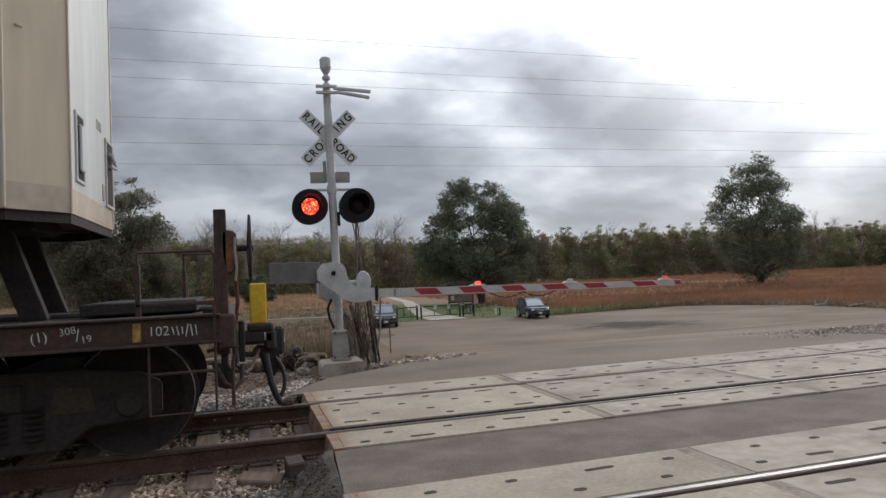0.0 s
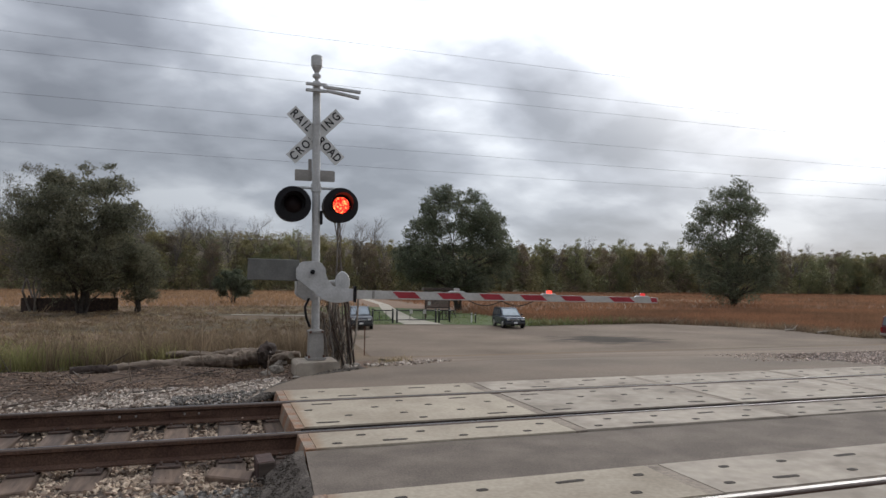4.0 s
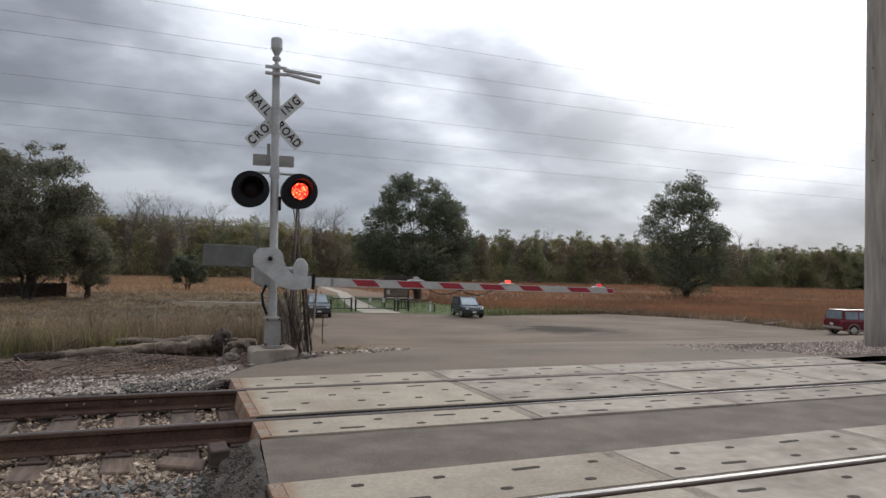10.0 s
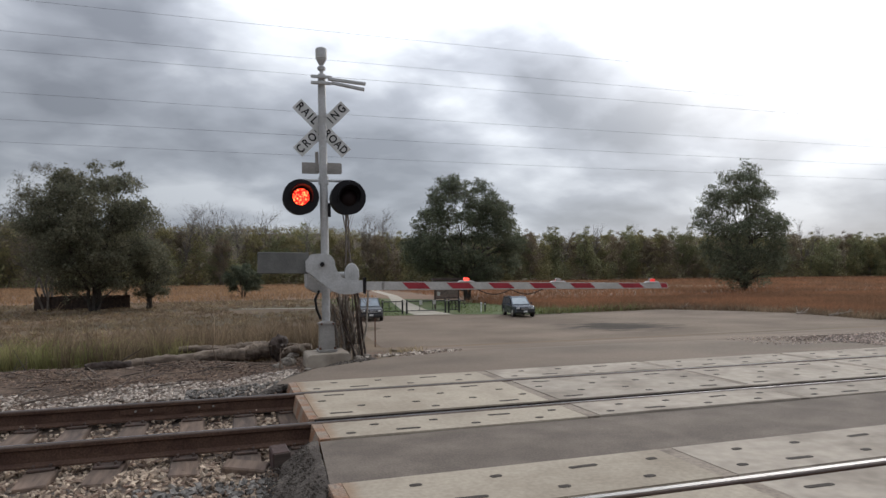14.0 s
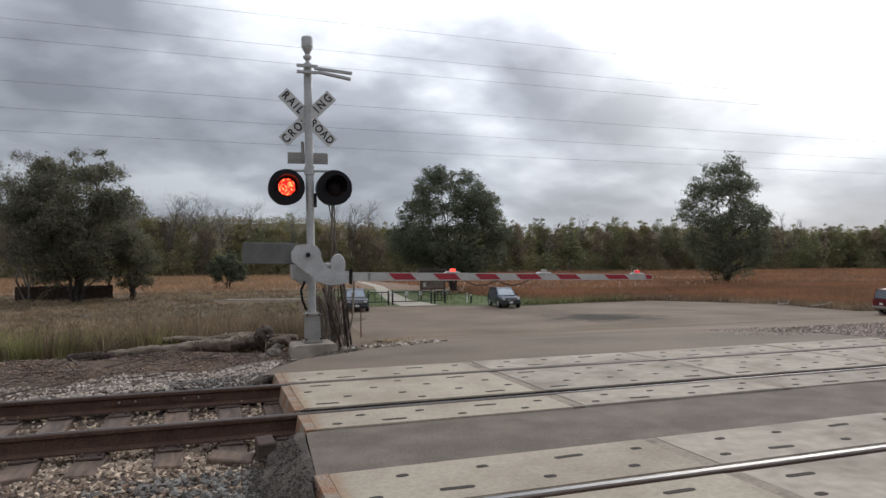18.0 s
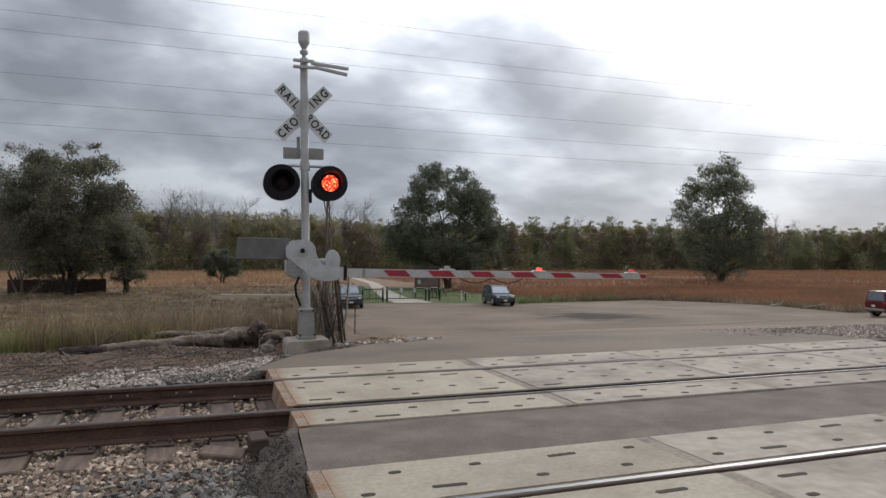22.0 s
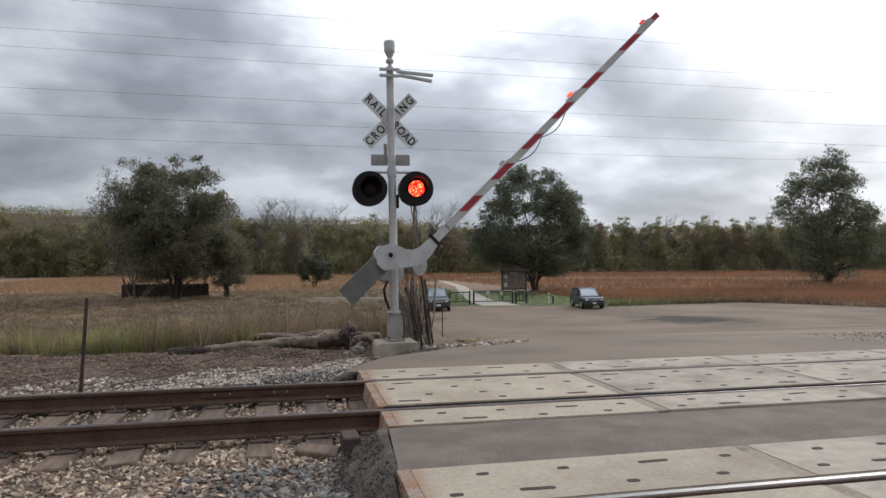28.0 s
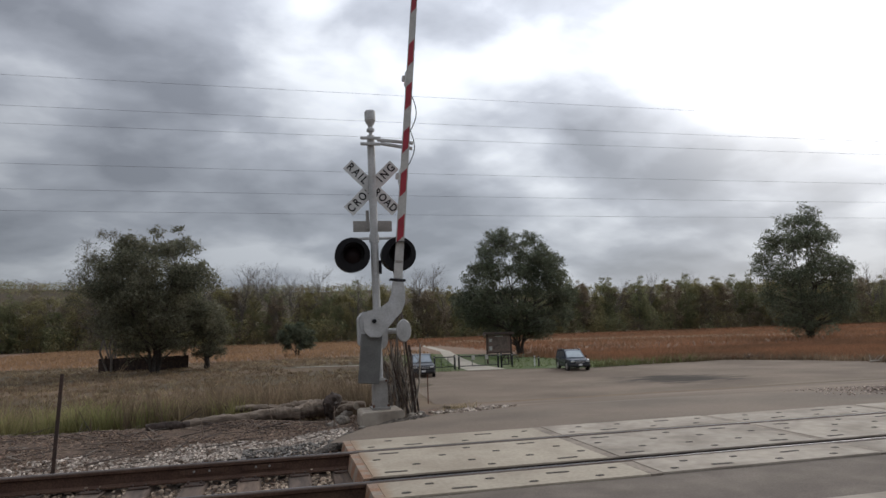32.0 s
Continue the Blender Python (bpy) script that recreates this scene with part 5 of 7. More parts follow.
    part("hose_coupling", box(0.11, 0.05, 0.07, (0.43, -0.20, 0.20), 0.02, rot=None), RUST, c, "rusty hose coupling")
    part("uncoupling_lever", bent([(-0.22, -1.34, 0.835), (-0.10, -1.36, 0.86), (-0.03, -1.36, 0.90), (-0.02, -1.35, 0.82), (-0.04, -1.33, 0.74), (-0.04, -1.32, 0.41)], 0.014), CARBROWN, c, "thin worn uncoupling lever")
    part("uncoupling_rod", bent([(-0.02, -1.30, 0.72), (0.05, -0.95, 0.60), (0.10, -0.5, 0.58), (0.18, -0.15, 0.70)], 0.014), CARBROWN, c, "thin rusty uncoupling rod")
    for x, y, z, sx, sz in ((-0.10, -1.22, 0.78, 0.05, 0.42), (-0.02, -1.20, 0.84, 0.045, 0.30), (0.03, -0.9, 0.86, 0.05, 0.34)):
        part("hanger_bracket", box(sx, 0.09, sz, (x, y, z), 0.01), GRIME, c)
    part("bell_crank", slab([(-0.20, 0.74), (-0.08, 0.72), (-0.02, 0.60), (-0.08, 0.52), (-0.16, 0.55)], 0.05, bevel=0.01), GRIME, c, "dark brake bell crank", pose(0, -1.24, 0))
    part("brake_pipe", bent([(-0.16, -1.30, 0.70), (-0.10, -1.31, 0.58), (-0.03, -1.30, 0.53), (0.02, -1.25, 0.58), (0.03, -1.2, 0.70)], 0.018, 8), CARBROWN, c, "rusty brake pipe")
    part("release_handle", bent([(0.005, -1.32, 1.70), (0.0, -1.33, 1.58), (0.012, -1.33, 1.46), (0.0, -1.32, 1.36)], 0.010, 6), SIGNBACK, c, "pale hand brake release handle")
    marker = part("end_marker", box(0.155, 0.11, 0.39, (0.19, -0.03, 1.14), 0.012), YELLOW, c, "yellow end of train marker box")
    part("reflector", box(0.006, 0.05, 0.17, (0.269, -0.03, 1.06), 0.0), RED, marker, "red reflective strip")
    part("handle_slot", box(0.006, 0.035, 0.055, (0.269, -0.03, 1.24), 0.0), BLACK, marker)
    part("marker_clamp", box(0.10, 0.14, 0.05, (0.20, 0, 0.945), 0.008), GRIME, c)
    # hitch that holds the trailer's king pin
    for s in (-1, 1):
        part("hitch_strut", slab([(-1.72, 1.10), (-1.52, 1.10), (-1.80, 1.92), (-2.00, 1.92)], 0.12, bevel=0.01), GRIME, c, "brown diagonal hitch strut", pose(0, s * 0.35, 0))
    part("hitch_head", box(0.5, 0.9, 0.08, (-1.86, 0, 1.95), 0.02), GRIME, c)
    return c


def build_trailer():
    t = thing("road_trailer", pose(0, 6.73, 1.98), "weathered white and tan road trailer riding on the flat car", "trailer")
    ln, h, w, fx = -14.0, 2.75, 1.30, -1.22
    plan = [(ln, -w), (fx - 0.34, -w), (fx, -w + 0.42), (fx, w - 0.42), (fx - 0.34, w), (ln, w)]

    def wall(name, a, c, material, label, z0=0.17, z1=h):
        b = bmesh.new()
        (ax, ay), (cx, cy) = a, c
        n = Vector((cy - ay, -(cx - ax), 0)).normalized() * 0.03
        v = [b.verts.new((x - o.x, y - o.y, z)) for o in (Vector(), n) for x, y, z in ((ax, ay, z0), (cx, cy, z0), (cx, cy, z1), (ax, ay, z1))]
        for f in ((0, 1, 2, 3), (7, 6, 5, 4), (0, 4, 5, 1), (1, 5, 6, 2), (2, 6, 7, 3), (3, 7, 4, 0)):
            b.faces.new([v[i] for i in f])
        bmesh.ops.recalc_face_normals(b, faces=b.faces[:])
        return part(name, b, material, t, label)

    wall("side_wall", plan[0], plan[1], TRAILER_B, "dull silver side wall")
    wall("corner_panel", plan[1], plan[2], TRAILER_T, "tan weathered corner panel with a dent")
    front = wall("front_wall", plan[2], plan[3], TRAILER_W, "streaked white front wall")
    wall("corner_panel", plan[3], plan[4], TRAILER_T, "tan weathered corner panel")
    wall("side_wall", plan[4], plan[5], TRAILER_B, "dull silver side wall")
    wall("rear_wall", plan[5], plan[0], TRAILER_W, "white rear wall")
    # bottom rail round the body, floor and roof
    for a, c in zip(plan, plan[1:] + plan[:1]):
        o = wall("bottom_rail", a, c, TRAILER_R, "dull grey bottom rail with rivets", -0.03, 0.172)
    # added inset strip: shade and dirt below the bottom rail, put in as dark colour
    low = [(x * 0.99 - 0.02, y * 0.975) for x, y in plan]
    for a, c in zip(low, low[1:] + low[:1]):
        wall("underside_dark_strip", a, c, GRIME, "added dark strip for the shaded, dirty underside", -0.11, -0.028)
    b = bmesh.new()
    for z in (0.0, h):
        b.faces.new([b.verts.new((x * 0.999, y * 0.99, z)) for x, y in plan])
    part("floor_and_roof", b, GRIME, t)
    part("underframe", box(12.0, 0.9, 0.12, (-7.6, 0, -0.06), 0.02), GRIME, t)
    # corner trim
    for (x, y) in plan[1:5]:
        part("corner_trim", tube((x, y, -0.02), (x, y, h), 0.012, n=8), TRAILER_T, t)
    part("dent", dent_mesh(), TRAILER_R, t, "shallow creased dent in the panel", pose(fx - 0.25, -w + 0.09, 1.33, 0, 0, 51))
    # document box, hose box and plates on the front
    for y, z, sy, sz in ((-0.58, 0.54, 0.26, 0.56), (0.72, 0.52, 0.36, 0.66)):
        b = None
        for dy, dz, ay, az in ((0, sz / 2, sy + 0.05, 0.03), (0, -sz / 2, sy + 0.05, 0.03), (sy / 2, 0, 0.03, sz), (-sy / 2, 0, 0.03, sz)):
            b = box(0.022, ay, az, (fx + 0.006, y + dy, z + dz), 0.005, b)
        part("hatch_frame", b, TRAILER_W, t, "raised hatch frame")
        # dark plate inside the frame, coloured like the shade of an opening
        part("hatch_shade", box(0.012, sy, sz, (fx + 0.004, y, z), 0.0), SLOT, t, "dark plate coloured as the shade in a hatch")
    part("document_tube", box(0.03, 0.14, 0.40, (fx + 0.02, -0.56, 0.54), 0.012), TRAILER_W, t)
    part("hose_couplings", bent([(fx + 0.03, 0.62, 0.72), (fx + 0.05, 0.72, 0.66), (fx + 0.03, 0.80, 0.74), (fx + 0.05, 0.82, 0.6), (fx + 0.03, 0.66, 0.6)], 0.02), GALV, t)
    part("small_plate", box(0.008, 0.10, 0.16, (fx + 0.004, 0.42, 0.30), 0.0), SIGNBACK, t)
    for k in range(4):
        part("number_bar", box(0.004, 0.035, 0.09, (fx + 0.003, 0.18 + 0.055 * k, 0.92), 0.0), SIGNBACK, t, "faded grey number")
    # landing gear and wheels at the far end
    for y in (-0.7, 0.7):
        part("landing_leg", box(0.12, 0.12, 0.75, (-3.8, y, -0.40), 0.01), GRIME, t)
    for x in (-11.8, -13.0):
        for y in (-1.05, 1.05):
            part("tyre", lathe([(0.25, -0.14), (0.46, -0.14), (0.50, -0.08), (0.50, 0.08), (0.46, 0.14), (0.25, 0.14)], 24, loop=True, m=pose(x, y, -0.38, 90, 0, 0)), RUBBER, t)
    return t


def dent_mesh():
    """Crease where the sheet is pushed in: two thin folds that meet in a point."""
    b = None
    for sx, sz, ang in ((0.06, 0.012, 0.12), (0.04, 0.008, -0.25)):
        b = box(sx, 0.010, sz, (0, 0, 0), 0.003, b, rot=Matrix.Rotation(ang, 4, "Y"))
    return b


flatcar = build_flatcar()
trailer = build_trailer()


# ---- parked vehicles ----
CAR_BLUE = mat("dark_blue_paint", (0.045, 0.055, 0.075), 0.22, metal=0.4, vary=0.05, bump=0)
CAR_GREY = mat("grey_paint", (0.05, 0.052, 0.06), 0.3, metal=0.4, vary=0.05, bump=0)
CAR_RED = mat("red_paint", (0.135, 0.013, 0.02), 0.38, metal=0.2, vary=0.05, bump=0)
GLASS = mat("tinted_glass", (0.26, 0.29, 0.31), 0.08, metal=0.55, vary=0.05, bump=0, spec=1.0)
CHROME = mat("bright_metal", (0.7, 0.7, 0.7), 0.35, metal=1.0, vary=0.05, bump=0)
LAMPGLASS = mat("lamp_glass", (0.65, 0.65, 0.63), 0.15, vary=0.05, bump=0)
TAIL = mat("tail_lamp", (0.30, 0.02, 0.02), 0.2, vary=0.05, bump=0)
TRIM = mat("dark_trim", (0.03, 0.03, 0.03), 0.6, vary=0.1, bump=0.05)
TANTRIM = mat("tan_trim", (0.26, 0.22, 0.18), 0.5, vary=0.1, bump=0.05)


def ring(x, w, z0, z1, r=0.12, n=4):
    pts = []
    for cy, cz, a0 in ((w - r, z1 - r, 0), (-w + r, z1 - r, 90), (-w + r, z0 + r, 180), (w - r, z0 + r, 270)):
        for k in range(n):
            a = radians(a0 + 90 * k / (n - 1))
            pts.append((x, cy + r * math.cos(a), cz + r * math.sin(a)))
    return pts


def build_vehicle(name, m, paint, label, kind, length=4.5, width=1.8, height=1.75, bed=False, trim=TRIM):
    """Front towards +x, wheels on z = 0."""
    v = thing(name, m, label, kind)
    L, w = length / 2, width / 2
    hood_z = height * 0.60
    belt = height * 0.60
    body = [ring(-L, w * 0.90, 0.42, belt * 0.97), ring(-L + 0.10, w * 0.97, 0.34, belt), ring(-L * 0.5, w, 0.28, belt), ring(L * 0.20, w, 0.28, belt),
            ring(L * 0.38, w, 0.28, hood_z), ring(L - 0.35, w * 0.97, 0.28, hood_z * 0.95), ring(L - 0.08, w * 0.93, 0.32, hood_z * 0.90), ring(L, w * 0.86, 0.40, hood_z * 0.80)]
    part("body", loft(body), paint, v, smooth=False)
    back = -L + (1.75 if bed else 0.06)
    roof = [(back + 0.02, w * 0.93, belt - 0.02), (back + (0.10 if not bed else 0.05), w * 0.80, height - 0.03), (-L * 0.08, w * 0.80, height), (L * 0.04, w * 0.77, height - 0.05), (L * 0.46, w * 0.90, hood_z - 0.02)]
    b = bmesh.new()
    rows = []
    for x, ww, z in roof:
        rows.append([b.verts.new((x, s * ww, z)) for s in (-1, -0.5, 0.5, 1)])
    base = [[b.verts.new((x, s * w * 0.93, belt - 0.03)) for s in (-1, 1)] for x, ww, z in roof[1:4]]
    for p, q in zip(rows, rows[1:]):
        for i in range(3):
            b.faces.new((p[i], p[i + 1], q[i + 1], q[i]))
    for s, i in ((0, 0), (1, 3)):
        chain = [rows[0][i]] + [r[i] for r in rows[1:]]
        b.faces.new([rows[0][i], rows[1][i], base[0][s]])
        b.faces.new([rows[1][i], rows[2][i], base[1][s], base[0][s]])
        b.faces.new([rows[2][i], rows[3][i], base[2][s], base[1][s]])
        b.faces.new([rows[3][i], rows[4][i], base[2][s]])
    bmesh.ops.recalc_face_normals(b, faces=b.faces[:])
    part("cabin", b, paint, v)
    # windscreen, rear window and side windows, a little proud of the cabin
    def pane(a, c, name, off):
        (x0, w0, z0), (x1, w1, z1) = a, c
        bb = bmesh.new()
        lo, hi = 0.10, 0.90
        P = lambda t, s, k: (x0 + (x1 - x0) * t + off[0], s * (w0 + (w1 - w0) * t) * k, z0 + (z1 - z0) * t + off[1])
        vs = [bb.verts.new(P(t, s, 0.88)) for t, s in ((lo, -1), (lo, 1), (hi, 1), (hi, -1))]
        bb.faces.new(vs)
        part(name, bb, GLASS, v, "dark tinted glass")
    pane(roof[4], roof[3], "windscreen", (0.015, 0.015))
    pane(roof[0], roof[1], "rear_window", (-0.015, 0.01))
    xa, xb = back + 0.16, L * 0.30
    for s in (-1, 1):
        cuts = [xa, xa + (xb - xa) * 0.34, xa + (xb - xa) * 0.66, xb] if not bed else [xa, xb]
        for a, c in zip(cuts, cuts[1:]):
            top = height - 0.14
            c2 = min(c, L * 0.04)
            k = 0.012
            bb = bmesh.new()
            q = lambda x, z: (x, s * (w * 0.93 - (w * 0.13) * (z - belt) / (height - belt) + k), z)
            bb.faces.new([bb.verts.new(q(x, z)) for x, z in ((a + 0.05, belt + 0.05), (c - 0.05, belt + 0.05), (c2 - 0.05 if c2 > a + 0.2 else a + 0.2, top), (a + 0.06, top))])
            part("side_window", bb, GLASS, v, "dark tinted glass")
        part("door_mirror", box(0.10, 0.16, 0.14, (L * 0.30, s * (w + 0.09), belt + 0.10), 0.03), paint, v)
        part("headlight", box(0.12, 0.30, 0.15, (L - 0.04, s * w * 0.68, hood_z * 0.76), 0.03), LAMPGLASS, v, "clear headlight")
        part("tail_light", box(0.08, 0.18, 0.30, (-L + 0.03, s * w * 0.82, belt * 0.82), 0.02), TAIL, v, "red tail light")
        part("sill_trim", box(length * 0.9, 0.05, 0.14, (0, s * w * 0.985, 0.36), 0.02), trim, v)
        for x in (-L + 0.85, L - 0.85):
            wheel = part("wheel", lathe([(0.20, -0.11), (0.33, -0.11), (0.36, -0.07), (0.36, 0.07), (0.33, 0.11), (0.20, 0.11)], 24, loop=True, m=pose(x, s * (w - 0.10), 0.36, 90, 0, 0)), RUBBER, v, "black tyre")
            part("rim", lathe([(0.0, -0.11), (0.06, -0.13), (0.22, -0.122), (0.25, -0.10), (0.25, 0.10), (0.22, 0.122), (0.06, 0.13), (0.0, 0.11)], 18, m=pose(x, s * (w - 0.10), 0.36, 90, 0, 0)), CHROME, wheel, "bright wheel rim")
            part("wheel_arch", lathe([(0.40, -0.02), (0.45, -0.02), (0.45, 0.02), (0.40, 0.02)], 24, loop=True, m=pose(x, s * (w - 0.005), 0.38, 90, 0, 0)), trim, v)
    g = part("grille", box(0.06, w * 0.9, 0.20, (L - 0.0, 0, hood_z * 0.72), 0.02), TRIM, v, "dark grille")
    for k in range(2):
        part("grille_bar", box(0.02, w * 0.9, 0.03, (L + 0.035, 0, hood_z * 0.72 - 0.05 + 0.10 * k), 0.006), CHROME, g)
    part("front_bumper", box(0.16, width * 0.92, 0.22, (L - 0.02, 0, 0.46), 0.05), trim, v)
    part("rear_bumper", box(0.16, width * 0.94, 0.20, (-L + 0.0, 0, 0.50), 0.05), trim, v)
    for x in (L + 0.065, -L - 0.085):
        part("plate", box(0.012, 0.32, 0.15, (x, 0, 0.50 if x > 0 else belt * 0.72), 0.004), WHITE, v, "blank pale plate")
    for s in (-1, 1):
        if not bed:
            part("roof_rack", bent([(back + 0.4, s * w * 0.70, height - 0.01), (back + 0.45, s * w * 0.70, height + 0.05), (L * 0.0, s * w * 0.70, height + 0.055), (L * 0.04, s * w * 0.70, height)], 0.018, 6), TRIM, v)
    return v


build_vehicle("suv", pose(24.2, 53.6, -2.685, 0, 0, -98), CAR_BLUE, "dark blue compact sport utility vehicle parked on the lot", "car", 4.45, 1.83, 1.67)
build_vehicle("pickup_truck", pose(11.3, 55.0, -2.685, 0, 0, -98), CAR_GREY, "dark grey pickup truck parked facing the crossing", "truck", 5.2, 1.9, 1.78, bed=True)
build_vehicle("large_suv", pose(45.4, 32.4, -2.52, 0, 0, -14), CAR_RED, "large red sport utility vehicle parked beside the prairie", "car", 5.1, 1.95, 1.78, trim=TANTRIM)

# ---- trail head: gates, posts, notice board ----
DARKWOOD = mat("dark_stained_wood", (0.075, 0.05, 0.04), 0.85, scale=3, fine=20, second=(0.04, 0.028, 0.024), vary=0.3, bump=0.3)
BLACKSTEEL = mat("black_steel", (0.016, 0.016, 0.016), 0.6, vary=0.2, bump=0.1)
PAPER = mat("faded_paper", (0.45, 0.44, 0.40), 0.8, vary=0.15)
BOARD = mat("notice_board", (0.15, 0.10, 0.085), 0.8, scale=1.5, fine=6, second=(0.15, 0.11, 0.09), vary=0.3)


def build_gate_frame(x0, x1, y, sign_at=()):
    g = thing("trail_gate", pose(0, 0, -2.7), "black steel pipe gate across the trail", "gate", "gates of the trail head")
    for x in (x0, x1):
        post = part("post", lathe([(0.085, -0.2), (0.085, 1.30), (0.05, 1.34), (0.0, 1.35)], 12), BLACKSTEEL, g, "black post", pose(x, y, 0))
        part("reflector", lathe([(0.087, 1.14), (0.087, 1.22)], 12), PAPER, post, "pale reflective band")
    part("bar", tube((x0, y, 1.18), (x1, y, 1.18), 0.045), BLACKSTEEL, g)
    part("bar", tube((x0, y, 0.30), (x1, y, 0.30), 0.04), BLACKSTEEL, g)
    n = 3
    for k in range(1, n):
        x = x0 + (x1 - x0) * k / n
        part("upright", tube((x, y, 0.30), (x, y, 1.18), 0.03), BLACKSTEEL, g)
    for x in sign_at:
        part("notice", box(0.30, 0.015, 0.40, (x, y - 0.06, 1.05), 0.004), PAPER, g, "small pale notice")
    return g


build_gate_frame(13.55, 15.45, 60.0)
build_gate_frame(15.85, 19.62, 60.0, (17.2, 18.5))
build_gate_frame(19.95, 21.0, 60.0)
for x, material, label in ((22.85, WHITE, "white plastic bollard at the edge of the lawn"), (23.25, BLACKSTEEL, "black steel bollard at the edge of the lawn"), (26.6, BLACKSTEEL, "black steel bollard at the edge of the lawn")):
    bo = thing("bollard", pose(x, 59.0 if x < 24 else 58.0, -2.7), label, "bollard", "bollards of the trail head")
    part("post", lathe([(0.07, -0.2), (0.07, 0.95), (0.04, 1.0), (0.0, 1.0)], 12), material, bo)
    part("band", lathe([(0.073, 0.78), (0.073, 0.86)], 12), WHITE if material is not WHITE else BLACKSTEEL, bo)

kiosk = thing("notice_board", pose(21.75, 66.0, -2.7), "dark brown wooden notice board with a faded map", "notice board")
for x in (-1.28, 1.28):
    part("post", box(0.16, 0.16, 3.0, (x, 0, 1.45), 0.01), DARKWOOD, kiosk)
board = part("board", box(2.4, 0.08, 1.75, (0, 0, 2.05), 0.01), BOARD, kiosk, "brown board")
part("map", box(1.5, 0.01, 1.1, (0.1, -0.046, 2.1), 0.0), mat("faded_map", (0.16, 0.12, 0.10), 0.7, scale=2.5, fine=9, second=(0.09, 0.065, 0.055), vary=0.3), board, "faded map")
for k, (sx, sz, x, z) in enumerate(((0.3, 0.4, -0.9, 1.6), (0.25, 0.3, -0.9, 2.4), (0.9, 0.09, 0.0, 2.8))):
    part("notice", box(sx, 0.01, sz, (x, -0.047, z), 0.0), PAPER, board, "faded pale notice")
part("frame", box(2.5, 0.12, 0.12, (0, 0, 1.14), 0.01), DARKWOOD, kiosk)
part("roof", slab([(-1.65, 2.98), (1.65, 2.98), (1.5, 3.22), (-1.5, 3.22)], 0.7, bevel=0.01), DARKWOOD, kiosk, "small shingled roof")
tbl = thing("picnic_table", pose(23.6, 68.0, -2.7, 0, 0, 20), "dark wooden picnic table on the lawn", "picnic table")
part("tabletop", box(1.8, 0.75, 0.05, (0, 0, 0.76), 0.008), DARKWOOD, tbl)
for s in (-1, 1):
    part("bench", box(1.8, 0.26, 0.05, (0, s * 0.68, 0.45), 0.008), DARKWOOD, tbl)
    part("leg_frame", bent([(s * 0.6, -0.7, 0), (s * 0.6, -0.2, 0.74), (s * 0.6, 0.2, 0.74), (s * 0.6, 0.7, 0)], 0.04, 6), DARKWOOD, tbl)

# ---- pole, wires, posts ----
POLEWOOD = mat("grey_pole_wood", (0.40, 0.36, 0.315), 0.9, scale=1.5, fine=14, second=(0.31, 0.28, 0.25), vary=0.25, bump=0.4, stretch=(1, 1, 0.08))
upole = thing("utility_pole", pose(14.1, 9.85, -0.1), "thick weathered grey wooden utility pole beside the track", "utility pole")
part("pole", lathe([(0.215, -1.0), (0.21, 0.5), (0.19, 8.0), (0.16, 15.0), (0.12, 15.1)], 24), POLEWOOD, upole, smooth=True)
for z in (4.0, 5.0, 6.0):
    for a in (20, 200):
        part("step_bolt", tube((0.18 * math.cos(radians(a)), 0.18 * math.sin(radians(a)), z), (0.3 * math.cos(radians(a)), 0.3 * math.sin(radians(a)), z), 0.01, n=6), RUST, upole)
part("tag", box(0.12, 0.01, 0.16, (-0.04, -0.212, 1.9), 0.0), SIGNBACK, upole, "small metal tag")

WIRE = mat("wire", (0.22, 0.22, 0.23), 0.6, metal=0.5, vary=0.05, bump=0)
for y, z, sag in ((40.0, 15.8, 0.9), (40.6, 14.25, 0.9), (40.0, 13.05, 0.9), (41.2, 11.1, 0.8), (40.0, 9.4, 0.8), (42.0, 8.55, 0.8)):
    pts = [(x, y, z + sag * ((x - 12) / 110) ** 2) for x in np.linspace(-140, 180, 33)]
    o = done("overhead_wire", bent(pts, 0.008, 4), WIRE)
    tagged(o, "thin dark overhead power wire", "power line", "overhead wires")

for x in (-140.0, 180.0):
    tp = thing("utility_pole", pose(x, 40.6, lay(40.6) - 0.2), "tall wooden pole that carries the overhead wires", "utility pole")
    part("pole", lathe([(0.22, -1.0), (0.20, 8.0), (0.15, 21.0), (0.0, 21.05)], 14), POLEWOOD, tp)
    for z in (12.5, 15.0, 17.5):
        part("cross_arm", box(0.14, 3.4, 0.16, (0, 0.4, z), 0.01), POLEWOOD, tp)

DARKRUST = mat("dark_rust", (0.07, 0.042, 0.032), 0.9, scale=6, fine=40, second=(0.045, 0.03, 0.025), vary=0.3)
post = thing("fence_post", pose(-2.65, 9.0, -0.4, 0, 3.3, 0), "thin rusty steel fence post standing in the ballast", "post")
part("shaft", slab([(-0.022, 0), (0.022, 0), (0.02, 1.3), (-0.02, 1.3)], 0.012), DARKRUST, post)
part("flange", box(0.012, 0.04, 1.28, (0, 0.02, 0.64), 0.0), DARKRUST, post)
stake = thing("marker_stake", pose(7.2, 33.6, -2.6), "thin steel marker stake at the edge of the lot", "post")
part("shaft", tube((0, 0, -0.2), (0, 0, 1.5), 0.03, n=6), RUST, stake)
part("cap", box(0.06, 0.03, 0.08, (0, 0, 1.5), 0.01), RUST, stake)

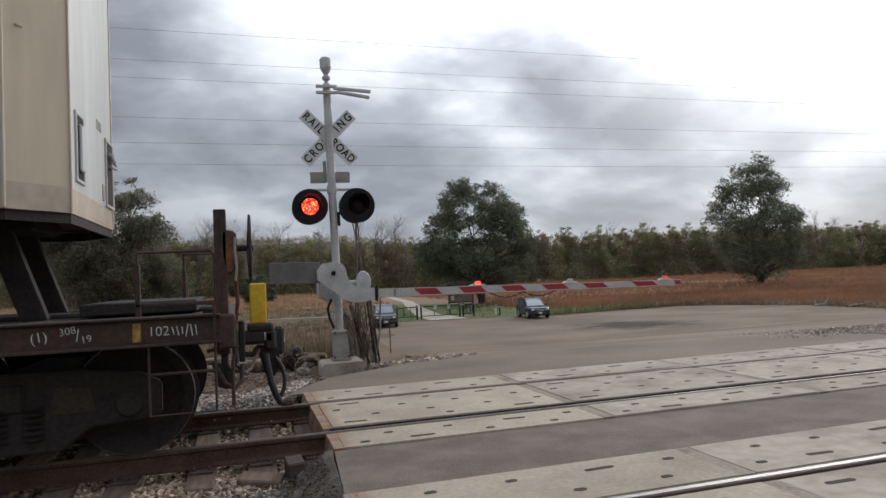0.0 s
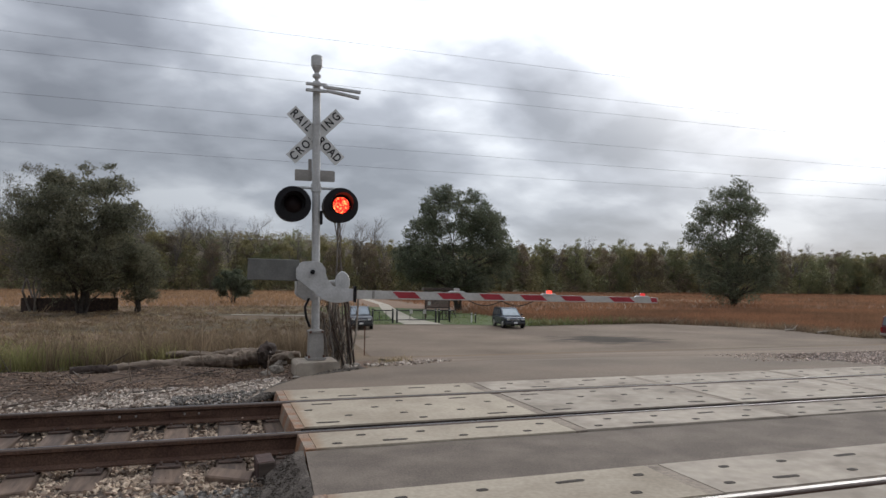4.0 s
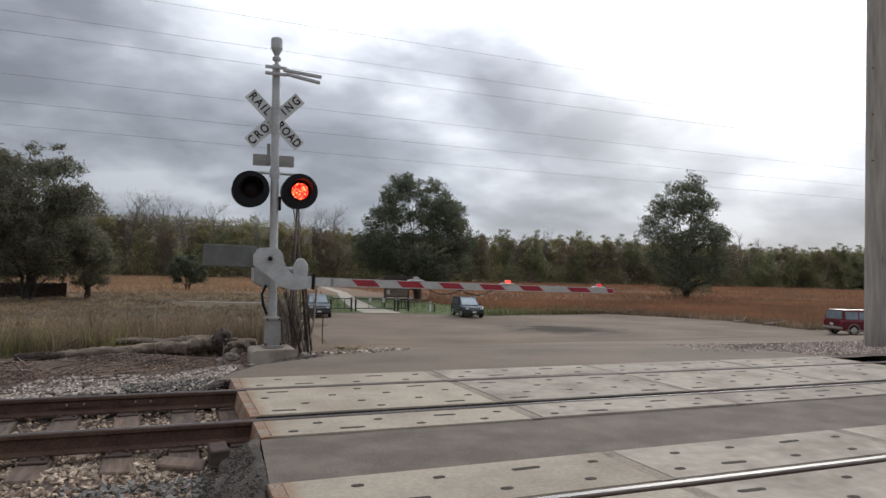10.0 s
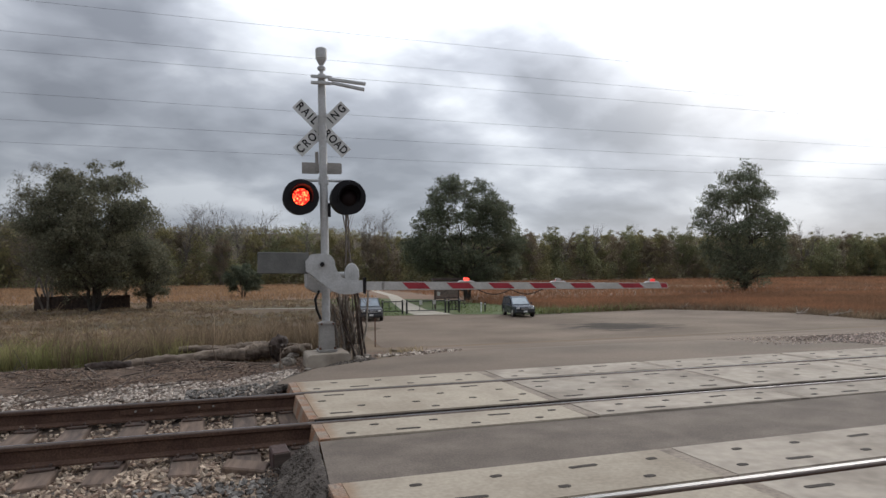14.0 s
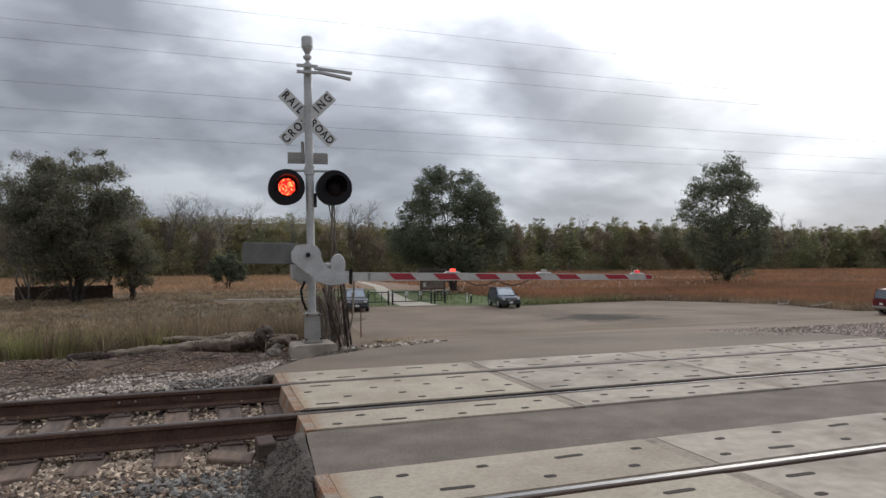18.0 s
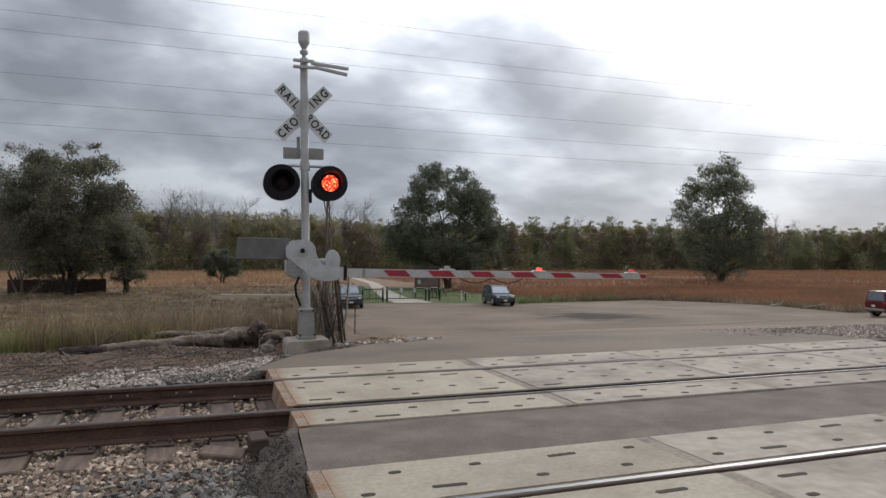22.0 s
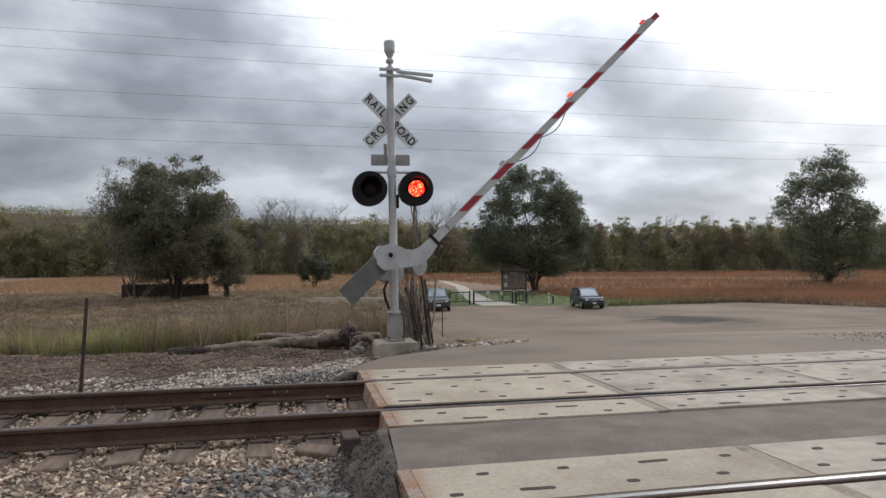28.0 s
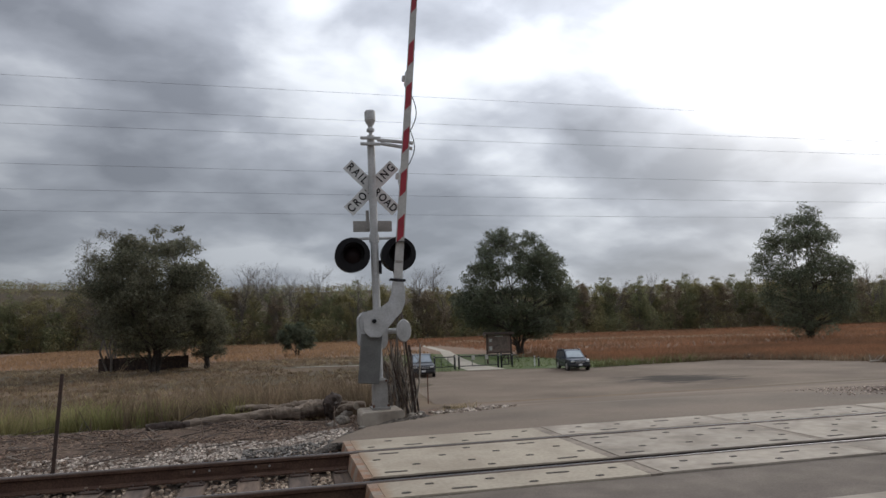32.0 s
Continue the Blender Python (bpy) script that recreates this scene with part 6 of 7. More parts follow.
# dark low board wall by the big tree
wallo = thing("board_wall", pose(-14, 84, -2.75), "low dark weathered board wall behind the large tree", "wall")
rnd = random.Random(3)
for k in range(21):
    x = -6.0 + k * 0.46
    part("board", box(0.452, 0.06, rnd.uniform(1.55, 1.68), (x, rnd.uniform(-0.01, 0.01), 0.78), 0.01), DARKWOOD, wallo)
for x in (-5.5, -1.0, 3.0):
    part("post", box(0.18, 0.18, 1.9, (x, 0.15, 0.9), 0.01), DARKWOOD, wallo)

DARKTIE = mat("dark_timber", (0.10, 0.072, 0.055), 0.95, scale=3, fine=18, second=(0.06, 0.045, 0.037), vary=0.4, bump=0.6, stretch=(0.15, 1, 1))
block = thing("timber_block", pose(0.405, 5.45, -0.225, 2, -3, 4), "short dark timber block standing beside the rail", "timber")
part("block", box(0.135, 0.24, 0.165, (0, 0, 0.08), 0.010), CARBROWN, block)
part("end_face", box(0.118, 0.010, 0.155, (0, -0.121, 0.08), 0.004), DARKTIE, block, "dark split end of the timber")
stub = thing("broken_tie", pose(0.14, 5.50, -0.255, 4, 7, -12), "pale broken tie end lying beside the rail", "timber")
part("stub", box(0.34, 0.20, 0.10, (0, 0, 0.03), 0.012), TIE, stub)


# ---- ballast, stones, soil ----
def strew(name, pts, size, material, seed, flat=0.75, jag=0.42):
    """Many angular stones as one mesh: squashed octahedra with uneven corners."""
    rs = np.random.RandomState(seed)
    n = len(pts)
    base = np.array([(1, 0, 0), (-1, 0, 0), (0, 1, 0), (0, -1, 0), (0, 0, 1), (0, 0, -1), (0.6, 0.6, 0.6), (-0.6, -0.6, 0.6)], float)
    tri = np.array([(0, 2, 6), (2, 4, 6), (4, 0, 6), (2, 1, 4), (1, 7, 4), (7, 3, 4), (1, 3, 7), (3, 0, 4), (2, 0, 5), (1, 2, 5), (3, 1, 5), (0, 3, 5)], np.int32)
    q = rs.normal(0, 1, (n, 4))
    q /= np.linalg.norm(q, axis=1)[:, None]
    w, x, y, z = q.T
    R = np.stack([np.stack([1 - 2 * (y * y + z * z), 2 * (x * y - z * w), 2 * (x * z + y * w)], 1), np.stack([2 * (x * y + z * w), 1 - 2 * (x * x + z * z), 2 * (y * z - x * w)], 1),
                  np.stack([2 * (x * z - y * w), 2 * (y * z + x * w), 1 - 2 * (x * x + y * y)], 1)], 1)
    v = base[None] * (1 + rs.uniform(-jag, jag, (n, 8, 1))) * np.array([1, 0.8, 0.62]) * (size * rs.uniform(0.55, 1.35, n))[:, None, None]
    v = np.einsum("nij,nkj->nki", R, v)
    v[:, :, 2] *= flat
    v += np.asarray(pts)[:, None, :]
    me = raw_mesh(name, v.reshape(-1, 3), (tri[None] + 8 * np.arange(n, dtype=np.int32)[:, None, None]).reshape(-1, 3), material)
    me.polygons.foreach_set("use_smooth", np.zeros(len(me.polygons), dtype=bool))      # broken faces, not pebbles
    return me


def raw_mesh(name, v, f, material):
    me = bpy.data.meshes.new(name)
    f = np.ascontiguousarray(f, dtype=np.int32)
    k = f.shape[1]
    me.vertices.add(len(v))
    me.vertices.foreach_set("co", np.ascontiguousarray(v, dtype=np.float32).ravel())
    me.loops.add(f.size)
    me.loops.foreach_set("vertex_index", f.ravel())
    me.polygons.add(len(f))
    me.polygons.foreach_set("loop_start", np.arange(0, f.size, k, dtype=np.int32))
    me.materials.append(material)
    me.update(calc_edges=True)
    return me


def bed_z(x, y):
    """Top of the ballast: a flat bed under each track, a shallow dip between them, shoulders outside."""
    z = float(np.interp(y, [-0.6, 0.6, 1.2, 4.2, 4.75, 5.3, 8.2, 8.8, 9.9], [-0.45, -0.30, -0.235, -0.225, -0.26, -0.225, -0.225, -0.27, -0.46]))
    if 5.6 < y < 7.40:
        z -= 0.035 * min(1.0, (y - 5.6) / 0.25, (7.40 - y) / 0.10)
    elif 7.40 <= y < 7.9:
        z += 0.045 * min(1.0, (y - 7.40) / 0.04, (7.9 - y) / 0.2)
    return z + 0.022 * noise.noise((x * 2.2, y * 2.2, 5.0))


for name, lo, hi in (("ballast_west", -60, 0.72), ("ballast_east", 10.6, 60)):
    xs = [v for v in np.arange(lo, hi, 1.0)] if lo < -30 else [v for v in np.arange(lo, hi, 1.0)]
    if lo < -30:
        xs = list(np.arange(-60, -6, 1.5)) + list(np.arange(-6, 0.72, 0.16)) + [0.74]
    o = grid_sheet(name, xs, list(np.arange(-0.6, 10.0, 0.16)), bed_z, BALLAST)
    tagged(o, "grey brown crushed stone ballast of the tracks", "ballast", kind="structure")

rs = np.random.RandomState(12)


def scatter(n, x0, x1, y0, y1, fz, lift=0.0, keep=None):
    p = np.stack([rs.uniform(x0, x1, n), rs.uniform(y0, y1, n)], 1)
    if keep:
        p = p[[bool(keep(a, b)) for a, b in p]]
    return np.array([(a, b, fz(a, b) + lift) for a, b in p])


def put_stuff(name, me, label, category):
    return tagged(new(name, me), label, category, kind="stuff")


put_stuff("ballast_stones", strew("ballast_stones", scatter(10500, -5.0, 0.60, 3.5, 5.75, bed_z, 0.006), 0.028, STONE, 1), "loose brown and grey crushed stones between the tracks", "stones")
put_stuff("ballast_stones", strew("ballast_stones", scatter(7000, -5.0, 0.66, 5.7, 7.5, bed_z, 0.012), 0.027, STONE, 2), "loose brown stones between the rails", "stones")
put_stuff("pale_stones", strew("pale_stones", scatter(9000, -5.0, 1.1, 9.2, 11.6, lambda x, y: bank(y) + 0.06 + 0.10 * noise.noise((x * 0.7, y * 0.7, 1.0)), 0.012, lambda x, y: y < 9.75 + max(0, x + 4.5) * 0.27 + 0.35 * noise.noise((x * 1.5, y * 1.5, 0)) and x < 0.55 + (y - 9.2) * 0.55 and rs.rand() < 0.35 + 0.65 * min(1.0, max(0.0, (x + 3.5) / 3.5))), 0.036, STONE_L, 3), "pale crushed stones on the ballast shoulder", "stones")
BLUESTONE = mat("blue_grey_stone", (0.24, 0.218, 0.192), 0.9, scale=2, fine=30, second=(0.10, 0.09, 0.08), vary=0.25, island=0.4, bump=0.3, pick=True)
put_stuff("dark_stones", strew("dark_stones", scatter(2600, -0.85, 0.62, 3.6, 5.2, bed_z, 0.02, lambda x, y: rs.rand() < 0.1 + 0.6 * (x + 0.9) / 1.5), 0.034, BLUESTONE, 4), "dark blue grey crushed stones beside the crossing", "stones")
CRUMB = mat("asphalt_crumbs", (0.125, 0.105, 0.088), 0.95, spec=0.2, scale=4, fine=60, second=(0.082, 0.068, 0.057), vary=0.4, island=0.3, bump=0.8)
put_stuff("asphalt_crumbs", strew("asphalt_crumbs", scatter(1900, 0.20, 0.60, 3.4, 5.4, lambda x, y: -0.240 + 0.23 * min(1, max(0, (x - 0.20) / 0.42) ** 1.3), 0.0), 0.009, CRUMB, 5), "dark crumbled asphalt at the edge of the crossing", "rubble")
heap = poly_sheet("asphalt_edge", [(0.24, 3.3), (0.56, 3.3), (0.58, 4.22), (0.62, 4.26), (0.64, 4.6), (0.66, 4.95), (0.69, 5.36), (0.42, 5.38), (0.30, 4.6)], 0.05, lambda x, y: -0.25 + 0.235 * min(1, max(0, (x - 0.20) / 0.42) ** 1.3) * (1 if y > 4.2 else 0.55 + 0.5 * (y - 3.3)) - 0.03 * min(1, max(0, (x - 0.7) / 0.25)) + 0.03 * noise.noise((x * 6, y * 6, 0)) + 0.015 * noise.noise((x * 22, y * 22, 0)), CRUMB)
tagged(heap, "crumbling dark asphalt ramp at the crossing's edge", "road", kind="structure")
heap = poly_sheet("asphalt_edge", [(0.30, 8.27), (0.60, 8.27), (1.25, 9.72), (2.35, 10.62), (2.3, 10.95), (0.9, 10.1)], 0.15, lambda x, y: -0.10 - 0.12 * max(0, 0.7 + (y - 8.3) * 0.55 - x) + 0.012 * noise.noise((x * 9, y * 9, 0)), CRUMB)
tagged(heap, "broken dark asphalt edge beside the road", "road", kind="structure")
def ramp_z(x, y):
    return -0.10 - 0.12 * max(0, 0.7 + (y - 8.3) * 0.55 - x) + 0.012 * noise.noise((x * 9, y * 9, 0))


put_stuff("asphalt_crumbs", strew("asphalt_crumbs", scatter(2600, 0.25, 2.3, 8.3, 10.8, ramp_z, 0.0, lambda x, y: abs(x - 0.62 - (y - 8.3) * 0.55) < 0.34), 0.020, CRUMB, 15), "dark crumbled asphalt beside the road", "rubble")
put_stuff("dark_stones", strew("dark_stones", scatter(420, -0.5, 1.0, 8.7, 9.8, lambda x, y: bank(y) + 0.08 + 0.10 * noise.noise((x * 0.7, y * 0.7, 1.0)), 0.02, lambda x, y: x < 0.3 + (y - 8.7) * 0.5), 0.03, BLUESTONE, 16), "dark grey crushed stones at the road's edge", "stones")
put_stuff("pink_stones", strew("pink_stones", scatter(9000, 9.3, 24, 8.4, 11.2, lambda x, y: max(lay(y), -0.2) if x < 11 else max(bed_z(x, min(y, 9.0)) + 0.12, lay(y) - 0.02), 0.02, lambda x, y: y > 8.6 + 0.0 * x and (x > 10.6 or y > 9.4) and rs.rand() < min(1, (x - 9) / 3)), 0.022, STONE_P, 6), "pinkish grey crushed stones round the utility pole", "stones")
shoulder = poly_sheet("gravel_shoulder", [(10.7, 8.3), (30, 8.3), (30, 12.0), (20, 11.9), (12.4, 11.2), (10.8, 10.0)], 0.6, lambda x, y: max(lay(y), -0.3) - 0.02 + 0.04 * noise.noise((x, y, 2)), BALLAST)
tagged(shoulder, "gravel shoulder beside the far track", "ground", kind="structure")
put_stuff("gravel", strew("gravel", scatter(900, 2.2, 6.5, 10.9, 15.5, lambda x, y: lay(y) + 0.015, 0.0, lambda x, y: abs(x - (2.5 + (y - 11) * 0.55)) < 0.5 + 0.35 * rs.rand()), 0.035, STONE_L, 7), "strewn pale gravel at the road's edge", "stones")

# bare soil with chips and twigs between ballast and weeds
soil = poly_sheet("soil_bank", [(-30, 9.4), (0.2, 9.2), (1.0, 10.1), (2.2, 11.0), (3.2, 13.6), (2.5, 15.5), (-4, 14.6), (-30, 15)], 0.7, lambda x, y: bank(y) + 0.06 + 0.10 * noise.noise((x * 0.7, y * 0.7, 1.0)), SOIL)
tagged(soil, "bare brown soil strewn with bark and twigs", "ground", kind="structure")


def soil_z(x, y):
    return bank(y) + 0.06 + 0.10 * noise.noise((x * 0.7, y * 0.7, 1.0))


def sticks(name, n, x0, x1, y0, y1, length, radius, material, seed, tilt=0.15, fz=soil_z):
    r = np.random.RandomState(seed)
    p = np.stack([r.uniform(x0, x1, n), r.uniform(y0, y1, n)], 1)
    a = r.uniform(0, 2 * np.pi, n)
    el = r.normal(0, tilt, n)
    ln = length * r.uniform(0.3, 1.3, n)
    d = np.stack([np.cos(a) * np.cos(el), np.sin(a) * np.cos(el), np.sin(np.abs(el))], 1)
    base = np.array([(x, y, fz(x, y) + 0.012) for x, y in p])
    side = np.cross(d, (0, 0, 1.0))
    side /= np.linalg.norm(side, axis=1)[:, None] + 1e-9
    up = np.cross(side, d)
    rr = (radius * r.uniform(0.5, 1.5, n))[:, None]
    v = np.stack([base + side * rr, base - side * rr, base + up * rr * 1.6, base + d * ln[:, None] + side * rr * 0.5, base + d * ln[:, None] - side * rr * 0.5, base + d * ln[:, None] + up * rr], 1)
    f = np.array([(0, 3, 5, 2), (1, 2, 5, 4), (0, 1, 4, 3)], np.int32)
    return raw_mesh(name, v.reshape(-1, 3), (f[None] + 6 * np.arange(n, dtype=np.int32)[:, None, None]).reshape(-1, 4), material)


CHIP = mat("wood_chip", (0.25, 0.168, 0.118), 0.95, scale=4, vary=0.25, second=(0.09, 0.06, 0.045), island=0.4, pick=True)
TWIG = mat("twig", (0.19, 0.138, 0.104), 0.95, scale=4, vary=0.2, island=0.45)
PALETWIG = mat("pale_twig", (0.24, 0.20, 0.165), 0.95, scale=4, vary=0.2, island=0.4)
put_stuff("twigs", sticks("twigs", 3600, -7, 1.6, 9.3, 13.6, 0.075, 0.006, TWIG, 1), "brown twigs and bark chips strewn on the soil", "twigs")
put_stuff("twigs", sticks("twigs", 150, -7, 1.3, 9.6, 13.4, 0.5, 0.009, DARKTIE, 22), "long brown sticks lying on the soil", "twigs")
put_stuff("twigs", sticks("twigs", 90, -7, 1.6, 9.3, 13.8, 0.26, 0.007, PALETWIG, 2), "pale dry sticks on the soil", "twigs")
put_stuff("wood_chips", strew("wood_chips", scatter(12000, -7, 1.6, 9.2, 13.6, soil_z, 0.006), 0.028, CHIP, 8, 0.5), "brown wood chips on the soil", "wood chips")

# logs and rocks
LOGWOOD = mat("weathered_log", (0.33, 0.255, 0.19), 0.95, scale=3.5, fine=16, second=(0.13, 0.098, 0.074), vary=0.4, bump=1.0, depth=0.04, stretch=(0.15, 1, 1))
LOGEND = mat("log_end", (0.26, 0.215, 0.165), 0.9, scale=8, fine=30, vary=0.25)
DARKLOG = mat("dark_log", (0.07, 0.05, 0.04), 0.95, scale=2.5, fine=18, vary=0.3, bump=0.6)


def build_log(a, c, r0, r1, material, label, seed):
    rnd = random.Random(seed)
    a, c = Vector(a), Vector(c)
    d = c - a
    lg = thing("log", Matrix.Translation(a) @ Vector((1, 0, 0)).rotation_difference(d).to_matrix().to_4x4(), label, "log", "logs by the crossing")
    n, k = 18, 34
    v, f = [], []
    for i in range(k):
        t = i / (k - 1)
        bow = Vector((0, rnd.uniform(-0.02, 0.02), 0.03 * math.sin(math.pi * t)))
        for j in range(n):
            ang = 2 * math.pi * j / n
            r = (r0 + (r1 - r0) * t) * (1 + 0.30 * noise.noise((t * 7, math.cos(ang) * 1.8 + seed, math.sin(ang) * 1.8)) + 0.26 * noise.noise((t * 17, math.cos(ang) * 3.4 + seed, math.sin(ang) * 3.4)))
            v.append(Vector((d.length * t, r * math.cos(ang), r * math.sin(ang))) + bow)
    for i in range(k - 1):
        f += [(i * n + j, i * n + (j + 1) % n, (i + 1) * n + (j + 1) % n, (i + 1) * n + j) for j in range(n)]
    o = new("trunk", link_mesh("trunk", v, f, material, True))
    o.parent = lg
    for i in (0, k - 1):
        o = new("cut_end", link_mesh("cut_end", v[i * n:(i + 1) * n], [tuple(range(n))], LOGEND))
        o.parent = lg
        o["label"] = "pale sawn end"
    return lg


build_log((-2.32, 12.85, -0.30), (-1.6, 12.95, -0.31), 0.075, 0.07, DARKLOG, "short dark log lying on the soil", 1)
build_log((-1.72, 13.0, -0.31), (-0.55, 13.1, -0.26), 0.085, 0.10, LOGWOOD, "weathered grey log lying on the bank", 2)
build_log((-0.62, 13.1, -0.26), (0.32, 13.15, -0.23), 0.105, 0.125, LOGWOOD, "thick end of the weathered grey log", 12)
build_log((-0.86, 13.62, -0.13), (0.05, 13.6, -0.19), 0.055, 0.075, LOGWOOD, "weathered grey branch lying behind the log", 3)
build_log((-0.05, 13.6, -0.17), (0.75, 13.55, -0.14), 0.07, 0.10, LOGWOOD, "weathered grey log behind another", 6)
build_log((0.30, 13.3, -0.24), (0.90, 13.35, -0.18), 0.13, 0.17, LOGWOOD, "thick weathered log by the signal", 4)
build_log((0.98, 12.9, -0.25), (1.32, 12.5, -0.08), 0.06, 0.075, LOGWOOD, "short grey branch by the footing", 5)
build_log((1.02, 12.75, -0.12), (1.5, 12.55, -0.06), 0.035, 0.05, LOGWOOD, "thin grey branch lying over the rocks", 7)


def build_stump(x, y, z):
    """Root end of a fallen trunk, its broken roots spread."""
    rnd = random.Random(4)
    t = thing("root_stump", pose(x, y, z), "dark root stump with broken roots at the end of the logs", "stump", "logs by the crossing")
    b = bmesh.new()
    bmesh.ops.create_icosphere(b, subdivisions=3, radius=0.24)
    for q in b.verts:
        q.co *= 1 + 0.45 * noise.noise(q.co * 6) + 0.2 * noise.noise(q.co * 17)
        q.co.x *= 0.8
    part("root_ball", b, DARKLOG, t)
    for k in range(11):
        a = 2 * math.pi * k / 11 + rnd.uniform(-0.25, 0.25)
        d = Vector((rnd.uniform(-0.1, 0.8), math.cos(a), min(0.15, math.sin(a) * 0.55))).normalized()
        p = d * 0.13
        pts = [p]
        for _ in range(4):
            d = (d + Vector((rnd.gauss(0, 0.35), rnd.gauss(0, 0.35), rnd.gauss(-0.08, 0.12)))).normalized()
            p = p + d * rnd.uniform(0.05, 0.09)
            pts.append(p)
        segs = [(pts[i], pts[i + 1], 0.045 - 0.009 * i, 0.036 - 0.009 * i) for i in range(4)]
        o = new("root", limb_mesh("root", segs, LOGWOOD if k % 3 else DARKLOG, 7))
        o.parent = t


build_stump(0.98, 13.2, -0.13)


def build_driftwood(x, y, z, turn, length, seed, label, material):
    """Bleached branch with its side twigs, lying at the border of the lot."""
    rnd = random.Random(seed)
    t = thing("fallen_branch", pose(x, y, z, 0, 0, turn), label, "branch", "branches at the border of the lot")
    p, d, pts = Vector((-length / 2, 0, 0.06)), Vector((1, 0, 0.06)), [Vector((-length / 2, 0, 0.06))]
    for k in range(6):
        d = (d + Vector((0, rnd.gauss(0, 0.2), rnd.gauss(0, 0.08)))).normalized()
        p = p + d * length / 6
        p.z = max(p.z, 0.05)
        pts.append(p)
    o = new("stem", limb_mesh("stem", [(a, c, 0.09 - 0.009 * i, 0.08 - 0.009 * i) for i, (a, c) in enumerate(zip(pts, pts[1:]))], material, 7))
    o.parent = t
    for k in (1, 2, 4, 5):
        e = pts[k] + Vector((rnd.uniform(-0.3, 0.5), rnd.gauss(0, 0.4), rnd.uniform(0.15, 0.5)))
        o = new("twig", limb_mesh("twig", [(pts[k], e, 0.035, 0.012)], material, 5))
        o.parent = t


BLEACHED = mat("bleached_wood", (0.42, 0.37, 0.31), 0.9, scale=2, fine=12, second=(0.26, 0.22, 0.18), vary=0.25, bump=0.4)
build_driftwood(43.4, 55.0, -2.66, 10, 3.0, 1, "long dark fallen branch at the border of the lot", DARKLOG)
build_driftwood(43.7, 55.3, -2.5, 12, 2.4, 2, "pale bleached branch lying on a dark one", BLEACHED)
build_driftwood(46.6, 41.0, -2.62, -60, 1.7, 3, "pale bleached branch at the border of the lot", BLEACHED)
build_driftwood(46.4, 44.6, -2.64, -50, 0.9, 4, "short pale branch at the border of the lot", BLEACHED)


ROCK = mat("rock", (0.26, 0.225, 0.185), 0.9, scale=9, fine=40, second=(0.13, 0.11, 0.09), vary=0.3, bump=0.8)


def build_rock(x, y, z, s, seed):
    rnd = random.Random(seed)
    b = bmesh.new()
    bmesh.ops.create_icosphere(b, subdivisions=2, radius=s)
    for q in b.verts:
        q.co *= 1 + 0.5 * noise.noise(q.co * (1.3 / s) + Vector((seed, 0, 0))) + 0.2 * noise.noise(q.co * (4 / s))
        q.co.z *= 0.7
    o = done("rock", b, ROCK, m=pose(x, y, z, 0, 0, rnd.uniform(0, 360)))
    tagged(o, "pale angular rock beside the signal footing", "rock", "rocks by the signal")


for k, (x, y, z, s) in enumerate(((1.05, 12.2, -0.28, 0.12), (0.85, 11.9, -0.31, 0.09), (1.15, 12.6, -0.22, 0.11), (1.28, 11.2, -0.3, 0.07), (2.2, 11.6, -0.22, 0.10), (2.4, 11.9, -0.22, 0.09))):
    build_rock(x, y, z, s, k)


# ---- grasses ----
def blades(name, pts, height, width, lean, material, seed, low=0.45):
    r = np.random.RandomState(seed)
    pts = np.asarray(pts)
    n = len(pts)
    a = r.uniform(0, np.pi, n)
    h = height * r.uniform(low, 1.2, n)
    side = np.stack([np.cos(a), np.sin(a), np.zeros(n)], 1) * (width * r.uniform(0.6, 1.4, n))[:, None]
    bend = np.stack([r.normal(0, lean, n) * h, r.normal(0, lean, n) * h, h * 0.55], 1)
    top = bend * 1.0
    tip = np.stack([bend[:, 0] * 2.3, bend[:, 1] * 2.3, h], 1)
    v = np.stack([pts - side, pts + side, pts + top + side * 0.8, pts + top - side * 0.8, pts + tip + side * 0.15, pts + tip - side * 0.15], 1)
    f = np.array([(0, 1, 2, 3), (3, 2, 4, 5)], np.int32)
    return raw_mesh(name, v.reshape(-1, 3), (f[None] + 6 * np.arange(n, dtype=np.int32)[:, None, None]).reshape(-1, 4), material)


def grass_mat(name, color, second, island=0.2, scale=0.15):
    """Dry blades that let light through."""
    m = mat(name, color, 0.95, scale=scale, fine=0.9, second=second, vary=0.2, island=island, bump=0, spec=0.1)
    nt = m.node_tree
    b = nt.nodes["Principled BSDF"]
    tr = nt.nodes.new("ShaderNodeBsdfTranslucent")
    nt.links.new(b.inputs["Base Color"].links[0].from_socket, tr.inputs[0])
    mx = nt.nodes.new("ShaderNodeMixShader")
    mx.inputs[0].default_value = 0.5
    nt.links.new(b.outputs[0], mx.inputs[1])
    nt.links.new(tr.outputs[0], mx.inputs[2])
    nt.links.new(mx.outputs[0], nt.nodes["Material Output"].inputs[0])
    return m


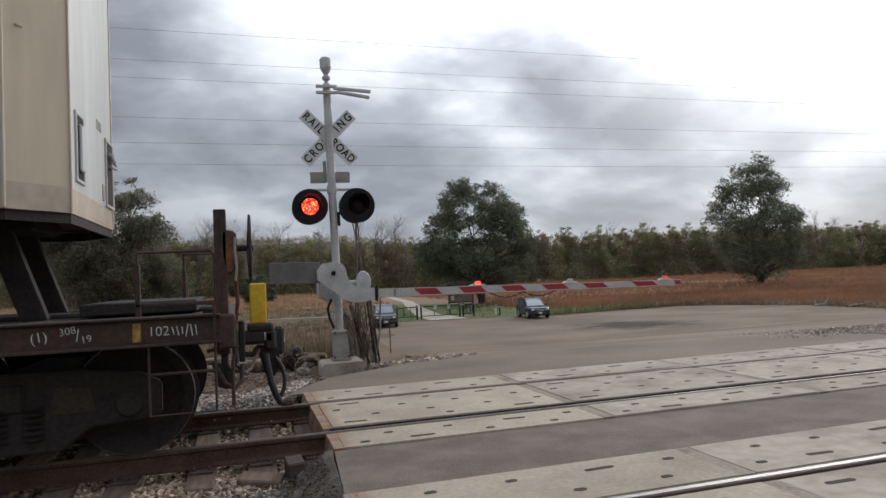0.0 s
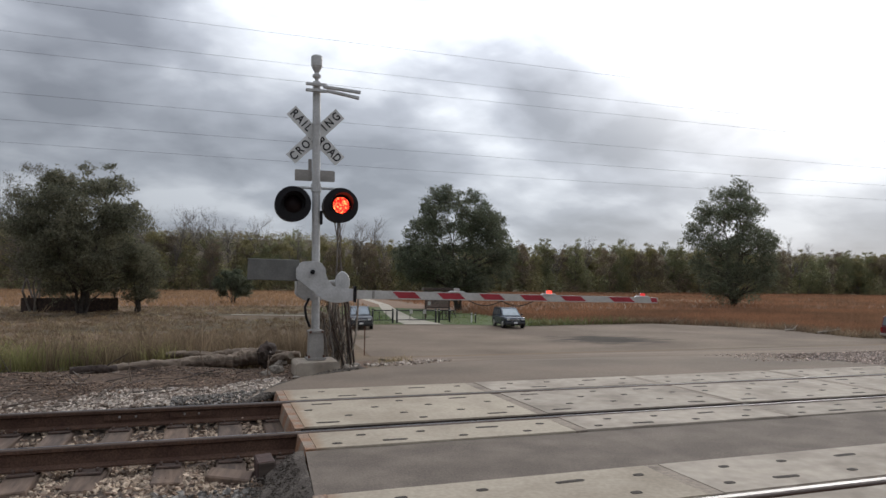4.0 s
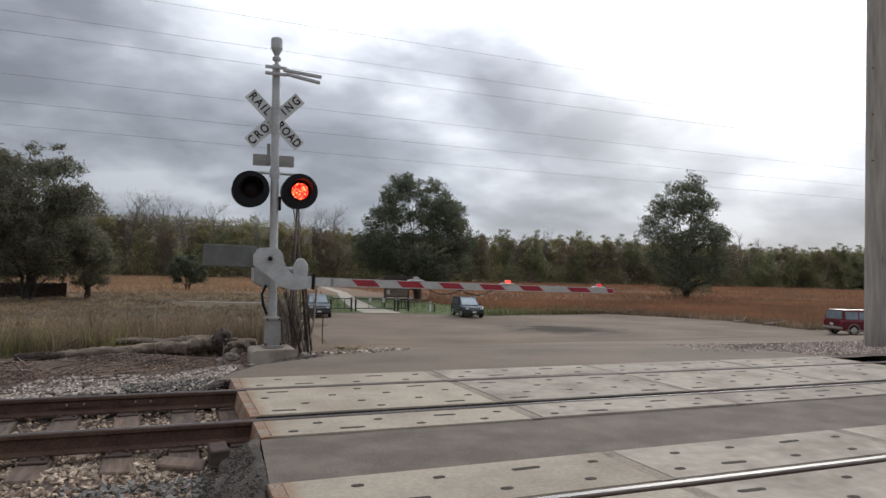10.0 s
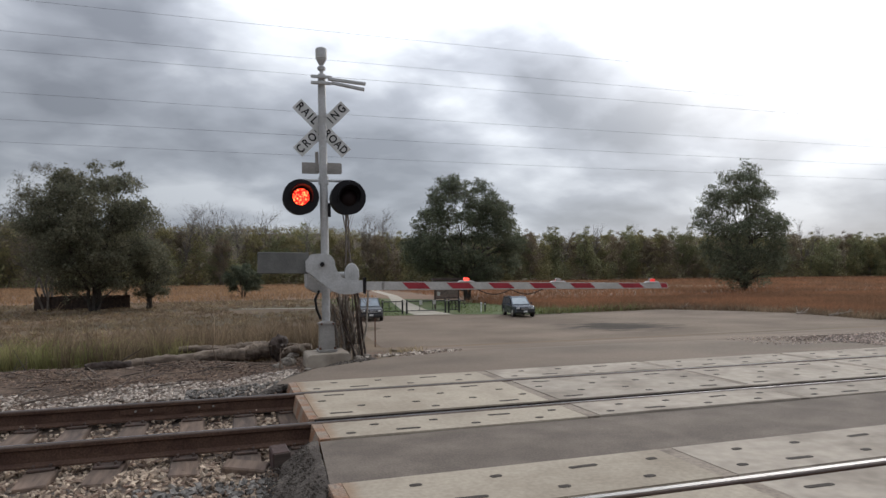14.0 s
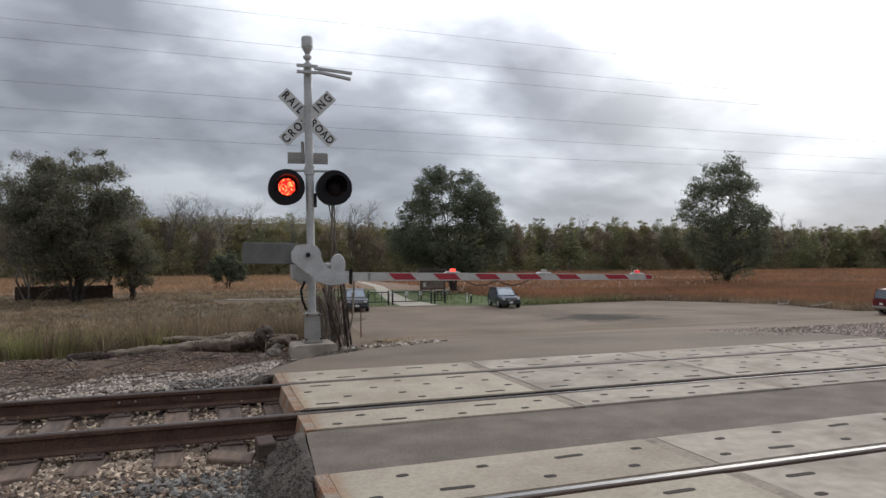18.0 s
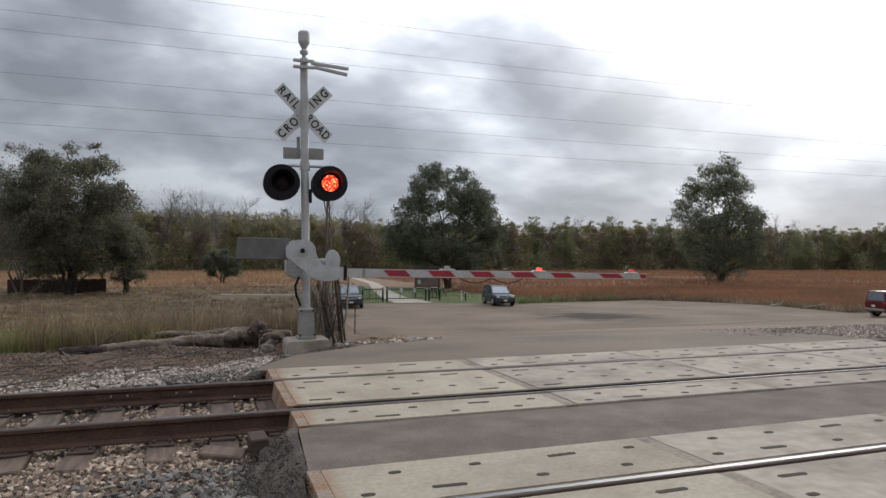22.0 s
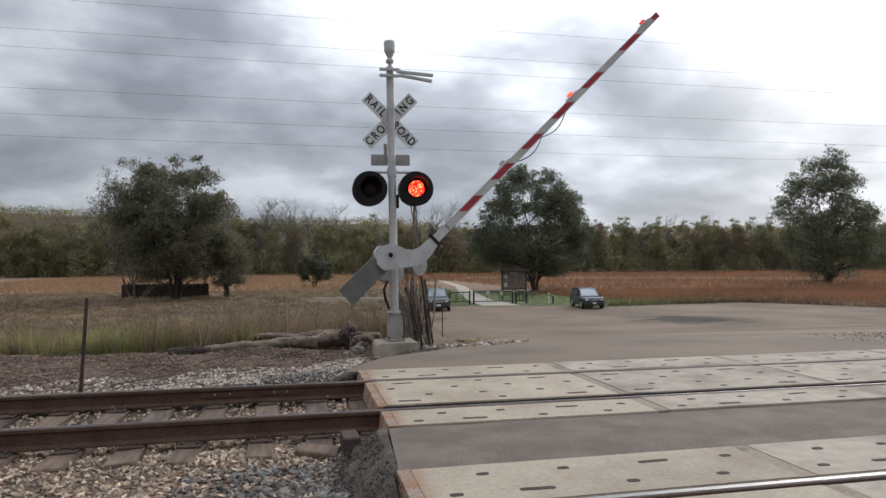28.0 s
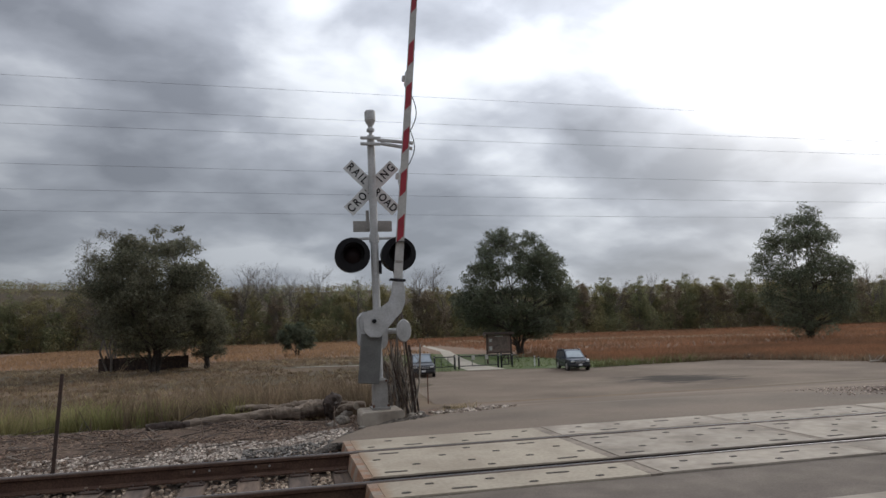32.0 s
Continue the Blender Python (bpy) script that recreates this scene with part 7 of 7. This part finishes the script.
PRAIRIE = grass_mat("rust_prairie", (0.32, 0.165, 0.095), (0.21, 0.125, 0.078), 0.25, 0.08)
PRAIRIE_SOIL = mat("prairie_floor", (0.20, 0.115, 0.068), 1.0, scale=0.1, fine=0.9, second=(0.19, 0.12, 0.075), vary=0.2, bump=0.3)
TANGRASS = grass_mat("tan_prairie", (0.37, 0.235, 0.135), (0.29, 0.185, 0.11), 0.2, 0.10)
PALEGRASS = grass_mat("pale_prairie", (0.42, 0.33, 0.24), (0.36, 0.28, 0.2), 0.2, 0.1)
STRAW = grass_mat("straw", (0.37, 0.29, 0.18), (0.29, 0.235, 0.145), 0.3)
WEED = grass_mat("green_weed", (0.27, 0.285, 0.115), (0.33, 0.28, 0.14), 0.3, 0.25)
BROWNWEED = grass_mat("brown_weed", (0.26, 0.195, 0.13), (0.19, 0.145, 0.10), 0.35, 0.3)
VERGE = grass_mat("verge_weed", (0.17, 0.19, 0.08), (0.20, 0.17, 0.09), 0.3, 0.25)
FIELDGRASS = grass_mat("matted_grass", (0.26, 0.18, 0.11), (0.17, 0.12, 0.08), 0.3, 0.1)
LAWNBLADE = grass_mat("lawn_blade", (0.12, 0.175, 0.05), (0.16, 0.19, 0.07), 0.25, 0.2)


def flat_z(x, y):
    return land(x, y) + 0.02


LOT_EDGE = [(20, 57.8), (26, 54.6), (32.4, 55.6), (41.0, 56.3), (45.4, 51.0), (48, 46), (46.8, 40), (46, 37.0), (60, 36), (95, 34)]


def beyond_lot(x, y):
    """Behind the far border of the lot."""
    if x < 20:
        return False
    ex = [p[0] for p in LOT_EDGE]
    if x <= 45.4:
        return y > np.interp(x, ex[:5], [p[1] for p in LOT_EDGE[:5]])
    return y > np.interp(x, [45.4, 48, 60, 95], [51, 37.5, 36, 34]) and (x > 48.3 or y > 51)


def lawn_here(x, y):
    return 12 < x < 36 and 57.5 < y < 95 and y < 60 + 3.2 * max(0, 33 - x) and not (x > 29 and y > 62)


# rust coloured prairie beyond the lot
pr = scatter(95000, 20, 110, 34, 78, flat_z, 0, lambda x, y: beyond_lot(x, y) and not lawn_here(x, y) and (x > 33 or y > 62))
put_stuff("prairie_grass", blades("prairie_grass", pr, 0.62, 0.022, 0.16, PRAIRIE, 1, 0.75), "tall rust brown prairie grass beyond the lot", "grass")
pr = scatter(90000, -60, 230, 78, 205, flat_z, 0, lambda x, y: not lawn_here(x, y) and not (21 < x < 31 and y < 130) and (y > 96 or x > 20))
put_stuff("prairie_grass", blades("prairie_grass", pr[pr[:, 0] > 22], 0.62, 0.06, 0.2, PRAIRIE, 2, 0.8), "distant rust brown prairie grass", "grass")
put_stuff("tan_grass", blades("tan_grass", pr[pr[:, 0] <= 22], 0.55, 0.06, 0.2, TANGRASS, 12, 0.8), "distant tan prairie grass", "grass")
field = poly_sheet("prairie_ground", [(-120, 97), (8, 97), (20, 97), (34, 78), (33, 60), (41, 57), (46, 51.5), (49, 46), (47.5, 38), (100, 36), (330, 60), (330, 215), (-160, 225)], 12.0, lambda x, y: -2.66, PRAIRIE_SOIL)
tagged(field, "rust brown prairie", "ground", kind="structure")
# green verge in front of the prairie, straw between
edge = []
for (x0, y0), (x1, y1) in zip(LOT_EDGE[1:], LOT_EDGE[2:]):
    for t in np.linspace(0, 1, int(60 * math.hypot(x1 - x0, y1 - y0))):
        edge.append((x0 + (x1 - x0) * t + rs.normal(0, 0.45), y0 + (y1 - y0) * t + rs.normal(0, 0.45) + 0.5))
edge = np.array([(x, y, flat_z(x, y)) for x, y in edge])
put_stuff("verge_weeds", blades("verge_weeds", edge[: int(len(edge) * 0.16)], 0.7, 0.03, 0.25, VERGE, 3, 0.3), "dull green weeds along the border of the lot", "grass")
put_stuff("verge_grass", blades("verge_grass", edge[int(len(edge) * 0.1):], 0.6, 0.03, 0.25, BROWNWEED, 4, 0.3), "brown grass along the border of the lot", "grass")
# lawn and trail
lawn = poly_sheet("lawn", [(12.2, 58.6), (20, 57.4), (26, 54.2), (31.5, 55.2), (33, 58), (33, 61), (30, 72), (32, 96), (22, 100), (14, 80)], 4.0, lambda x, y: -2.675, LAWN)
tagged(lawn, "short green lawn at the trail head", "lawn", kind="structure")
trail = poly_sheet("trail", [(16.0, 57.8), (19.5, 57.3), (19.4, 66), (21.9, 82), (26.0, 104), (31, 150), (29.5, 150), (24.4, 104), (19.8, 82), (16.9, 66)], 3.0, lambda x, y: -2.655, TRAIL)
tagged(trail, "pale limestone trail leading into the prairie", "path", kind="structure")
tb = scatter(16000, 36, 96, 100, 150, flat_z, 0, lambda x, y: abs(y - np.interp(x, [36, 73.6, 84.2, 96], [142, 122, 114, 105])) < 2.5)
put_stuff("pale_grass", blades("pale_grass", tb, 0.74, 0.05, 0.2, PALEGRASS, 14, 0.85), "pale straw coloured band through the prairie", "grass")
strip = poly_sheet("gravel_strip", [(1.5, 74.8), (9.0, 72.0), (9.0, 73.0), (1.5, 75.6)], 3.0, lambda x, y: -2.62, TRAIL)
tagged(strip, "pale gravel strip in the field", "path", kind="structure")
lw = scatter(9000, 12, 34, 57, 96, lambda x, y: -2.68, 0, lambda x, y: lawn_here(x, y) and not (15.3 + (y - 58) * 0.16 < x < 20.5 + (y - 58) * 0.16))
put_stuff("lawn_grass", blades("lawn_grass", lw, 0.16, 0.02, 0.3, LAWNBLADE, 5), "short green lawn grass", "grass")

# left of the crossing: weeds on the bank, dead field behind
def weedy(x, y):
    return x < 2.4 + (y - 14) * 0.17 - 0.3


def tussocks(name, centres, per, spread, height, width, material, seed, droop=0.35):
    """Grass growing in tufts: blades fan out of each centre and bend over at the tip."""
    r = np.random.RandomState(seed)
    c = np.repeat(np.asarray(centres), per, 0)
    n = len(c)
    size = np.repeat(r.uniform(0.55, 1.3, len(centres)), per)
    a = r.uniform(0, 2 * np.pi, n)
    d = np.stack([np.cos(a), np.sin(a), np.zeros(n)], 1)
    k = np.abs(r.normal(0, 1, n)) * spread * size
    base = c + d * (k * 0.55)[:, None]
    h = height * size * r.uniform(0.45, 1.15, n)
    turn = r.normal(0, 0.5, n)
    out = np.stack([np.cos(a + turn), np.sin(a + turn), np.zeros(n)], 1) * (h * np.abs(r.normal(droop, droop * 0.6, n)))[:, None]
    up = np.array([0, 0, 1.0])
    mid = base + out * 0.35 + up * (h * 0.6)[:, None]
    tip = base + out + up * (h * r.uniform(0.75, 1.0, n))[:, None]
    f = r.uniform(0, np.pi, n)
    side = np.stack([np.cos(f), np.sin(f), np.zeros(n)], 1) * (width * r.uniform(0.6, 1.5, n))[:, None]
    v = np.stack([base - side, base + side, mid + side * 0.8, mid - side * 0.8, tip + side * 0.12, tip - side * 0.12], 1)
    q = np.array([(0, 1, 2, 3), (3, 2, 4, 5)], np.int32)
    return raw_mesh(name, v.reshape(-1, 3), (q[None] + 6 * np.arange(n, dtype=np.int32)[:, None, None]).reshape(-1, 4), material)


def stalks(name, pts, height, radius, material, seed):
    """Dry weed stalks with side twigs and crumbled seed heads."""
    r = random.Random(seed)
    segs = []
    for p in pts:
        a = Vector(p)
        d = Vector((r.gauss(0, 0.18), r.gauss(0, 0.18), 1)).normalized()
        h = height * r.uniform(0.5, 1.25)
        for i in range(4):
            c = a + d * h / 4
            segs.append((a, c, radius * (1.2 - 0.25 * i), radius * (1.0 - 0.25 * i)))
            if i:
                for _ in range(2):
                    e = c + (d + Vector((r.gauss(0, 0.6), r.gauss(0, 0.6), 0))).normalized() * h * r.uniform(0.08, 0.22)
                    segs.append((c, e, radius * 0.6, radius * 0.9))
            a = c
            d = (d + Vector((r.gauss(0, 0.12), r.gauss(0, 0.12), 0))).normalized()
    return limb_mesh(name, segs, material, 3)


def patch(x, y, k, f=0.35):
    return 0.5 + 0.5 * noise.noise((x * f, y * f, k)) + 0.3 * noise.noise((x * f * 3, y * f * 3, k + 9))


def bank_edge(x):
    return 13.75 + 0.35 * noise.noise((x * 0.6, 0, 0))


wd = scatter(3000, -15, 4.4, 13.5, 20.5, flat_z, 0.0, lambda x, y: weedy(x, y) and y > bank_edge(x) and rs.rand() < patch(x, y, 7) * (1.0 if x < -1.5 else 0.35))
put_stuff("green_weeds", tussocks("green_weeds", wd, 34, 0.17, 0.60, 0.0075, WEED, 6, 0.5), "yellow green weeds in tufts on the bank", "grass")
wd = scatter(2600, -15, 4.6, 13.6, 22, flat_z, 0.0, lambda x, y: weedy(x, y) and y > bank_edge(x) + 0.1 and rs.rand() < patch(x, y, 17))
put_stuff("dead_grass", tussocks("dead_grass", wd, 30, 0.15, 0.68, 0.006, STRAW, 7, 0.45), "dead straw coloured grass in tufts on the bank", "grass")
wd = scatter(1500, -6.0, 3.0, 13.75, 17, flat_z, 0.0, lambda x, y: weedy(x, y) and rs.rand() < patch(x, y, 27) * min(1, max(0.12, (x + 3.2) / 2.4)))
put_stuff("brown_weeds", tussocks("brown_weeds", wd, 30, 0.14, 0.92, 0.006, BROWNWEED, 8, 0.3), "tall dry brown grass behind the logs", "weeds")
wd = scatter(900, -7.5, 3.4, 13.7, 18, flat_z, 0.0, lambda x, y: weedy(x, y) and rs.rand() < patch(x, y, 37) * min(1, max(0.28, (x + 3.2) / 2.4)))
put_stuff("weed_stalks", stalks("weed_stalks", wd, 0.95, 0.006, BROWNWEED, 18), "dry brown weed stalks with seed heads behind the logs", "weeds")
wd = scatter(700, -11, -0.5, 13.7, 18, flat_z, 0.0, lambda x, y: weedy(x, y) and y > bank_edge(x) and rs.rand() < patch(x, y, 47))
put_stuff("weed_stalks", stalks("weed_stalks", wd, 0.72, 0.0055, STRAW, 19), "pale straw coloured weed stalks on the bank", "weeds")
dg = scatter(11000, -46, 11, 20, 97, flat_z, 0.0, lambda x, y: weedy(x, y) and not (0.5 < x < 10 and 68 < y < 77))
for k, (name, material, hgt, label) in enumerate((("field_grass", BROWNWEED, 0.30, "dull brown grass tufts of the dead field"), ("field_grass", STRAW, 0.30, "straw coloured grass tufts of the dead field"), ("field_grass", FIELDGRASS, 0.24, "matted brown grass of the dead field"))):
    sel = np.array([p for i, p in enumerate(dg) if i % 3 == k and rs.rand() < (1.3, 0.75, 1.3)[k] * patch(p[0], p[1] * 2.2, 60 + 11 * k, 0.10)])
    put_stuff(name, tussocks(name, sel, 13, 0.55, hgt, 0.022, material, 90 + k, 0.9), label, "grass")
tg = scatter(500, 2.4, 6.4, 12.5, 20, lambda x, y: lay(y), 0.0, lambda x, y: abs(x - (2.7 + (y - 11) * 0.32)) < 0.35)
put_stuff("edge_grass", blades("edge_grass", tg, 0.14, 0.008, 0.4, STRAW, 11), "straw coloured grass at the road's edge", "grass")


# ---- brush behind the mast ----
def build_brush():
    rnd = random.Random(9)
    t = thing("brush_clump", pose(2.1, 12.35, -0.35), "tangle of bare brown brush stems behind the signal mast", "bush")
    twigs = []

    def stem(pts, r, material=GREYBARK):
        part("stem", bent(pts, r, 6), material, t)

    for k in range(30):
        a = Vector((rnd.gauss(0.0, 0.15), rnd.gauss(0, 0.14), 0))
        d = Vector((rnd.gauss(-0.06, 0.10), rnd.gauss(0, 0.10), 1)).normalized()
        ln, r = rnd.uniform(0.8, 1.45), rnd.uniform(0.007, 0.018)
        pts = [a]
        for i in range(4):
            a = a + d * ln / 4
            d = (d + Vector((rnd.gauss(0, 0.1), rnd.gauss(0, 0.1), 0))).normalized()
            pts.append(a)
            for _ in range(3):
                s = (d + Vector((rnd.gauss(0, 0.6), rnd.gauss(0, 0.6), 0))).normalized()
                twigs.append((a, a + s * rnd.uniform(0.15, 0.45), 0.006, 0.002))
        stem(pts, r, BLEACHED if k % 2 else GREYBARK)
    for x, lean in ((0.0, -0.02), (0.14, 0.03), (-0.12, 0.02), (0.25, -0.04)):
        a, d = Vector((x, 0, 0)), Vector((lean, 0, 1)).normalized()
        pts = [a]
        for i in range(7):
            a = a + d * 0.4
            d = (d + Vector((rnd.gauss(0, 0.05), rnd.gauss(0, 0.05), 0))).normalized()
            pts.append(a)
            if i > 2:
                s = (d + Vector((rnd.gauss(0, 0.3), rnd.gauss(0, 0.3), 0))).normalized()
                twigs.append((a, a + s * 0.4, 0.007, 0.002))
        stem(pts, 0.012)
    for g, r in (((Vector((0.30, -0.1, 0.0)), Vector((0.12, -0.12, 1.45))), 0.022), ((Vector((0.36, -0.1, 0.0)), Vector((0.2, -0.05, 1.35))), 0.02), ((Vector((0.18, -0.15, 0.0)), Vector((-0.18, -0.1, 1.2))), 0.018)):
        stem(g, r, DARKLOG)
    o = new("twig_tangle", limb_mesh("twig_tangle", twigs, TWIG, 4))
    o.parent = t
    tagged(o, "fine dry twigs", kind="stuff")


build_brush()
for x, y, lean, s in ((-0.15, 12.7, 12, 5), (0.85, 11.6, -8, 6), (-3.2, 12.9, 30, 7), (-1.2, 11.4, -15, 8)):
    st = thing("dead_stick", pose(x, y, soil_z(x, y) - 0.05, 0, lean, s * 40), "thin dead stick standing in the soil", "stick", "sticks in the soil")
    part("stem", tube((0, 0, 0), (0.03, 0, 0.42), 0.014, 0.005, 6), TWIG, st)


# ---- what moves ----
def motions():
    # gate: down, then up from 25.25 s
    angles = ((0, -0.8), (25.0, -0.8), (25.25, -0.8), (25.5, 2.6), (26.0, 11), (26.5, 19.5), (27.0, 28), (27.5, 36.4), (28.0, 44.9), (28.4, 51.4), (28.8, 57.8), (29.2, 63.9),
              (29.6, 70.3), (30.0, 76.5), (30.3, 81.6), (30.6, 86.5), (30.8, 89.4), (31.0, 91.0), (31.3, 89.0), (31.6, 86.0), (32.0, 85.3))
    walk(gate, [(t, pose(*PIVOT, 0, 0, -2.5) @ pose(0, 0, 0, 0, -a, 0)) for t, a in angles])
    # train: draws away along the far track
    drawn = ((0, 0), (0.5, -0.26), (1.0, -0.585), (1.5, -0.935), (2.0, -1.275), (2.5, -1.62), (3.0, -1.99), (3.5, -2.38), (5.5, -4.1), (10, -8.3), (20, -18.5), (32, -31.5))
    walk(flatcar, [(t, pose(x, 6.73, 0)) for t, x in drawn])
    walk(trailer, [(t, pose(x, 6.73, 1.98)) for t, x in drawn])
    # flashers: each lens turns its lit side to the front by turns, until all go dark
    half, first, off = 0.5949, 1.45, 31.15
    for lens, side, at, away in FLASH:
        def state(t):
            if t >= off:
                return 0
            return 1 if side == 0 or (math.floor((t - first) / half) % 2 == 0) == (side > 0) else 0
        rows = [(0.0, 0 if state(0.0) else away)]
        edges = [first + k * half for k in range(-2, 50)] if side else []
        for e in [t for t in edges if 0 < t < off - 0.02] + [off]:
            a = rows[-1][1]
            c = 0 if state(e + 0.02) else away
            if a != c:
                n = math.ceil(abs(c - a) / 89)
                f0 = (math.floor(e * FPS) - n // 2) / FPS
                rows += [(f0 + k / FPS, a + (c - a) * k / n) for k in range(n + 1)]
        rows.append((32.0, rows[-1][1]))
        walk(lens, [(t, pose(*at, 0, 0, a)) for t, a in rows])


motions()
